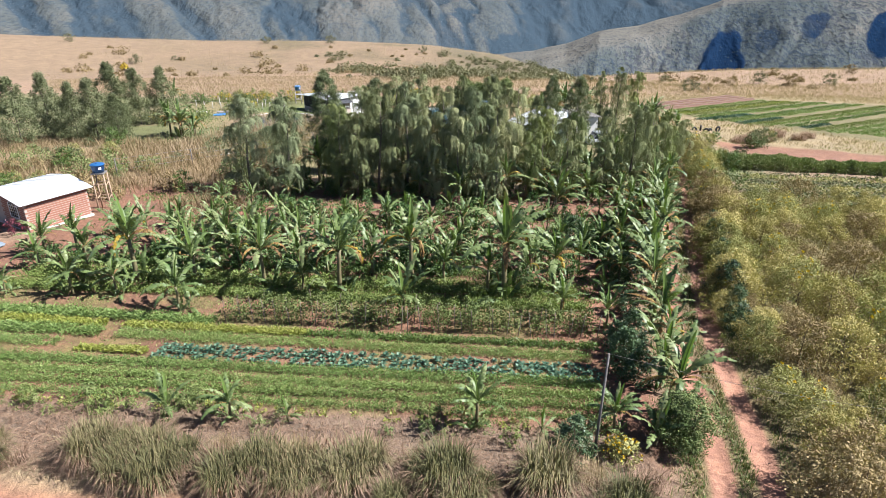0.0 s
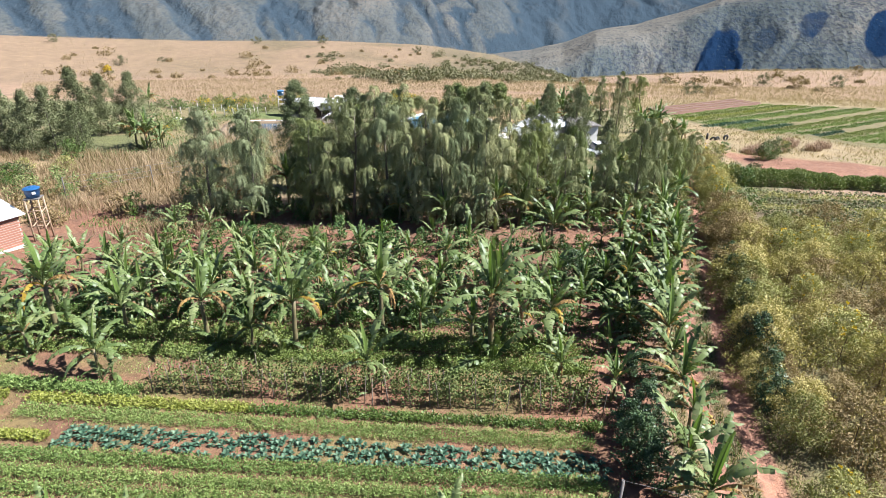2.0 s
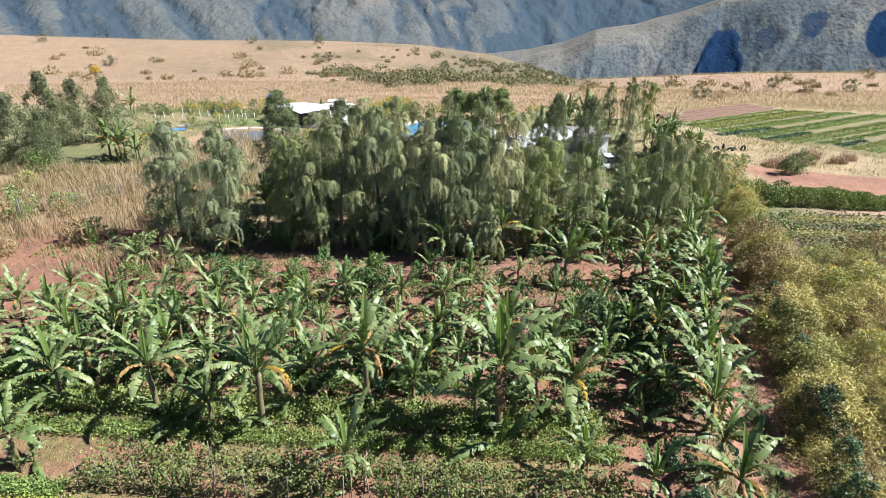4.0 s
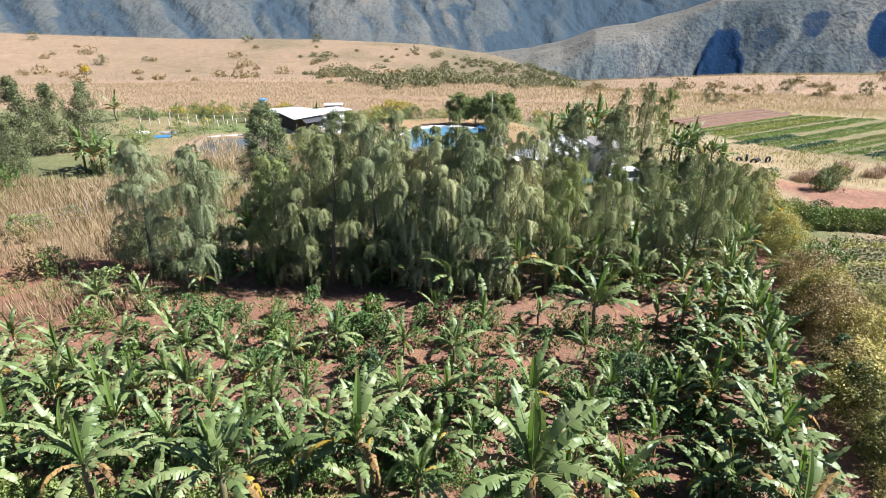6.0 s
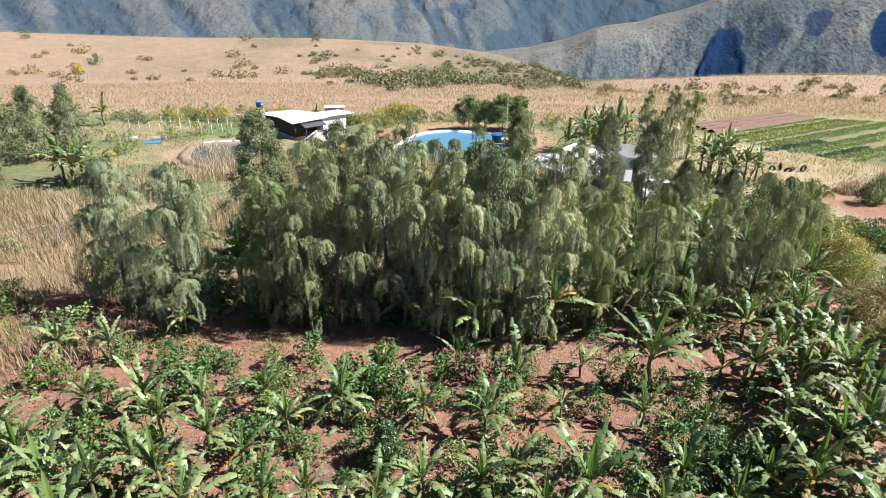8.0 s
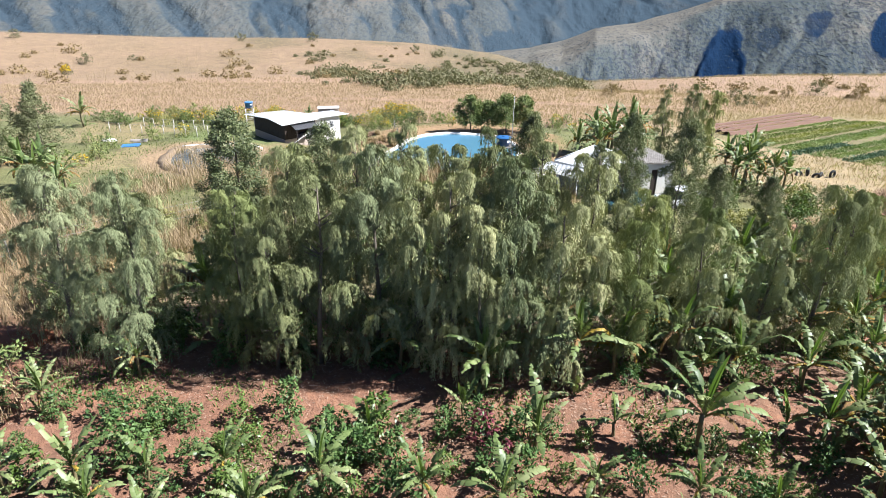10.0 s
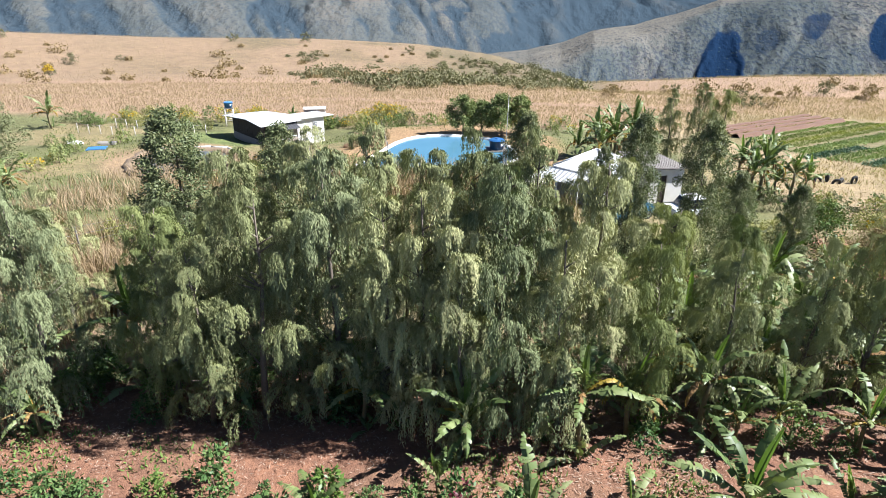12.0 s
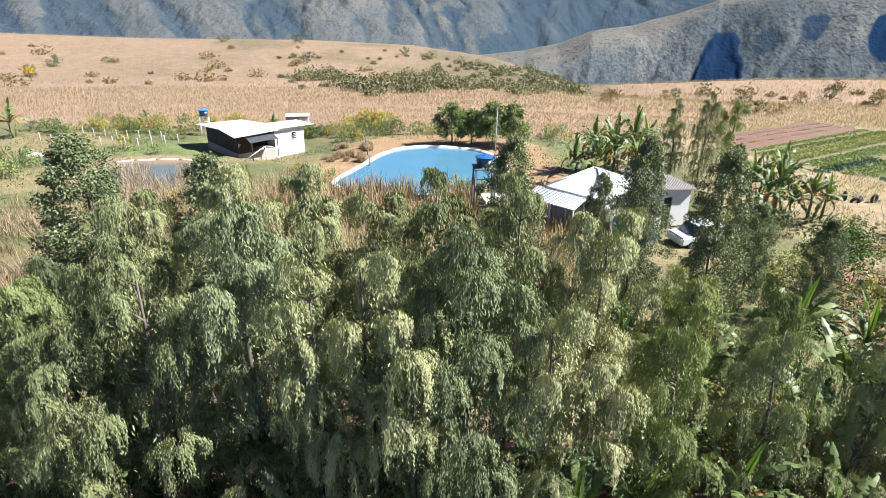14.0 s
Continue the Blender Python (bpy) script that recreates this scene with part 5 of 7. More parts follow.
for k, (y, x0, x1, h, d) in enumerate(((26.0, -12.9, -0.5, 1.15, 210), (26.7, -12.6, 5.0, 1.05, 170), (26.1, -1.0, 5.1, 0.85, 150), (27.4, -12.0, 5.0, 0.7, 110))):
    bean_row(y, x0, x1, 500 + k, h, d)
rng = np.random.default_rng(510)
STAKE = []
for k in range(3):
    bm = rod_bm((0, 0, -0.1), (0.04 * k - 0.03, 0.03, 1.15 + 0.15 * k), 0.022, 0.016, 6, 0.01, 3)
    me = bpy.data.meshes.new("stake")
    bm.to_mesh(me)
    bm.free()
    me.materials.append(M_STAKE)
    STAKE.append(me)
for y, xs in ((25.8, np.arange(-12.9, 5.2, 0.62)), (26.6, np.arange(-12.5, 5.0, 1.25))):
    for x in xs:
        ob = new("bean_stake", STAKE[int(rng.integers(0, 3))])
        ob.matrix_basis = at_ground(x + rng.normal() * 0.12, y + rng.normal() * 0.05) @ Euler((rng.normal() * 0.07, rng.normal() * 0.09, rng.random() * 6)).to_matrix().to_4x4()
        tagged(ob, "thin weathered wooden stake among the bean vines", "stake", "bean stakes")


# ---- grasses and litter: stuff ----
def grass_field(name, label, n, box, seed, length, width, material, keep=None, spread_=0.35, far=False, droop=0.5):
    rng = np.random.default_rng(seed)
    x = box[0] + (box[1] - box[0]) * rng.random(n)
    y = box[2] + (box[3] - box[2]) * rng.random(n)
    if keep is not None:
        m = rng.random(n) < keep(x, y)
        x, y = x[m], y[m]
    n = len(x)
    C = np.stack([x, y, land(x, y) - 0.03], 1)
    D = rng.normal(size=(n, 3)) * spread_ + np.array([0, 0, 1.0])
    L = length * (0.5 + 0.8 * rng.random(n))
    me = leaves(name, C, D, L, width * (0.6 + 0.8 * rng.random(n)), material, rng) if far else blades(name, C, D, L, width, material, rng, droop * rng.random(n))
    return tagged(new(name, me), label, "grass", kind="stuff")


def litter(name, label, n, box, seed, length, width, material, keep=None):
    rng = np.random.default_rng(seed)
    x = box[0] + (box[1] - box[0]) * rng.random(n)
    y = box[2] + (box[3] - box[2]) * rng.random(n)
    if keep is not None:
        m = rng.random(n) < keep(x, y)
        x, y = x[m], y[m]
    n = len(x)
    a = rng.random(n) * 6.283
    C = np.stack([x, y, land(x, y) + 0.03 + 0.1 * rng.random(n)], 1)
    D = np.stack([np.cos(a), np.sin(a), rng.normal(size=n) * 0.15], 1)
    return tagged(new(name, leaves(name, C, D, length * (0.5 + rng.random(n)), width, material, rng, np.array([[0, 0, 1.0]]) + rng.normal(size=(n, 3)) * 0.3)), label, "plant litter", kind="stuff")


def off_track(x, y, d=1.3):
    return np.abs(x - track_x(y)) > d


litter("straw_mulch", "pale straw mulch strewn in front of the beds", 18000, (-22, 6, 15.0, 18.6), 601, 0.36, 0.02, M_STRAW, lambda x, y: 0.3 + 0.7 * smooth(0.3, 0.6, fbm(x, y, 2.0, 602)))
grass_field("bed_weeds", "low green weeds between the vegetable beds", 95000, (-32, 5.4, 18.8, 32.5), 630, 0.13, 0.042, M_CROP, lambda x, y: 0.08 + 0.8 * smooth(0.42, 0.64, fbm(x, y, 1.6, 631)), 0.8, True)
grass_field("orchard_weeds", "low green weeds under the banana plants", 60000, (-28, 8, 29.5, 46), 632, 0.22, 0.06, M_CROPD, lambda x, y: smooth(0.45, 0.62, fbm(x, y, 2.2, 633)), 0.8, True)
litter("leaf_litter", "fallen pale leaves under the banana plants", 34000, (-24, 13, 31, 49), 603, 0.12, 0.03, M_LITTER, lambda x, y: 0.12 + 0.6 * smooth(0.45, 0.65, fbm(x, y, 2.0, 604)) + 0.7 * smooth(43.5, 45.5, y) * smooth(0.35, 0.55, fbm(x, y, 1.4, 606)))
grass_field("weedy_grass", "low weedy grass in front of the beds", 5000, (-22, 7, 14.6, 19), 605, 0.35, 0.02, M_STRAW, lambda x, y: 0.7 * smooth(0.4, 0.6, fbm(x, y, 1.5, 606)))
grass_field("dry_verge", "dry grass along the dirt track", 14000, (5, 20, 12, 66), 607, 0.26, 0.018, M_DRY,
            lambda x, y: ((np.abs(x - track_x(y)) < 0.4) * 0.9 + ((np.abs(x - track_x(y)) > 1.25) & (np.abs(x - track_x(y)) < 2.6)) * 1.0))
grass_field("green_verge", "green grass along the dirt track", 9000, (5, 20, 12, 50), 608, 0.24, 0.018, M_FRESH,
            lambda x, y: ((np.abs(x - track_x(y)) < 0.35) * 0.6 + ((np.abs(x - track_x(y)) > 1.3) & (np.abs(x - track_x(y)) < 2.8)) * 0.8))
grass_field("scrub_grass", "tall half-dry grass among the scrub bushes", 30000, (9, 38, 12, 48), 609, 0.8, 0.024, M_STALK, lambda x, y: (x - track_x(y) > 1.9) * smooth(0.35, 0.6, fbm(x, y, 3, 610)))
grass_field("tall_dry_grass", "tall dry grass beside the trees", 42000, (-60, -18.5, 41.5, 66), 611, 0.9, 0.035, M_STALK,
            lambda x, y: smooth(0.3, 0.55, fbm(x, y, 5, 612)) * (1 - (1 - smooth(2.5, 4.5, np.hypot(x + 30.5, y - 40.5)))))
grass_field("green_undergrowth", "green undergrowth beside the trees", 9000, (-60, -17, 44, 68), 613, 0.6, 0.04, M_FRESH, lambda x, y: smooth(0.45, 0.62, fbm(x, y, 6, 614)))
grass_field("tree_undergrowth", "low green growth under the trees", 7000, (-24, 16, 48.5, 60), 615, 0.4, 0.04, M_FRESH, lambda x, y: smooth(0.4, 0.6, fbm(x, y, 2.5, 616)) * off_track(x, y))
grass_field("yard_grass", "patchy green and dry grass round the ponds", 30000, (-55, 24, 60, 110), 617, 0.3, 0.055, M_FRESH,
            lambda x, y: smooth(0.42, 0.6, fbm(x, y, 6, 618)) * (np.hypot((x + 6) / 9.5, (y - 90) / 10.5) > 1) * (np.hypot((x + 30.5) / 6, (y - 84.5) / 6) > 1), 0.5, True)
grass_field("yard_dry_grass", "tall dry grass in front of the pool", 30000, (-34, 4, 58, 86), 619, 1.25, 0.045, M_DRY, lambda x, y: smooth(0.35, 0.55, fbm(x, y, 4, 620)) * (np.hypot((x + 6) / 9.5, (y - 90) / 10.5) > 1), 0.3, True)
grass_field("pool_tall_grass", "tall feathery dry grass in front of the pool", 9000, (-17, -2, 73, 82.3), 624, 2.1, 0.05, M_STALK, lambda x, y: smooth(0.35, 0.5, fbm(x, y, 2.5, 625)) * (x < 0.4 * (y - 73) - 5 + 6), 0.22)
grass_field("grassland_near", "tall tan grassland beyond the farm", 150000, (-110, 95, 108, 152), 621, 0.66, 0.036, M_DRY,
            lambda x, y: np.where(x < 22, smooth(108, 113, y), np.maximum(smooth(13, 14.5, -0.625 * (x - 29) + 0.78 * (y - 97)), smooth(38, 40, 0.78 * (x - 29) + 0.625 * (y - 97) + 0.75 * (-0.625 * (x - 29) + 0.78 * (y - 97))))) * (y > 104) * (np.abs(x) < 0.75 * y), 0.4, True)
grass_field("grassland_far", "tall tan grassland on the rise", 90000, (-190, 130, 150, 300), 622, 0.8, 0.06, M_DRY,
            lambda x, y: (np.abs(x) < 0.75 * y) * (0.55 + 0.45 * smooth(0.35, 0.6, fbm(x, y, 30, 623))) * np.where(np.hypot(x, y) > 175, np.where(x < 20, 0.22, 1), 1), 0.45, True)

grass_field("field_margin_grass", "dry grass and straw between the fields", 14000, (20, 56, 66, 96), 640, 0.45, 0.05, M_DRY, lambda x, y: (-0.625 * (x - 29) + 0.78 * (y - 97) < 0) * (0.78 * (x - 29) + 0.625 * (y - 97) < 2) * (y + 0.38 * (x - 30) > 74) * (0.25 + 0.75 * smooth(0.4, 0.6, fbm(x, y, 4, 641))), 0.5, True)
grass_field("field_margin_weeds", "green weeds between the fields", 9000, (19, 56, 58, 96), 642, 0.35, 0.07, M_SCRUBG, lambda x, y: (0.78 * (x - 29) + 0.625 * (y - 97) < 2) * ((y + 0.38 * (x - 30) > 74) + (y + 0.3 * (x - 30) < 63.5)) * smooth(0.5, 0.62, fbm(x, y, 5, 643)), 0.7, True)


def track_grass(name, label, n, seed, material, length):
    """The grassed strip between the ruts, and tufts on both verges."""
    rng = np.random.default_rng(seed)
    y = 11 + 42 * rng.random(n) ** 1.3
    kind = rng.random(n)
    off = np.where(kind < 0.45, rng.normal(size=n) * 0.15, np.where(kind < 0.75, -1, 1) * (1.4 + 0.55 * np.abs(rng.normal(size=n))))
    x = track_x(y) + off
    keep_ = rng.random(n) < smooth(0.25, 0.5, fbm(x, y, 1.2, seed))
    x, y = x[keep_], y[keep_]
    C = np.stack([x, y, land(x, y) - 0.02], 1)
    D = rng.normal(size=(len(x), 3)) * 0.5 + np.array([0, 0, 1.0])
    tagged(new(name, blades(name, C, D, length * (0.4 + 0.8 * rng.random(len(x))), 0.026, material, rng, 0.6 * rng.random(len(x)))), label, "grass", kind="stuff")


track_grass("rut_grass", "green grass between and beside the wheel ruts", 14000, 645, M_FRESH, 0.26)
track_grass("rut_dry_grass", "dry grass between and beside the wheel ruts", 9000, 647, M_DRY, 0.24)

# ---- fields on the right ----
FDIR = Vector((0.78, 0.625, 0)).normalized()
FNRM = Vector((-0.625, 0.78, 0)).normalized()


def field_strip(label, d, s0, s1, width, material, h, leaf, step, seed, lines=5, gaps=0.22):
    """A strip of crop that runs obliquely over the far field."""
    rng = np.random.default_rng(seed)
    P = []
    for ln in range(lines):
        s = np.arange(s0, s1, step)
        s = s[rng.random(len(s)) > gaps]
        o = d + width * ((ln + 0.5) / lines - 0.5) + rng.normal(size=len(s)) * 0.1
        P.append(np.stack([29 + FDIR.x * s + FNRM.x * o, 97 + FDIR.y * s + FNRM.y * o], 1))
    P = np.repeat(np.concatenate(P), 7, 0)
    n = len(P)
    C = np.stack([P[:, 0] + rng.normal(size=n) * 0.12, P[:, 1] + rng.normal(size=n) * 0.12, land(P[:, 0], P[:, 1]) + h * 0.7 * rng.random(n)], 1)
    D = rng.normal(size=(n, 3)) + np.array([0, 0, 0.7])
    L = leaf * (0.6 + 0.8 * rng.random(n))
    tagged(new("field_crop", leaves("field_crop", C, D, L, L * 0.7, material, rng)), label, "crops", kind="stuff")


G1, G2, G3, G4 = "bright green crop strip in the far field", "thin green crop strip in the far field", "green crop strip in the far field", "blue-green kale strip in the far field"
for k, (lab, d, s0, w, m, h, lf) in enumerate((
        (G1, 7.0, 4, 0.9, M_CROP, 0.2, 0.2), (G1, 5.2, 3, 1.3, M_FIELDG, 0.22, 0.22), (G1, 3.6, 2.5, 1.3, M_LETTUCE, 0.2, 0.22), (G1, 2.2, 2.5, 1.0, M_FIELDG, 0.2, 0.2), (G2, 0.2, 2, 1.2, M_CROPD, 0.25, 0.2),
        (G4, -2.4, -1, 1.3, M_KALE, 0.3, 0.28), (G3, -1.0, 2, 1.3, M_CROP, 0.3, 0.24), (G2, -4.0, 1, 1.4, M_CROPD, 0.28, 0.22), (G3, -5.6, 2, 1.2, M_CROP, 0.25, 0.22), (G4, -7.4, 1, 1.1, M_KALE, 0.3, 0.28),
        (G1, -8.8, 1, 1.4, M_FIELDG, 0.22, 0.22), (G3, -10.6, 2, 1.2, M_CROP, 0.25, 0.22), (G2, -12.6, 4, 1.2, M_CROPD, 0.25, 0.22), (G4, -14.4, 5, 1.0, M_KALE, 0.3, 0.26), (G1, -16.4, 4, 1.8, M_FIELDG, 0.22, 0.22),
        (G3, -18.6, 4, 1.6, M_CROP, 0.25, 0.24), (G1, -20.8, 5, 1.8, M_CROP, 0.25, 0.24), (G3, -23.0, 6, 1.6, M_CROP, 0.25, 0.24))):
    field_strip(lab, d, s0, (12 if m is M_KALE else min(50, 37 - 0.75 * d)), w, m, h * 0.7, lf * 0.62, 0.34, 700 + k, 8, 0.2)


def ridge_bm(d, s0, s1):
    """A raised, bare earth ridge in the far field."""
    bm = bmesh.new()
    prev = None
    for s in np.arange(s0, s1, 1.0):
        row = []
        for o, h in ((-0.65, -0.05), (-0.25, 0.42), (0.25, 0.42), (0.65, -0.05)):
            x, y = 29 + FDIR.x * s + FNRM.x * (d + o), 97 + FDIR.y * s + FNRM.y * (d + o)
            row.append(bm.verts.new((x, y, gz(x, y) + h)))
        if prev:
            for i in range(3):
                bm.faces.new((prev[i], row[i], row[i + 1], prev[i + 1]))
        prev = row
    return bm


M_RIDGE = plain("tilled_red_earth", (0.125, 0.064, 0.04), (0.085, 0.044, 0.028), 1.5, 0.95, 0, 0.8, 0.05)
for d in np.arange(8.4, 13.4, 1.6):
    tagged(part("earth_ridge", ridge_bm(d, 4 + (d - 8) * 0.5, 31), M_RIDGE, None), "bare tilled earth ridge in the far field", "earth ridge", "earth ridges of the field")

for k, d in enumerate(np.arange(9.2, 13.6, 1.6)):
    field_strip("pale straw in a furrow of the far field", d, 4, 31, 0.5, M_DRY, 0.2, 0.22, 0.3, 760 + k, 3, 0.1)

# hedge and low field crop
rng = np.random.default_rng(720)
n = 40000
x = 20.5 + 34 * rng.random(n)
lump = 0.1 + 1.3 * fbm(x, x * 0, 3.0, 721) + 0.45 * fbm(x, x * 0, 0.9, 722)
a, rr = rng.random(n) * math.pi, (0.55 + 0.5 * rng.random(n) ** 0.6) * lump
y = 61.9 - 0.1 * (x - 22.5) + np.cos(a) * rr * 1.5
C = np.stack([x, y, land(x, y) + np.sin(a) * rr * 1.05 + 0.02], 1)
D = rng.normal(size=(n, 3)) * 0.7 + np.stack([0 * a, np.cos(a), np.sin(a)], 1)
tagged(new("vine_hedge", leaves("vine_hedge", C, D, 0.14 + 0.12 * rng.random(n), 0.11, M_HEDGE, rng)), "long dense green vine hedge beside the red field", "hedge", kind="stuff")
for k in range(11):
    bed("low_field_crop", "grey-green low crop in the field", 46.2 + 1.15 * k, 19.4 + 0.35 * k, 47, 1.0, M_COPSE if k % 3 else M_SCRUBG, 0.62, 0.17, 0.36, 730 + k, 15, -0.05, 0.12, 0.4, 3)
HAY = [tussock(741, 420, 1.2, 2.0, M_STRAW, True)]
spray(HAY, [(29.4, 76.6), (30.6, 77.2), (31.8, 76.4), (30.2, 75.6), (32.8, 77.0), (28.6, 75.6), (36.5, 78), (35, 80.5), (38.5, 80)], rng, 0.9, 1.4)


# ---- buildings ----
def roof_sheet(corners, thick, material, parent, name="roof", label="", ribs=0):
    """A thin pitched sheet over four corners, with raised ribs."""
    c = [Vector(v) for v in corners]
    nrm = (c[1] - c[0]).cross(c[3] - c[0]).normalized()
    if nrm.z < 0:
        nrm = -nrm
    bm = bmesh.new()
    lo = [bm.verts.new(v) for v in c]
    hi = [bm.verts.new(v + nrm * thick) for v in c]
    bm.faces.new(lo[::-1])
    bm.faces.new(hi)
    for i in range(4):
        j = (i + 1) % 4
        bm.faces.new((lo[i], lo[j], hi[j], hi[i]))
    bmesh.ops.recalc_face_normals(bm, faces=bm.faces)
    ob = part(name, bm, material, parent, label)
    for i in range(ribs):
        t = (i + 0.5) / ribs
        a, b = c[0].lerp(c[1], t) + nrm * (thick + 0.012), c[3].lerp(c[2], t) + nrm * (thick + 0.012)
        part("rib", rod_bm(a, b, 0.022, 0.022, 5), material, ob)
    return ob


def wall_frame(x, y, rz, z):
    return Matrix.LocRotScale((x, y, z), Euler((0, 0, radians(rz))), None)


def window_part(parent, x0, x1, y, z0, z1, face, name="window", arched=False):
    """A window in a wall that faces -y: dark pane, frame, bars."""
    w = part(name, box_bm(x0, x1, y - 0.02, y + 0.03, z0, z1), M_GLASSD, parent)
    part("window_frame", join_bm([box_bm(x0 - 0.05, x0, y - 0.05, y, z0 - 0.05, z1 + 0.05), box_bm(x1, x1 + 0.05, y - 0.05, y, z0 - 0.05, z1 + 0.05),
                                  box_bm(x0, x1, y - 0.05, y, z1, z1 + 0.05), box_bm(x0, x1, y - 0.05, y, z0 - 0.05, z0)]), M_FRAME, w)
    nb = 4
    for i in range(1, nb):
        xx = x0 + (x1 - x0) * i / nb
        part("bar", rod_bm((xx, y - 0.04, z0), (xx, y - 0.04, z1), 0.012, 0.012, 5), M_FRAME, w)
    for i in range(1, 4):
        zz = z0 + (z1 - z0) * i / 4
        part("bar", rod_bm((x0, y - 0.04, zz), (x1, y - 0.04, zz), 0.012, 0.012, 5), M_FRAME, w)
    if arched:
        cx, r = (x0 + x1) / 2, (x1 - x0) / 2
        bm = bmesh.new()
        ring = [bm.verts.new((cx + r * math.cos(math.pi * i / 12), y - 0.02, z1 + 0.05 + r * 0.55 * math.sin(math.pi * i / 12))) for i in range(13)]
        bm.faces.new(ring)
        part("arch_pane", bm, M_GLASSD, w)
        for i in range(12):
            a, b = [(cx + r * math.cos(math.pi * j / 12), y - 0.05, z1 + 0.05 + r * 0.55 * math.sin(math.pi * j / 12)) for j in (i, i + 1)]
            part("arch_frame", rod_bm(a, b, 0.03, 0.03, 5), M_FRAME, w)
        for i in (3, 6, 9):
            part("bar", rod_bm((cx, y - 0.04, z1 + 0.05), (cx + r * math.cos(math.pi * i / 12), y - 0.04, z1 + 0.05 + r * 0.55 * math.sin(math.pi * i / 12)), 0.012, 0.012, 5), M_FRAME, w)
    return w


# brick hut: local x along the front, y towards the back; near right corner at the origin
hut = root("brick_hut", "small clay-brick hut with a white sheet roof", "hut")
hut.matrix_basis = wall_frame(-31.1, 36.4, -27, gz(-30.5, 37.5) - 0.1)
HW, HL, HH = 5.0, 4.3, 2.15
part("core_wall", box_bm(-HW, 0, 0, 0.12, 0, HH), M_MORTAR, hut)
part("core_wall", box_bm(-0.12, 0, 0.12, HL, 0, HH), M_MORTAR, hut)
part("core_wall", box_bm(-HW, -HW + 0.12, 0.12, HL, 0, HH), M_MORTAR, hut)
part("core_wall", box_bm(-HW + 0.12, -0.12, HL - 0.12, HL, 0, HH), M_MORTAR, hut)
bm = bmesh.new()
for yy in (0.0, HL - 0.12):
    f = [bm.verts.new(v) for v in ((-HW, yy, HH), (0, yy, HH), (-HW / 2, yy, HH + 0.34))]
    g = [bm.verts.new(v) for v in ((-HW, yy + 0.12, HH), (0, yy + 0.12, HH), (-HW / 2, yy + 0.12, HH + 0.34))]
    bm.faces.new(f)
    bm.faces.new(g[::-1])
    for i in range(3):
        bm.faces.new((f[i], g[i], g[(i + 1) % 3], f[(i + 1) % 3]))
part("gable", bm, M_BRICK, hut)
part("plinth", box_bm(-HW - 0.04, 0.25, -0.04, HL + 0.04, -0.3, 0.12), M_CONCRETE, hut)
roof_sheet(((0.3, -0.35, HH - 0.06), (0.3, HL + 0.35, HH - 0.06), (-HW / 2, HL + 0.35, HH + 0.38), (-HW / 2, -0.35, HH + 0.38)), 0.05, M_ROOFW, hut, "roof", "", 14)
roof_sheet(((-HW - 0.3, -0.35, HH - 0.06), (-HW - 0.3, HL + 0.35, HH - 0.06), (-HW / 2, HL + 0.35, HH + 0.38), (-HW / 2, -0.35, HH + 0.38)), 0.05, M_ROOFW, hut, "roof", "", 14)
window_part(hut, -1.9, -0.85, -0.03, 0.95, 1.75, 0, "window", True)
# courses of hollow bricks on the two walls in view
bm = box_bm(-0.146, 0.146, -0.02, 0.0, 0, 0.118, 0.006)
BRK = bpy.data.meshes.new("brick")
bm.to_mesh(BRK)
bm.free()
BRK.materials.append(M_BRICK)
for r_ in range(13):
    z = 0.14 + r_ * 0.155
    for i in range(10):
        c = 0.16 + i * 0.3 + (0.15 if r_ % 2 else 0)
        if c < 3.0 and not (-1.95 < -c < -0.7 and 0.75 < z < 2.0):
            attach("brick", BRK, hut, at=Matrix.Translation((-c, 0, z)))
    for i in range(14):
        c = 0.16 + i * 0.3 + (0.15 if r_ % 2 else 0)
        attach("brick", BRK, hut, at=Matrix.Translation((0, c, z)) @ Euler((0, 0, radians(90))).to_matrix().to_4x4())


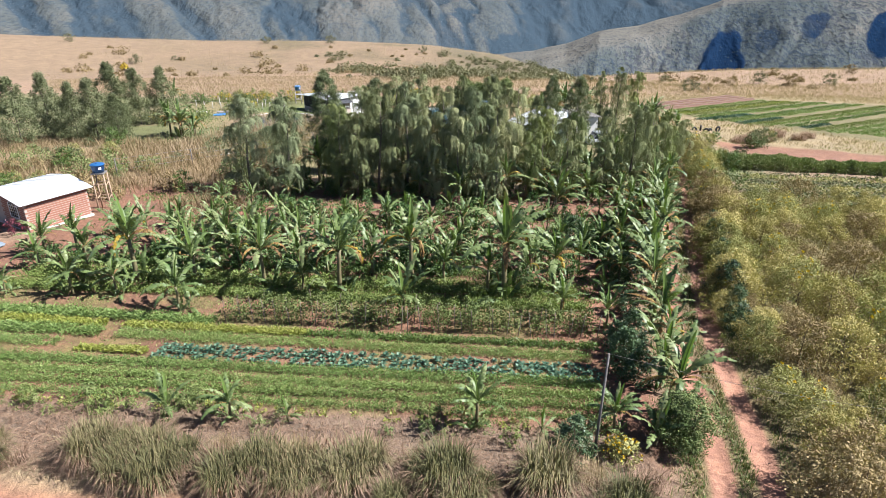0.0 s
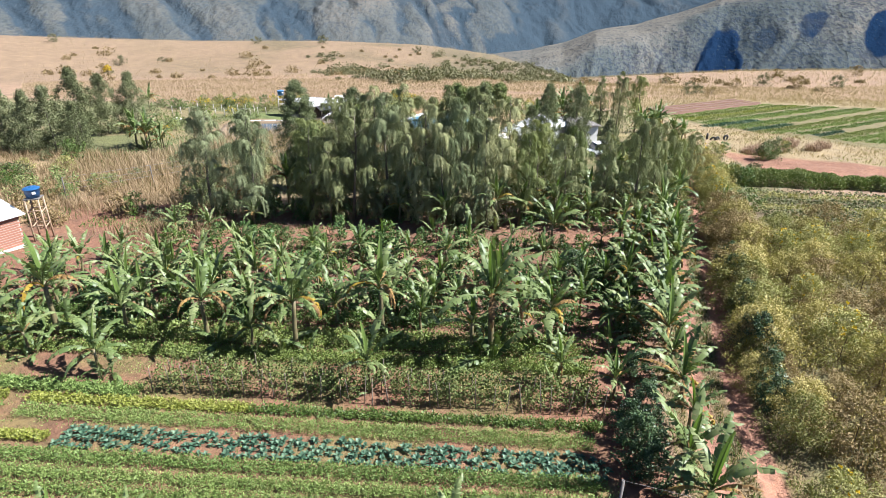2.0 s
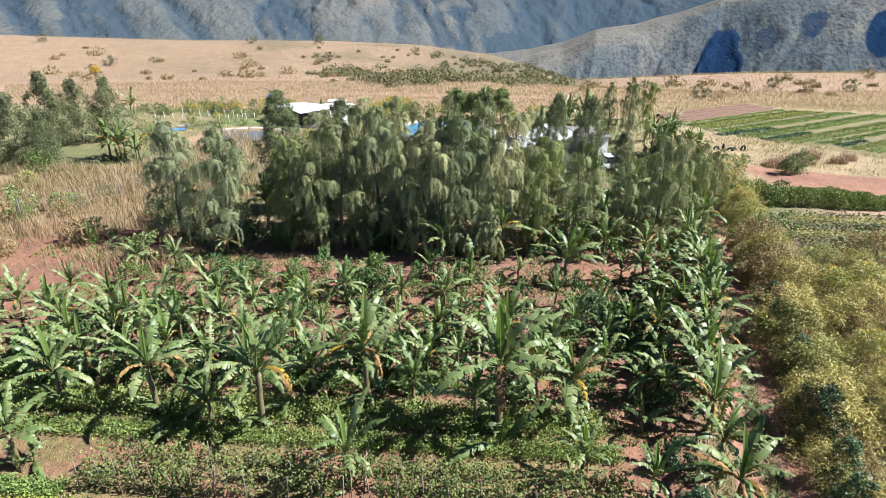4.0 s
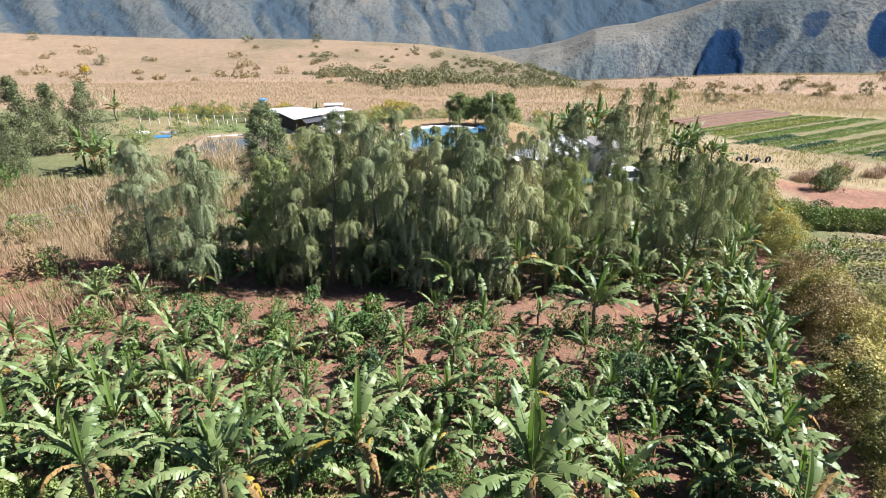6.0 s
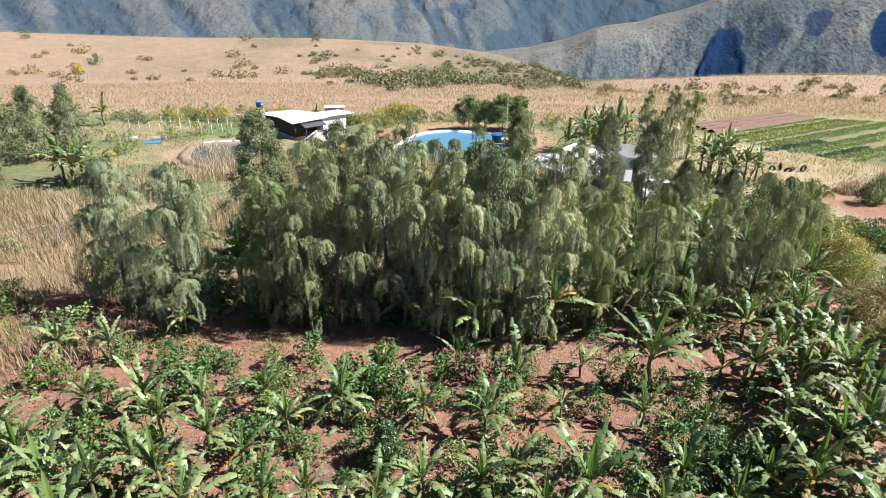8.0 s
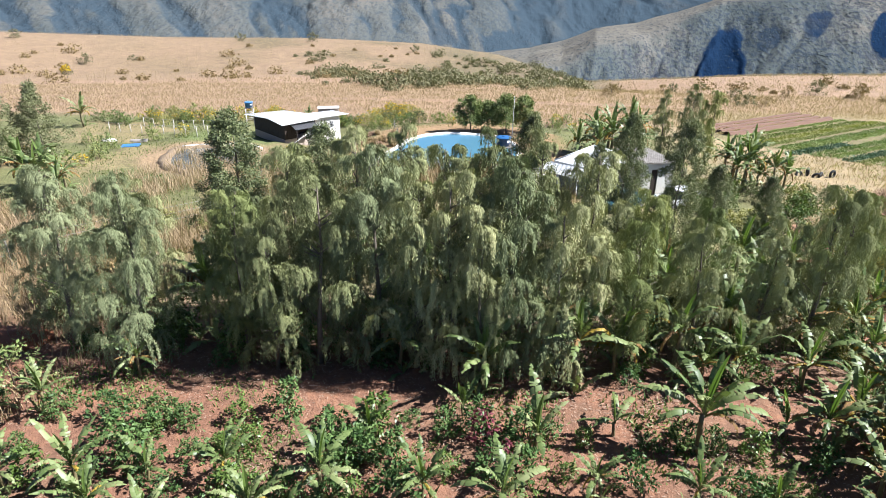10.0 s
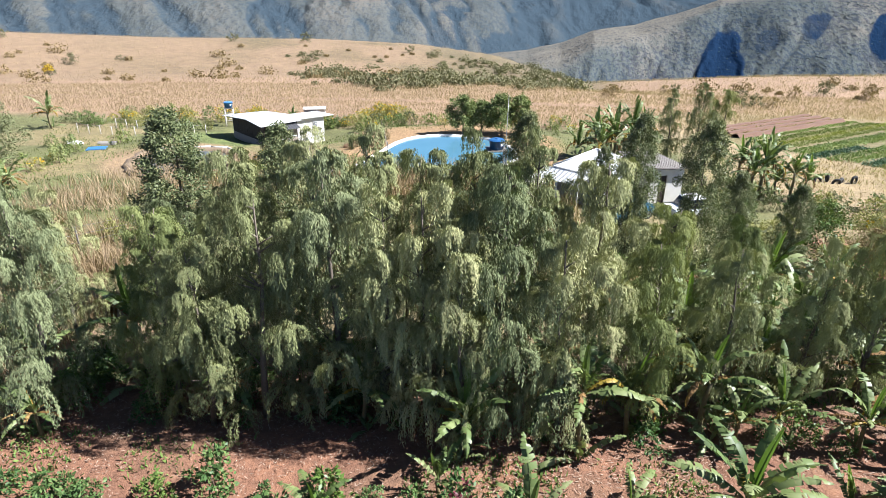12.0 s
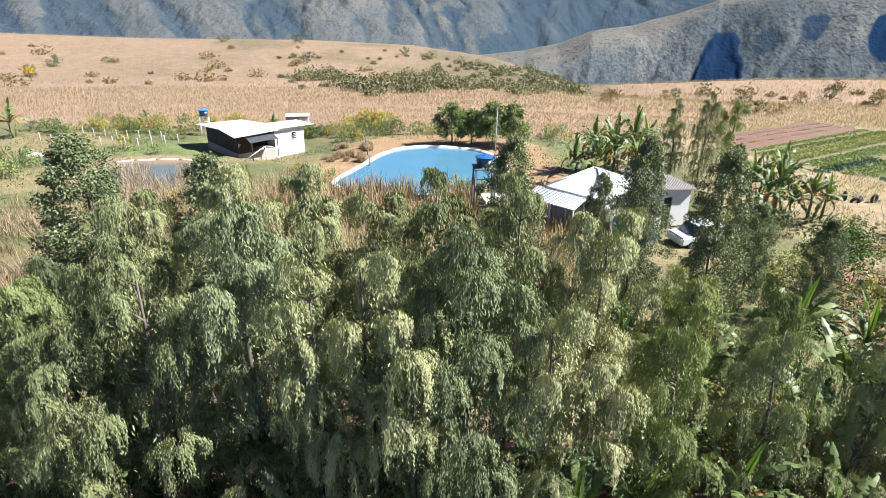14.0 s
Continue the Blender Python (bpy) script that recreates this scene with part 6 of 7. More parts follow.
def water_tank(name, label, x, y, rz, deck, span, tank_r, tank_h, wood, tankmat, legs_r=0.05, z=None, lid_h=0.12):
    t = root(name, label, "water tank")
    t.matrix_basis = wall_frame(x, y, rz, gz(x, y) if z is None else z)
    for sx in (-1, 1):
        for sy in (-1, 1):
            part("leg", rod_bm((sx * span, sy * span, -0.2), (sx * span * 0.92, sy * span * 0.92, deck), legs_r, legs_r * 0.9, 7), wood, t)
    for hh in (deck * 0.36, deck * 0.72):
        for s1 in (-1, 1):
            part("brace", rod_bm((-span, s1 * span * 0.96, hh), (span, s1 * span * 0.96, hh + 0.1), legs_r * 0.65, None, 6), wood, t)
            part("brace", rod_bm((s1 * span * 0.96, -span, hh - 0.06), (s1 * span * 0.96, span, hh + 0.04), legs_r * 0.65, None, 6), wood, t)
    part("deck", box_bm(-span * 1.08, span * 1.08, -span * 1.05, span * 1.05, deck, deck + 0.07, 0.015), M_GREYWOOD, t, "weathered plank deck")
    bm = bmesh.new()
    prof = [(0.0, 0.0), (tank_r * 0.82, 0.0), (tank_r * 0.9, tank_h * 0.4), (tank_r * 0.93, tank_h * 0.42), (tank_r * 0.97, tank_h * 0.92), (tank_r * 1.05, tank_h * 0.95), (tank_r * 1.05, tank_h)]
    rings = [[bm.verts.new((r * math.cos(2 * math.pi * k / 28), r * math.sin(2 * math.pi * k / 28), deck + 0.09 + zz)) for k in range(28)] for r, zz in prof[1:]]
    for lo, hi in zip(rings, rings[1:]):
        for k in range(28):
            bm.faces.new((lo[k], lo[(k + 1) % 28], hi[(k + 1) % 28], hi[k])).smooth = True
    bm.faces.new(rings[0][::-1])
    tank = part("tank", bm, tankmat, t, "blue plastic tank")
    bm = bmesh.new()
    prof = [(tank_r * 1.08, tank_h), (tank_r * 1.08, tank_h + 0.03), (tank_r * 0.8, tank_h + lid_h * 0.8), (tank_r * 0.25, tank_h + lid_h), (tank_r * 0.22, tank_h + lid_h + 0.04)]
    rings = [[bm.verts.new((r * math.cos(2 * math.pi * k / 28), r * math.sin(2 * math.pi * k / 28), deck + 0.09 + zz)) for k in range(28)] for r, zz in prof]
    for lo, hi in zip(rings, rings[1:]):
        for k in range(28):
            bm.faces.new((lo[k], lo[(k + 1) % 28], hi[(k + 1) % 28], hi[k]))
    bm.faces.new(rings[-1])
    bm.faces.new(rings[0][::-1])
    part("lid", bm, tankmat, tank)
    # pale print on the side that faces the beds
    for k, (a0, a1) in enumerate(((-1.2, -0.75),)):
        bm = bmesh.new()
        for i in range(6):
            aa, ab = a0 + (a1 - a0) * i / 6, a0 + (a1 - a0) * (i + 1) / 6
            rr = tank_r * 0.985
            bm.faces.new([bm.verts.new(v) for v in ((rr * math.cos(aa), rr * math.sin(aa), deck + 0.09 + tank_h * 0.5), (rr * math.cos(ab), rr * math.sin(ab), deck + 0.09 + tank_h * 0.5),
                                                    (rr * math.cos(ab), rr * math.sin(ab), deck + 0.09 + tank_h * 0.78), (rr * math.cos(aa), rr * math.sin(aa), deck + 0.09 + tank_h * 0.78))])
        part("print", bm, M_LABEL, tank, "pale printed bar")
    return t


water_tank("water_tank", "blue plastic water tank on a wooden pole tower", -28.7, 41.4, 15, 2.85, 0.42, 0.46, 0.55, M_PALEWOOD, M_TANK, 0.06)
water_tank("water_tank", "blue plastic water tank on a tall timber tower", -1.55, 77.6, 8, 4.1, 0.72, 0.6, 0.66, M_GREYWOOD, M_TANK, 0.07)
water_tank("water_tank", "light blue water tank on a pale tower", -33.8, 105.0, 20, 2.25, 0.5, 0.52, 0.62, M_CONCRETE, M_TANKL, 0.07)

# pool-side block and mast beside the tall tank
blk = root("pump_house", "low white rendered pump house below the tank", "shed")
blk.matrix_basis = wall_frame(0.2, 78.4, 12, gz(0.2, 78.4) - 0.1)
part("wall", box_bm(-1.6, 1.9, -1.0, 1.2, 0, 1.6, 0.02), M_WHITE, blk)
part("roof_slab", box_bm(-1.75, 2.05, -1.15, 1.35, 1.6, 1.7, 0.02), M_CONCRETE, blk)
mast = root("antenna_mast", "thin grey antenna mast beside the tank", "mast")
mast.matrix_basis = wall_frame(-0.9, 78.4, 0, gz(-0.9, 78.4))
part("pole", rod_bm((0, 0, -0.2), (0.1, 0, 8.2), 0.035, 0.02, 8), M_STEEL, mast)

# white house with a hipped roof
hs = root("white_house", "white house with a pale hipped sheet roof", "house")
hs.matrix_basis = wall_frame(5.95, 72.7, 52, -4.05)
E_, W_, D_ = 2.6, 5.0, 4.3   # local x to the back right, y to the back left
part("wall", box_bm(0.3, W_ - 0.3, 0.3, 0.45, 0, E_), M_GREYWALL, hs)
part("wall", box_bm(0.3, 0.45, 0.45, D_ - 0.3, 0, E_), M_GREYWALL, hs)
part("wall", box_bm(W_ - 0.45, W_ - 0.3, 0.45, D_ - 0.3, 0, E_), M_WHITE, hs)
part("wall", box_bm(0.45, W_ - 0.45, D_ - 0.45, D_ - 0.3, 0, E_), M_WHITE, hs)
bm = bmesh.new()
e = [bm.verts.new(v) for v in ((0, 0, E_), (W_, 0, E_), (W_, D_, E_), (0, D_, E_))]
t0, t1 = bm.verts.new((W_ / 2, 2.0, E_ + 1.1)), bm.verts.new((W_ / 2, D_ - 2.0, E_ + 1.1))
for f in ((e[0], e[1], t0), (e[1], e[2], t1, t0), (e[2], e[3], t1), (e[3], e[0], t0, t1), (e[3], e[2], e[1], e[0])):
    bm.faces.new(f)
rf = part("roof", bm, M_ROOFW, hs)
for a, b in (((0, 0, E_ + 0.02), (W_ / 2, 2.0, E_ + 1.12)), ((W_, 0, E_ + 0.02), (W_ / 2, 2.0, E_ + 1.12)), ((0, D_, E_ + 0.02), (W_ / 2, D_ - 2.0, E_ + 1.12)), ((W_ / 2, 2.0, E_ + 1.12), (W_ / 2, D_ - 2.0, E_ + 1.12))):
    part("ridge_cap", rod_bm(a, b, 0.07, 0.07, 6), M_ROOFW, rf)
part("fascia", join_bm([box_bm(0, W_, -0.03, 0.0, E_ - 0.14, E_ + 0.02), box_bm(-0.03, 0.0, 0, D_, E_ - 0.14, E_ + 0.02)]), M_FRAME, hs)
window_part(hs, 1.6, 2.6, 0.3, 1.0, 1.9, 0)
roof_sheet(((-1.5, 1.2, E_ - 0.55), (0.0, 1.2, E_ - 0.16), (0.0, D_ + 0.6, E_ - 0.16), (-1.5, D_ + 0.6, E_ - 0.55)), 0.04, M_ROOFW, hs, "porch_roof", "lower white sheet roof over the porch", 10)
for k in range(3):
    part("porch_post", rod_bm((-1.4, 1.3 + k * 1.7, 0), (-1.4, 1.3 + k * 1.7, E_ - 0.52), 0.05, 0.05, 7), M_FRAME, hs)
for k in range(4):
    part("porch_post", rod_bm((0.08, 0.1 + k * 1.3, 0), (0.08, 0.1 + k * 1.3, E_), 0.06, 0.06, 7), M_FRAME, hs)

# side wing with the grey roof
wg = root("house_wing", "white house wing with a grey fibre-cement roof", "house")
wg.matrix_basis = wall_frame(9.45, 74.5, 20, -3.85)
part("wall", box_bm(0, 0.75, 0, 0.15, 0, 2.6), M_WHITE, wg)
part("wall", box_bm(1.35, 2.7, 0, 0.15, 0, 2.45), M_WHITE, wg)
part("wall", box_bm(0.75, 1.35, 0, 0.15, 2.05, 2.5), M_WHITE, wg)
part("wall", box_bm(2.55, 2.7, 0.15, 4, 0, 2.4), M_WHITE, wg)
part("wall", box_bm(0, 0.15, 0.15, 4, 0, 2.6), M_WHITE, wg)
part("back_wall", box_bm(0.15, 2.55, 3.85, 4, 0, 2.4), M_WHITE, wg)
part("door", box_bm(0.77, 1.33, 0.05, 0.1, 0, 2.05), M_DARKWOOD, wg, "dark wooden door")
roof_sheet(((-0.2, -0.3, 2.72), (3.0, -0.3, 2.5), (3.0, 4.3, 2.5), (-0.2, 4.3, 2.72)), 0.06, M_ROOFG, wg, "roof", "", 16)

# farm building behind the pond: its near corner at the origin, x towards the white block, y along the dark boarded face
lb = root("farm_building", "farm building with a white roof, dark boarded porch and white block", "building")
lb.matrix_basis = wall_frame(-25.75, 94.2, 47, -5.6)
for i in range(25):
    part("board", box_bm(-0.03 - 0.012 * (i % 2), 0.02, 0.02 + i * 0.285, 0.27 + i * 0.285, 0.12, 1.85), M_DARKWOOD, lb)
for i in range(5):
    part("board", box_bm(0.05 + i * 0.27, 0.3 + i * 0.27, -0.03 - 0.012 * (i % 2), 0.02, 0.12, 1.9), M_DARKWOOD, lb)
part("porch_floor", box_bm(-0.05, 4.0, -0.05, 7.1, -1.2, 0.1), M_MORTAR, lb)
part("inner_wall", box_bm(1.5, 4.0, 1.6, 1.7, 0.1, 1.95), M_DARKWOOD, lb)
part("wall", box_bm(4.0, 7.4, 0.0, 0.15, -1.3, 2.0), M_WHITE, lb)
part("wall", box_bm(7.25, 7.4, 0.15, 2.9, -1.3, 1.9), M_WHITE, lb)
part("wall", box_bm(4.15, 7.25, 2.75, 2.9, -1.3, 1.8), M_WHITE, lb)
part("wall", box_bm(0.02, 4.0, 7.12, 7.27, -1.3, 1.6), M_WHITE, lb)
part("wall", box_bm(4.0, 4.15, 0.15, 7.27, -1.3, 1.7), M_WHITE, lb)
window_part(lb, 6.0, 6.5, 0.0, 0.7, 1.4, 0)
for xx in (0.03, 1.5, 2.8, 3.95):
    part("porch_post", rod_bm((xx, 0.02, -0.3), (xx, 0.02, 1.95), 0.06, 0.055, 7), M_DARKWOOD, lb)
roof_sheet(((0.7, -1.35, 1.35), (3.7, -1.35, 1.35), (3.7, 0.1, 1.8), (0.7, 0.1, 1.8)), 0.04, M_ROOFD, lb, "lean_to_roof", "dark sheet lean-to roof", 9)
for xx in (0.8, 3.6):
    part("lean_to_post", rod_bm((xx, -1.3, -0.5), (xx, -1.3, 1.36), 0.05, 0.05, 6), M_DARKWOOD, lb)
roof_sheet(((-0.55, -0.55, 1.9), (4.3, -0.55, 1.96), (4.3, 2.7, 2.1), (-0.55, 2.7, 2.15)), 0.05, M_ROOFW, lb, "roof", "", 15)
roof_sheet(((-0.55, 8.7, 1.62), (4.3, 7.6, 1.62), (4.3, 2.7, 2.1), (-0.55, 2.7, 2.15)), 0.05, M_ROOFW, lb, "roof", "", 15)
roof_sheet(((4.32, -0.4, 2.05), (8.5, -0.4, 1.95), (8.5, 3.2, 1.78), (4.32, 3.2, 1.9)), 0.05, M_ROOFW, lb, "roof", "", 10)
rail = part("handrail", rod_bm((-0.5, -2.0, -0.05), (1.9, -1.9, 1.0), 0.035, 0.035, 6), M_FRAME, lb, "pale metal handrail of the steps")
part("post", rod_bm((1.9, -1.9, -0.6), (1.9, -1.9, 1.0), 0.035, 0.035, 6), M_FRAME, rail)
part("rail", rod_bm((1.9, -1.9, 1.0), (3.4, -1.8, 0.55), 0.035, 0.035, 6), M_FRAME, rail)
an = root("white_annex", "small white cubic outbuilding behind the farm building", "shed")
an.matrix_basis = wall_frame(-27.4, 114.6, 14, -8.35)
part("wall", box_bm(0, 1.7, 0, 1.6, 0, 2.1, 0.02), M_GREYWALL, an)
part("wall", box_bm(1.7, 2.9, 0.1, 1.6, 0, 2.0, 0.02), M_WHITE, an)
part("roof_slab", box_bm(-0.1, 3.0, -0.1, 1.75, 2.1, 2.18, 0.02), M_CONCRETE, an)
for i in range(4):
    part("yard_post", rod_bm((3.3 + i * 1.2, 0.2, 0), (3.3 + i * 1.2, 0.2, 1.4), 0.05, 0.04, 6), M_GREYWOOD, an)


# ---- water ----
def outline(pts, n=72):
    """A closed smooth outline through the corner points."""
    p = np.array(pts, float)
    k = len(p)
    out = []
    for i in range(k):
        a, b, c, d = p[i - 1], p[i], p[(i + 1) % k], p[(i + 2) % k]
        for u in np.linspace(0, 1, n // k, endpoint=False):
            out.append(0.5 * ((2 * b) + (c - a) * u + (2 * a - 5 * b + 4 * c - d) * u * u + (3 * b - a - 3 * c + d) * u ** 3))
    return np.array(out)


def basin(name, label, category, pts, level, rim, material, rim_mat):
    o = outline(pts)
    t = root(name, label, category)
    t.matrix_basis = Matrix.Translation((0, 0, level))
    bm = bmesh.new()
    bm.faces.new([bm.verts.new((x, y, 0)) for x, y in o])
    part("water", bm, material, t, "still water surface")
    c = o.mean(0)
    bm = bmesh.new()
    rows_ = []
    for i, (x, y) in enumerate(o):
        d = np.array([x, y]) - c
        d = d / np.linalg.norm(d)
        w = rim * (1 + 0.25 * math.sin(i * 1.7) * math.sin(i * 0.6))
        rows_.append([bm.verts.new((x + d[0] * s, y + d[1] * s, z)) for s, z in ((-0.12, -0.15), (0.0, 0.1), (w * 0.5, 0.2), (w, 0.16), (w + 0.25, -0.4))])
    for i in range(len(rows_)):
        a, b = rows_[i], rows_[(i + 1) % len(rows_)]
        for j in range(4):
            bm.faces.new((a[j], b[j], b[j + 1], a[j + 1])).smooth = True
    part("rim", bm, rim_mat, t, "pale raised rim")
    return t


basin("pool", "blue lined irrigation pool with a white rim", "pool", [(-13.8, 84.6), (-12.7, 89.4), (-10.9, 94.8), (-8.3, 97.0), (-5.4, 97.2), (-2.0, 96.0), (0.2, 92), (-0.5, 87), (-4, 83.5), (-9.5, 82.2)], -5.0, 0.35, M_POOL, M_WHITE)
basin("pond", "murky shallow pond with a pale cement bank", "pond", [(-34.3, 86.9), (-31.3, 88.0), (-28.0, 88.1), (-26.0, 85.4), (-26.6, 81.2), (-29.6, 79.8), (-33.2, 82.2)], -4.9, 1.0, M_POND, M_MUD)
bank = root("pond_bank", "pale cement bank along the far side of the pond", "bank")
BP = [(-34.6, 87.6), (-33.2, 88.4), (-31.4, 88.9), (-29.4, 89.2), (-27.6, 89.0), (-26.2, 87.8)]
for (x0, y0), (x1, y1) in zip(BP, BP[1:]):
    part("slab", rod_bm((x0, y0, -4.78), (x1, y1, -4.76), 0.16, 0.17, 7, 0.03, 3), M_CONCRETE, bank)
tarp = part("blue_tarpaulin", box_bm(-0.9, 0.9, -0.6, 0.6, 0, 0.12, 0.04), M_TARP, None, at=wall_frame(-40.4, 88.0, 20, gz(-40.4, 88)))
tagged(tarp, "flat blue tarpaulin lying on the grass", "tarpaulin")
bm = bmesh.new()
bmesh.ops.create_icosphere(bm, subdivisions=3, radius=1)
for v in bm.verts:
    v.co = Vector((v.co.x * 0.75, v.co.y * 0.4, max(v.co.z, -0.15) * 0.3)) * (1 + 0.5 * noise.fractal(v.co * 2.6, 1.0, 2.0, 3))
wt = part("white_tarpaulin", bm, M_WHITE, None, at=wall_frame(-44.0, 90.2, 10, gz(-44, 90.2)))
tagged(wt, "crumpled white sheet over a heap on the grass", "sheet")
bt = root("rowing_boat", "small grey boat resting upturned by the pond", "boat")
bt.matrix_basis = wall_frame(-41.1, 91.0, 15, gz(-41.1, 91.0)) @ Matrix.Diagonal((0.75, 0.75, 0.75, 1))
bm = bmesh.new()
rows_ = []
for i in range(9):
    u = i / 8
    w = 0.55 * math.sin(math.pi * min(0.93, 0.12 + u * 0.8)) ** 0.6
    rows_.append([bm.verts.new((-1.2 + 2.4 * u, w * math.cos(a), 0.42 * math.sin(a) + 0.05)) for a in np.linspace(0, math.pi, 9)])
for a, b in zip(rows_, rows_[1:]):
    for j in range(8):
        bm.faces.new((a[j], b[j], b[j + 1], a[j + 1])).smooth = True
part("hull", bm, M_ROOFG, bt)


# ---- cars by the house ----
def car(x, y, rz, paint, label):
    t = root("parked_car", label, "car")
    t.matrix_basis = wall_frame(x, y, rz, gz(x, y))
    body = join_bm([box_bm(-2.0, 2.0, -0.82, 0.82, 0.3, 0.85, 0.1)])
    part("body", body, paint, t)
    bm = bmesh.new()
    lo = [bm.verts.new(v) for v in ((-1.2, -0.74, 0.84), (1.1, -0.74, 0.84), (1.1, 0.74, 0.84), (-1.2, 0.74, 0.84))]
    hi = [bm.verts.new(v) for v in ((-0.85, -0.62, 1.42), (0.45, -0.62, 1.42), (0.45, 0.62, 1.42), (-0.85, 0.62, 1.42))]
    for i in range(4):
        bm.faces.new((lo[i], lo[(i + 1) % 4], hi[(i + 1) % 4], hi[i]))
    part("cabin_glass", bm, M_GLASSD, t, "dark window glass")
    part("roof", box_bm(-0.87, 0.47, -0.64, 0.64, 1.41, 1.46, 0.02), paint, t)
    for wx in (-1.25, 1.25):
        for wy in (-0.78, 0.78):
            w = part("wheel", rod_bm((wx, wy - 0.1, 0.3), (wx, wy + 0.1, 0.3), 0.3, 0.3, 16), M_RUBBER, t)
            part("rim", rod_bm((wx, wy - 0.11, 0.3), (wx, wy + 0.11, 0.3), 0.18, 0.18, 12), M_STEEL, w)


car(12.0, 72.2, 20, M_CARW, "white car parked by the white house")
car(7.2, 71.0, 35, M_CARB, "light blue car parked by the white house")

# ---- tyres, pole, wires, fences ----
bm = bmesh.new()
for i in range(18):
    a = 2 * math.pi * i / 18
    for j in range(8):
        b = 2 * math.pi * j / 8
        r = 0.3 + 0.12 * math.cos(b)
        bm.verts.new((r * math.cos(a), 0.11 * math.sin(b), 0.42 + r * math.sin(a)))
bm.verts.ensure_lookup_table()
for i in range(18):
    for j in range(8):
        bm.faces.new([bm.verts[k] for k in (i * 8 + j, ((i + 1) % 18) * 8 + j, ((i + 1) % 18) * 8 + (j + 1) % 8, i * 8 + (j + 1) % 8)]).smooth = True
TYRE = bpy.data.meshes.new("tyre")
bm.to_mesh(TYRE)
bm.free()
TYRE.materials.append(M_RUBBER)
for k in range(5):
    ob = new("tyre", TYRE)
    x, y = 26.0 + (0, 0.75, 1.3, 2.2, 2.9)[k], 83.9 + (0, 0.3, -0.1, 0.25, 0.1)[k]
    ob.matrix_basis = wall_frame(x, y, (20, 75, 5, 50, 30)[k], gz(x, y) - (0.34, 0.06, 0.3, 0.36, 0.1)[k]) @ Euler((0.35 * (k % 3 - 1), 0, 0)).to_matrix().to_4x4()
    tagged(ob, "old black tyre half sunk in the dry ground", "tyre", "row of old tyres")

pole = root("wire_pole", "slim dark wooden pole that carries a wire over the track", "pole")
pole.matrix_basis = wall_frame(3.95, 17.9, 0, gz(3.95, 17.9))
part("post", rod_bm((0, 0, -0.3), (0.06, 0.02, 4.2), 0.055, 0.04, 8), M_GREYWOOD, pole)
pts = [Vector((3.99, 17.92, 2.9)).lerp(Vector((16.0, 18.0, 1.0)), u / 14) - Vector((0, 0, 0.3 * math.sin(math.pi * u / 14))) for u in range(15)]
pts = [p - pole.matrix_basis.translation for p in pts]
part("wire", join_bm([rod_bm(a, b, 0.006, 0.006, 4) for a, b in zip(pts, pts[1:])]), M_GREYWOOD, pole, "thin sagging wire")


def fence(label, pts, h, step, wires, r=0.05, wood=None):
    t = root("fence", label, "fence")
    posts = []
    for (x0, y0), (x1, y1) in zip(pts, pts[1:]):
        n = max(1, int(math.hypot(x1 - x0, y1 - y0) / step))
        posts += [(x0 + (x1 - x0) * i / n, y0 + (y1 - y0) * i / n) for i in range(n)]
    posts.append(pts[-1])
    tops = []
    for k, (x, y) in enumerate(posts):
        z = gz(x, y)
        top = (x + 0.05 * math.sin(k * 3.1), y + 0.05 * math.cos(k * 2.3), z + h * (0.93 + 0.1 * math.sin(k * 5.7)))
        part("post", rod_bm((x, y, z - 0.2), top, r, r * 0.85, 6), wood or M_GREYWOOD, t)
        tops.append(Vector(top))
    for w in range(wires):
        f = 1 - 0.28 * w
        for a, b in zip(tops, tops[1:]):
            za, zb = gz(a.x, a.y), gz(b.x, b.y)
            part("wire", rod_bm((a.x, a.y, za + (a.z - za) * f - 0.04), (b.x, b.y, zb + (b.z - zb) * f - 0.04), 0.009, 0.009, 4), M_STEEL, t)


fence("wooden post and wire fence beside the trees", [(-33, 50), (-24.3, 60.5), (-20, 66)], 1.9, 6.0, 3)
fence("wire fence round the pool yard", [(-22, 76), (-12.5, 78.5), (-11, 86), (-14, 99)], 1.5, 4.0, 3)
fence("pale picket fence round the kitchen garden", [(-48, 96.8), (-36.5, 95.2), (-34.5, 99.5)], 1.2, 1.3, 1, 0.05, M_CONCRETE)
fence("pale picket fence round the kitchen garden", [(-46, 101), (-36.5, 100)], 1.2, 1.3, 1, 0.05, M_CONCRETE)

ht = part("grey_tarpaulin", box_bm(-0.8, 0.8, -0.5, 0.5, 0, 0.28, 0.12), M_TARPG, None, at=wall_frame(-31.7, 33.7, -20, gz(-31.7, 33.7)))
tagged(ht, "crumpled blue-grey tarpaulin on the bare yard", "tarpaulin")
for k in range(7):
    ob = new("loose_brick", BRK)
    ob.matrix_basis = wall_frame(-33.6 + 0.36 * (k % 3), 35.3 + 0.2 * (k // 3), 12 * k, gz(-33.4, 35.3) + 0.12 * (k % 2))
    tagged(ob, "loose clay brick lying beside the hut", "brick", "loose bricks by the hut")

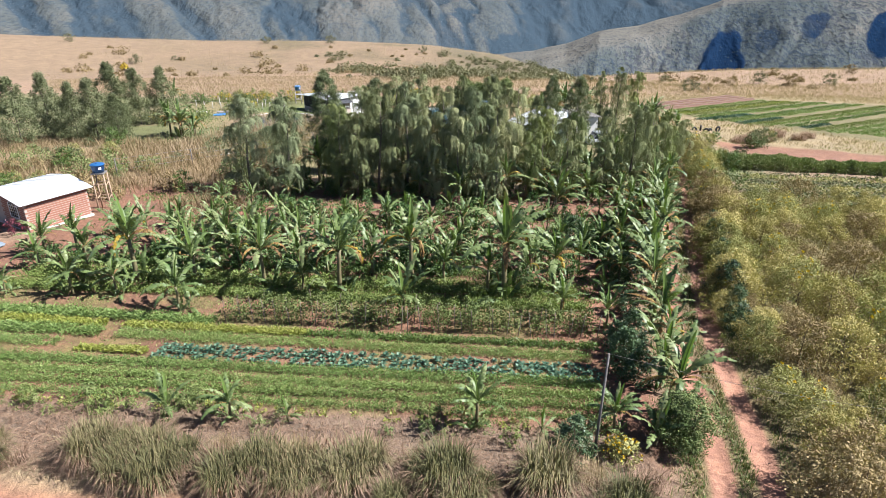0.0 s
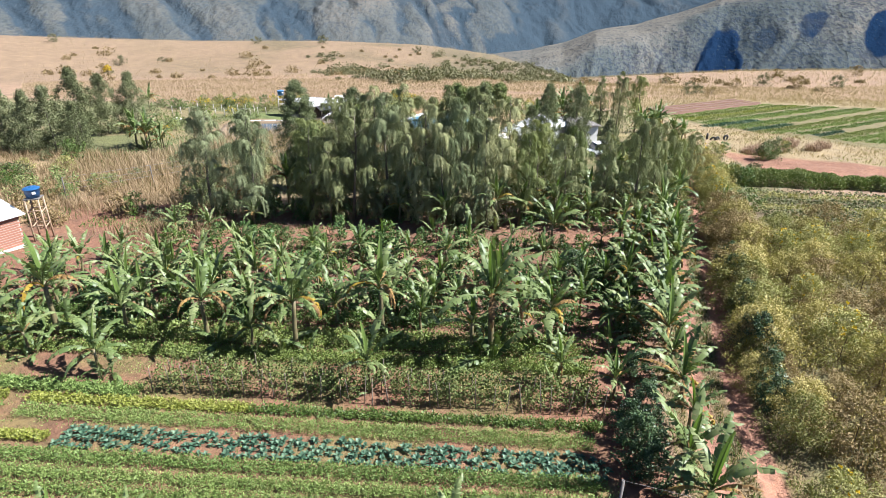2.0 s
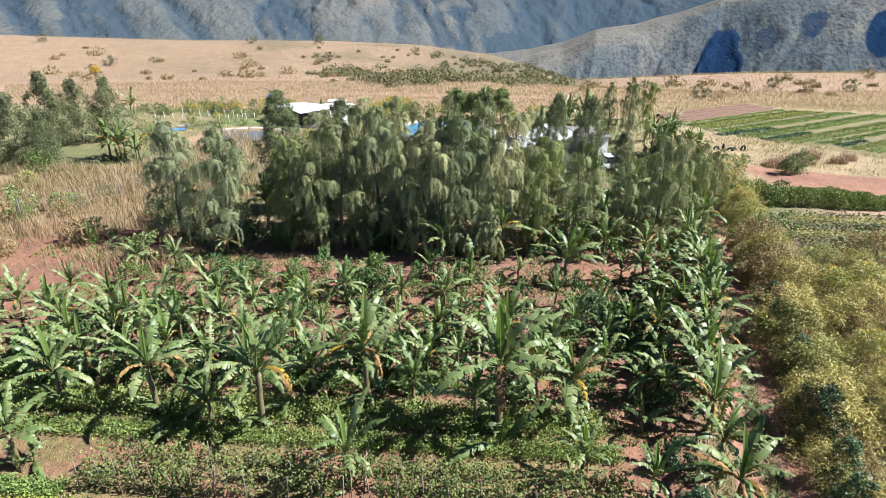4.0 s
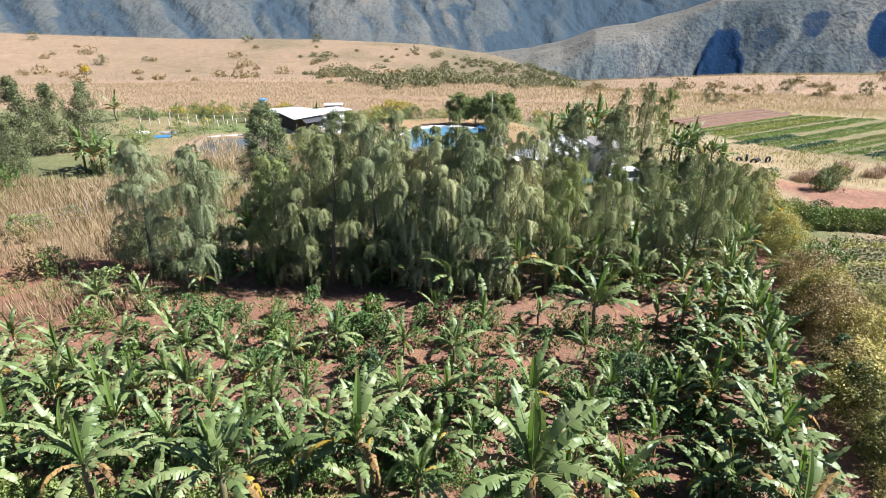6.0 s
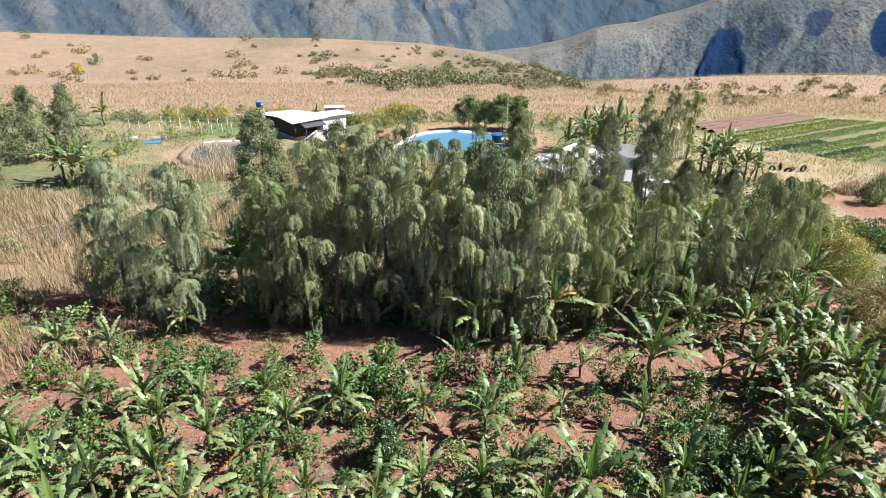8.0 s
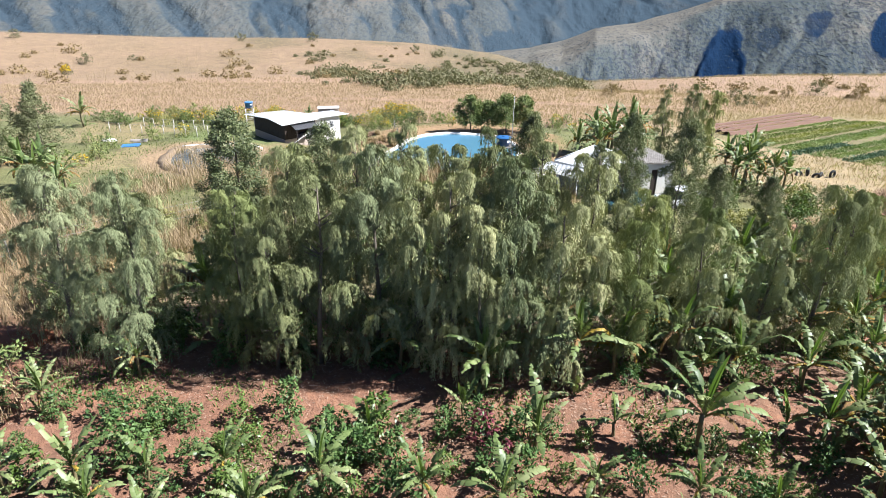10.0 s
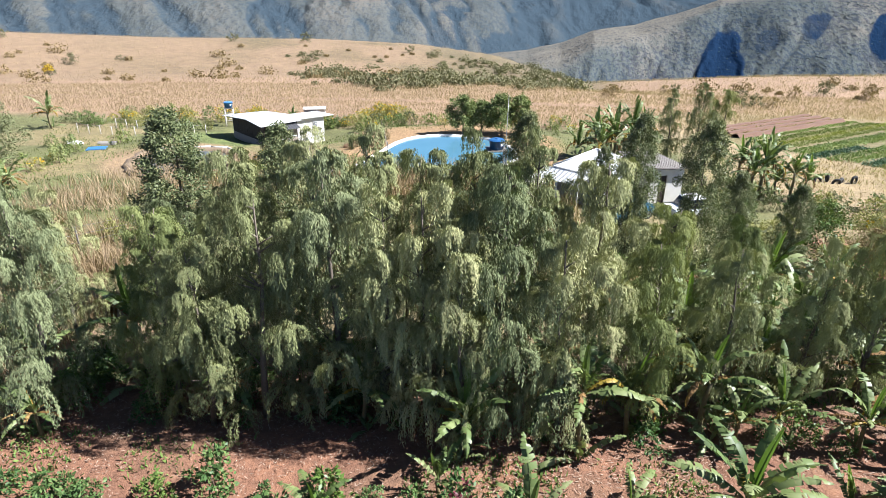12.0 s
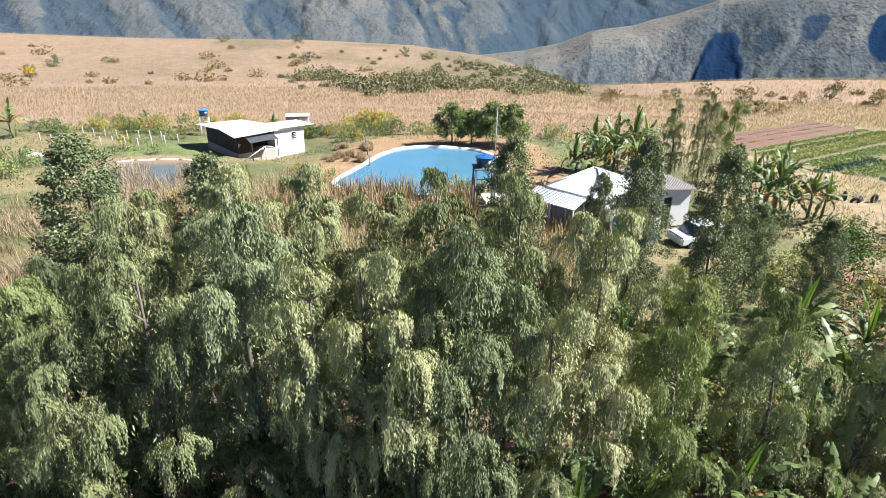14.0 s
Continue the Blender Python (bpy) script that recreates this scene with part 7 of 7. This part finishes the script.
# heap of orange earth, red-leaved shrub, lone bushes
bm = bmesh.new()
bmesh.ops.create_icosphere(bm, subdivisions=4, radius=1)
for v in bm.verts:
    n_ = noise.fractal(v.co * 2.2, 1.0, 2.0, 4)
    v.co = Vector((v.co.x * 1.9, v.co.y * 1.0, max(v.co.z, -0.2) * 0.55)) * (1 + 0.22 * n_)
for f in bm.faces:
    f.smooth = True
tagged(part("earth_mound", bm, M_HEAP, None, at=wall_frame(-23.2, 47.4, 10, gz(-23.2, 47.4))), "low mound of bright orange earth", "earth mound")
rs = [leafy_tree(801, 1.6, 0.7, M_RED, 260, "red_shrub", "sparse shrub with crimson leaves", "crimson shrubs", "round", 0.15, 0.15, 22, 0.02)]
spray(rs, [(-2.6, 42.6), (-1.9, 41.4), (-31.6, 35.6)], np.random.default_rng(5), 0.8, 1.1)
lone = [leafy_tree(803, 2.2, 0.95, M_DARKBUSH, 3600, "round_bush", "dense blue-green bush beside the track", "dense bushes", "round", 0.1, 0.02, 60, 0.03), leafy_tree(804, 2.0, 0.9, M_DARKBUSH, 3200, "round_bush", "dense dark green bush beside the track", "dense bushes", "round", 0.11, 0.02, 60, 0.03)]
rng = np.random.default_rng(805)
spray(lone, [(float(track_x(yy)) + 2.0, yy) for yy in (27.0, 28.2, 30.5, 31.6, 35.0, 38.0, 41.0)] + [(6.0, 23.4), (5.9, 24.6), (6.6, 25.6), (6.2, 22.4), (-5.3, 37.6), (3.2, 17.6), (7.0, 28.5), (7.6, 32.4), (5.2, 38.2)], rng, 0.75, 1.05)
big = [leafy_tree(806, 2.3, 1.05, M_HEDGE, 9500, "round_bush", "large dense green bush beside the dirt track", "dense bushes", "round", 0.085, 0.02, 90, 0.04)]
spray(big, [(7.35, 18.6), (7.1, 19.2)], rng, 0.95, 1.0)
YEL = [leafy_tree(807, 0.8, 0.5, M_SCRUBG, 500, "flowering_weed", "low weed with bright yellow flowers", "flowering weeds", "round", 0.08, 0.02, 20, 0.012)]
add_flowers(YEL[0], 8, 22, 0.45, 0.85, 0.06, M_YELLOW)
spray(YEL, [(-36 + 10 * yard.random(), 107 + 4 * yard.random()) for _ in range(22)] + [(-20 + 8 * yard.random(), 112 + 4 * yard.random()) for _ in range(12)], yard, 1.6, 2.6, keep=True)
spray(YEL, [(4.6, 17.7), (5.0, 17.9), (4.9, 17.4)] + [(-30 + 14 * rng.random(), 108 + 3 * rng.random()) for _ in range(16)] + [(-48 + 10 * rng.random(), 104 + 3 * rng.random()) for _ in range(8)], rng, 0.9, 1.9)
# hedge trees behind the pool
HT = [leafy_tree(821, 4.4, 2.0, M_HEDGE, 6500, "hedge_tree", "flat-topped dense green tree behind the pool", "trees behind the pool", "round", 0.22, 0.3, 80, 0.1)]
spray(HT, [(-5.0, 98.9), (-3.0, 99.4), (-0.8, 98.8), (1.2, 99.2)], rng, 0.86, 0.96)
DB = [leafy_tree(861 + k, 1.6, 1.1, m, 700, "dry_bush", lab, "dry bushes beside the hut", "round", 0.16, 0.02, 30, 0.03) for k, (m, lab) in enumerate(((M_SCRUBB, "half-dry brown bush beside the hut"), (M_HEDGE, "dark green bush beside the hut")))]
spray(DB, [(-45 + 25 * rng.random(), 42.5 + 12 * rng.random()) for _ in range(26)], rng, 0.6, 1.4)
# undergrowth and bushes round the yard
YB = [leafy_tree(831 + k, 1.8, 1.3, m, 800, "yard_bush", lab, "yard bushes", "round", 0.17, 0.02, 36, 0.03) for k, (m, lab) in enumerate(((M_COPSE, "grey-green bush in the farmyard"), (M_SCRUBG, "green bush in the farmyard"), (M_CITRUS, "light green bush in the farmyard")))]
spots = [(-10 + 30 * rng.random(), 52 + 9 * rng.random()) for _ in range(26)] + [(-46 + 26 * rng.random(), 44 + 20 * rng.random()) for _ in range(24)] + [(-22 + 15 * rng.random(), 106 + 5 * rng.random()) for _ in range(14)]
spots += [(-56 + 24 * rng.random(), 101 + 8 * rng.random()) for _ in range(14)] + [(12 + 8 * rng.random(), 70 + 7 * rng.random()) for _ in range(8)] + [(-3 + 6 * rng.random(), 80 + 4 * rng.random()) for _ in range(4)]
spots += [(12 + 9 * rng.random(), 64 + 10 * rng.random()) for _ in range(16)] + [(20 + 6 * rng.random(), 60 + 14 * rng.random()) for _ in range(14)] + [(21 + 12 * rng.random(), 71 + 5 * rng.random()) for _ in range(10)] + [(5 + 11 * rng.random(), 48.5 + 9 * rng.random()) for _ in range(26)] + [(13 + 9 * rng.random(), 54 + 12 * rng.random()) for _ in range(18)] + [(-4 + 5 * rng.random(), 81 + 5 * rng.random()) for _ in range(7)]
spray(YB, spots, rng, 0.55, 1.1)
YW = [leafy_tree(845 + k, 1.1, 0.75, m, 420, "yard_weed", lab, "weeds of the farmyard", "round", 0.13, 0.02, 20, 0.02) for k, (m, lab) in enumerate(((M_HEDGE, "low green weed clump in the farmyard"), (M_FIELDG, "low light green weed clump in the farmyard"), (M_SCRUBG, "low yellow-flowering weed clump in the farmyard")))]
add_flowers(YW[2], 12, 14, 0.6, 1.1, 0.12, M_YELLOW)
spots = [(-50 + 58 * rng.random(), 103 + 8 * rng.random()) for _ in range(70)] + [(-46 + 22 * rng.random(), 76 + 26 * rng.random()) for _ in range(40)] + [(-24 + 10 * rng.random(), 76 + 12 * rng.random()) for _ in range(14)]
spray(YW, [(x, y) for x, y in spots if math.hypot((x + 30.5) / 6.5, (y - 85) / 6) > 1 and not (-31 < x < -17 and 91 < y < 102)], rng, 0.6, 1.6, keep=True)
spray(YW[:2], [(-22 + 27 * rng.random(), 18.1 + 1.3 * rng.random()) for _ in range(44)], rng, 0.35, 0.75)
discard(YW[2])
YT = [leafy_tree(851, 4.5, 1.9, M_SAVANNA, 900, "flowering_tree", "small tree with a crown of yellow blossom", "", "round", 0.3, 0.3, 30, 0.12)]
add_flowers(YT[0], 9, 90, 1.6, 4.6, 0.4, M_YELLOW)
spray(YT, [(-108.5, 178.5)], rng, 0.75, 0.75)
# shrubs and small trees dotted over the grassland
FB = [leafy_tree(841 + k, 3.0, 2.2, m, 640, "savanna_shrub", lab, "savanna shrubs", "round", 0.34, 0.12, 22, 0.06) for k, (m, lab) in enumerate(((M_SAVANNA, "grey-green savanna shrub on the grassland"), (M_SAVANNA, "dark olive savanna shrub on the grassland"), (M_SCRUBB, "half-bare brown savanna shrub on the grassland")))]
spots = [(38, 134), (40.5, 136), (43, 135), (66, 150), (61, 156), (75, 152), (88, 170), (-112, 216), (-115, 187), (19, 143), (30, 150), (34, 158)]
spots += [(-72, 274), (-98, 268), (-162, 234), (23.3, 163), (42, 166.5), (41.6, 145), (53, 150), (-31, 262), (-120, 205), (-58, 230)]
spray(FB, spots, rng, 0.5, 1.1)


def thicket(name, label, pts, material, seed):
    """Many small round shrubs grown into a loose thicket, too far off to be told apart."""
    rng = np.random.default_rng(seed)
    p = np.array(pts)
    C, D, F, L = [], [], [], []
    for x, y in p:
        r, n = 0.6 + 1.9 * rng.random() ** 2.2, 190
        o = unit(rng.normal(size=(n, 3))) * np.array([r, r, 0.8 * r])
        o *= 0.75 + 0.35 * rng.random((n, 1))
        o[:, :2] += 0.35 * r * np.sin(7 * o[:, [1, 0]] / r + x)
        o[:, 2] = np.abs(o[:, 2] + 0.25 * r)
        C.append(o + np.array([x, y, gz(x, y)]))
        F.append(unit(o))
        L.append(np.full(n, 0.24 + 0.14 * r))
    C, F, L = np.concatenate(C), np.concatenate(F), np.concatenate(L)
    D = rng.normal(size=C.shape)
    L = L * (0.5 + 0.8 * rng.random(len(L)))
    tagged(new(name, leaves(name, C, D, L, L * 0.7, material, rng, F + rng.normal(size=F.shape) * 0.5)), label, "scrub", kind="stuff")


def polar(az0, az1, r0, r1, n, bias=1.0):
    return [(r_ * math.sin(a_), r_ * math.cos(a_)) for r_, a_ in [(r0 + (r1 - r0) * rng.random(), radians(az0 + (az1 - az0) * rng.random() ** bias)) for _ in range(n)]]


dense = polar(-5, 6.5, 175, 262, 190) + [(-21 + 8 * rng.normal(), 153 + 4 * rng.normal()) for _ in range(30)] + [(-5 + 8 * rng.normal(), 170 + 8 * rng.normal()) for _ in range(38)]
dense += [(c[0] + 5 * rng.normal(), c[1] + 7 * rng.normal()) for c in polar(-16, -2, 165, 255, 16) for _ in range(6)]
thicket("savanna_thicket", "grey-green savanna thicket on the brown rise", dense, M_SAVANNA, 871)
thicket("savanna_scrub", "scattered brown and olive scrub on the grassland", polar(-36, -4, 175, 275, 48) + polar(6, 34, 160, 188, 14), M_SCRUBB, 872)
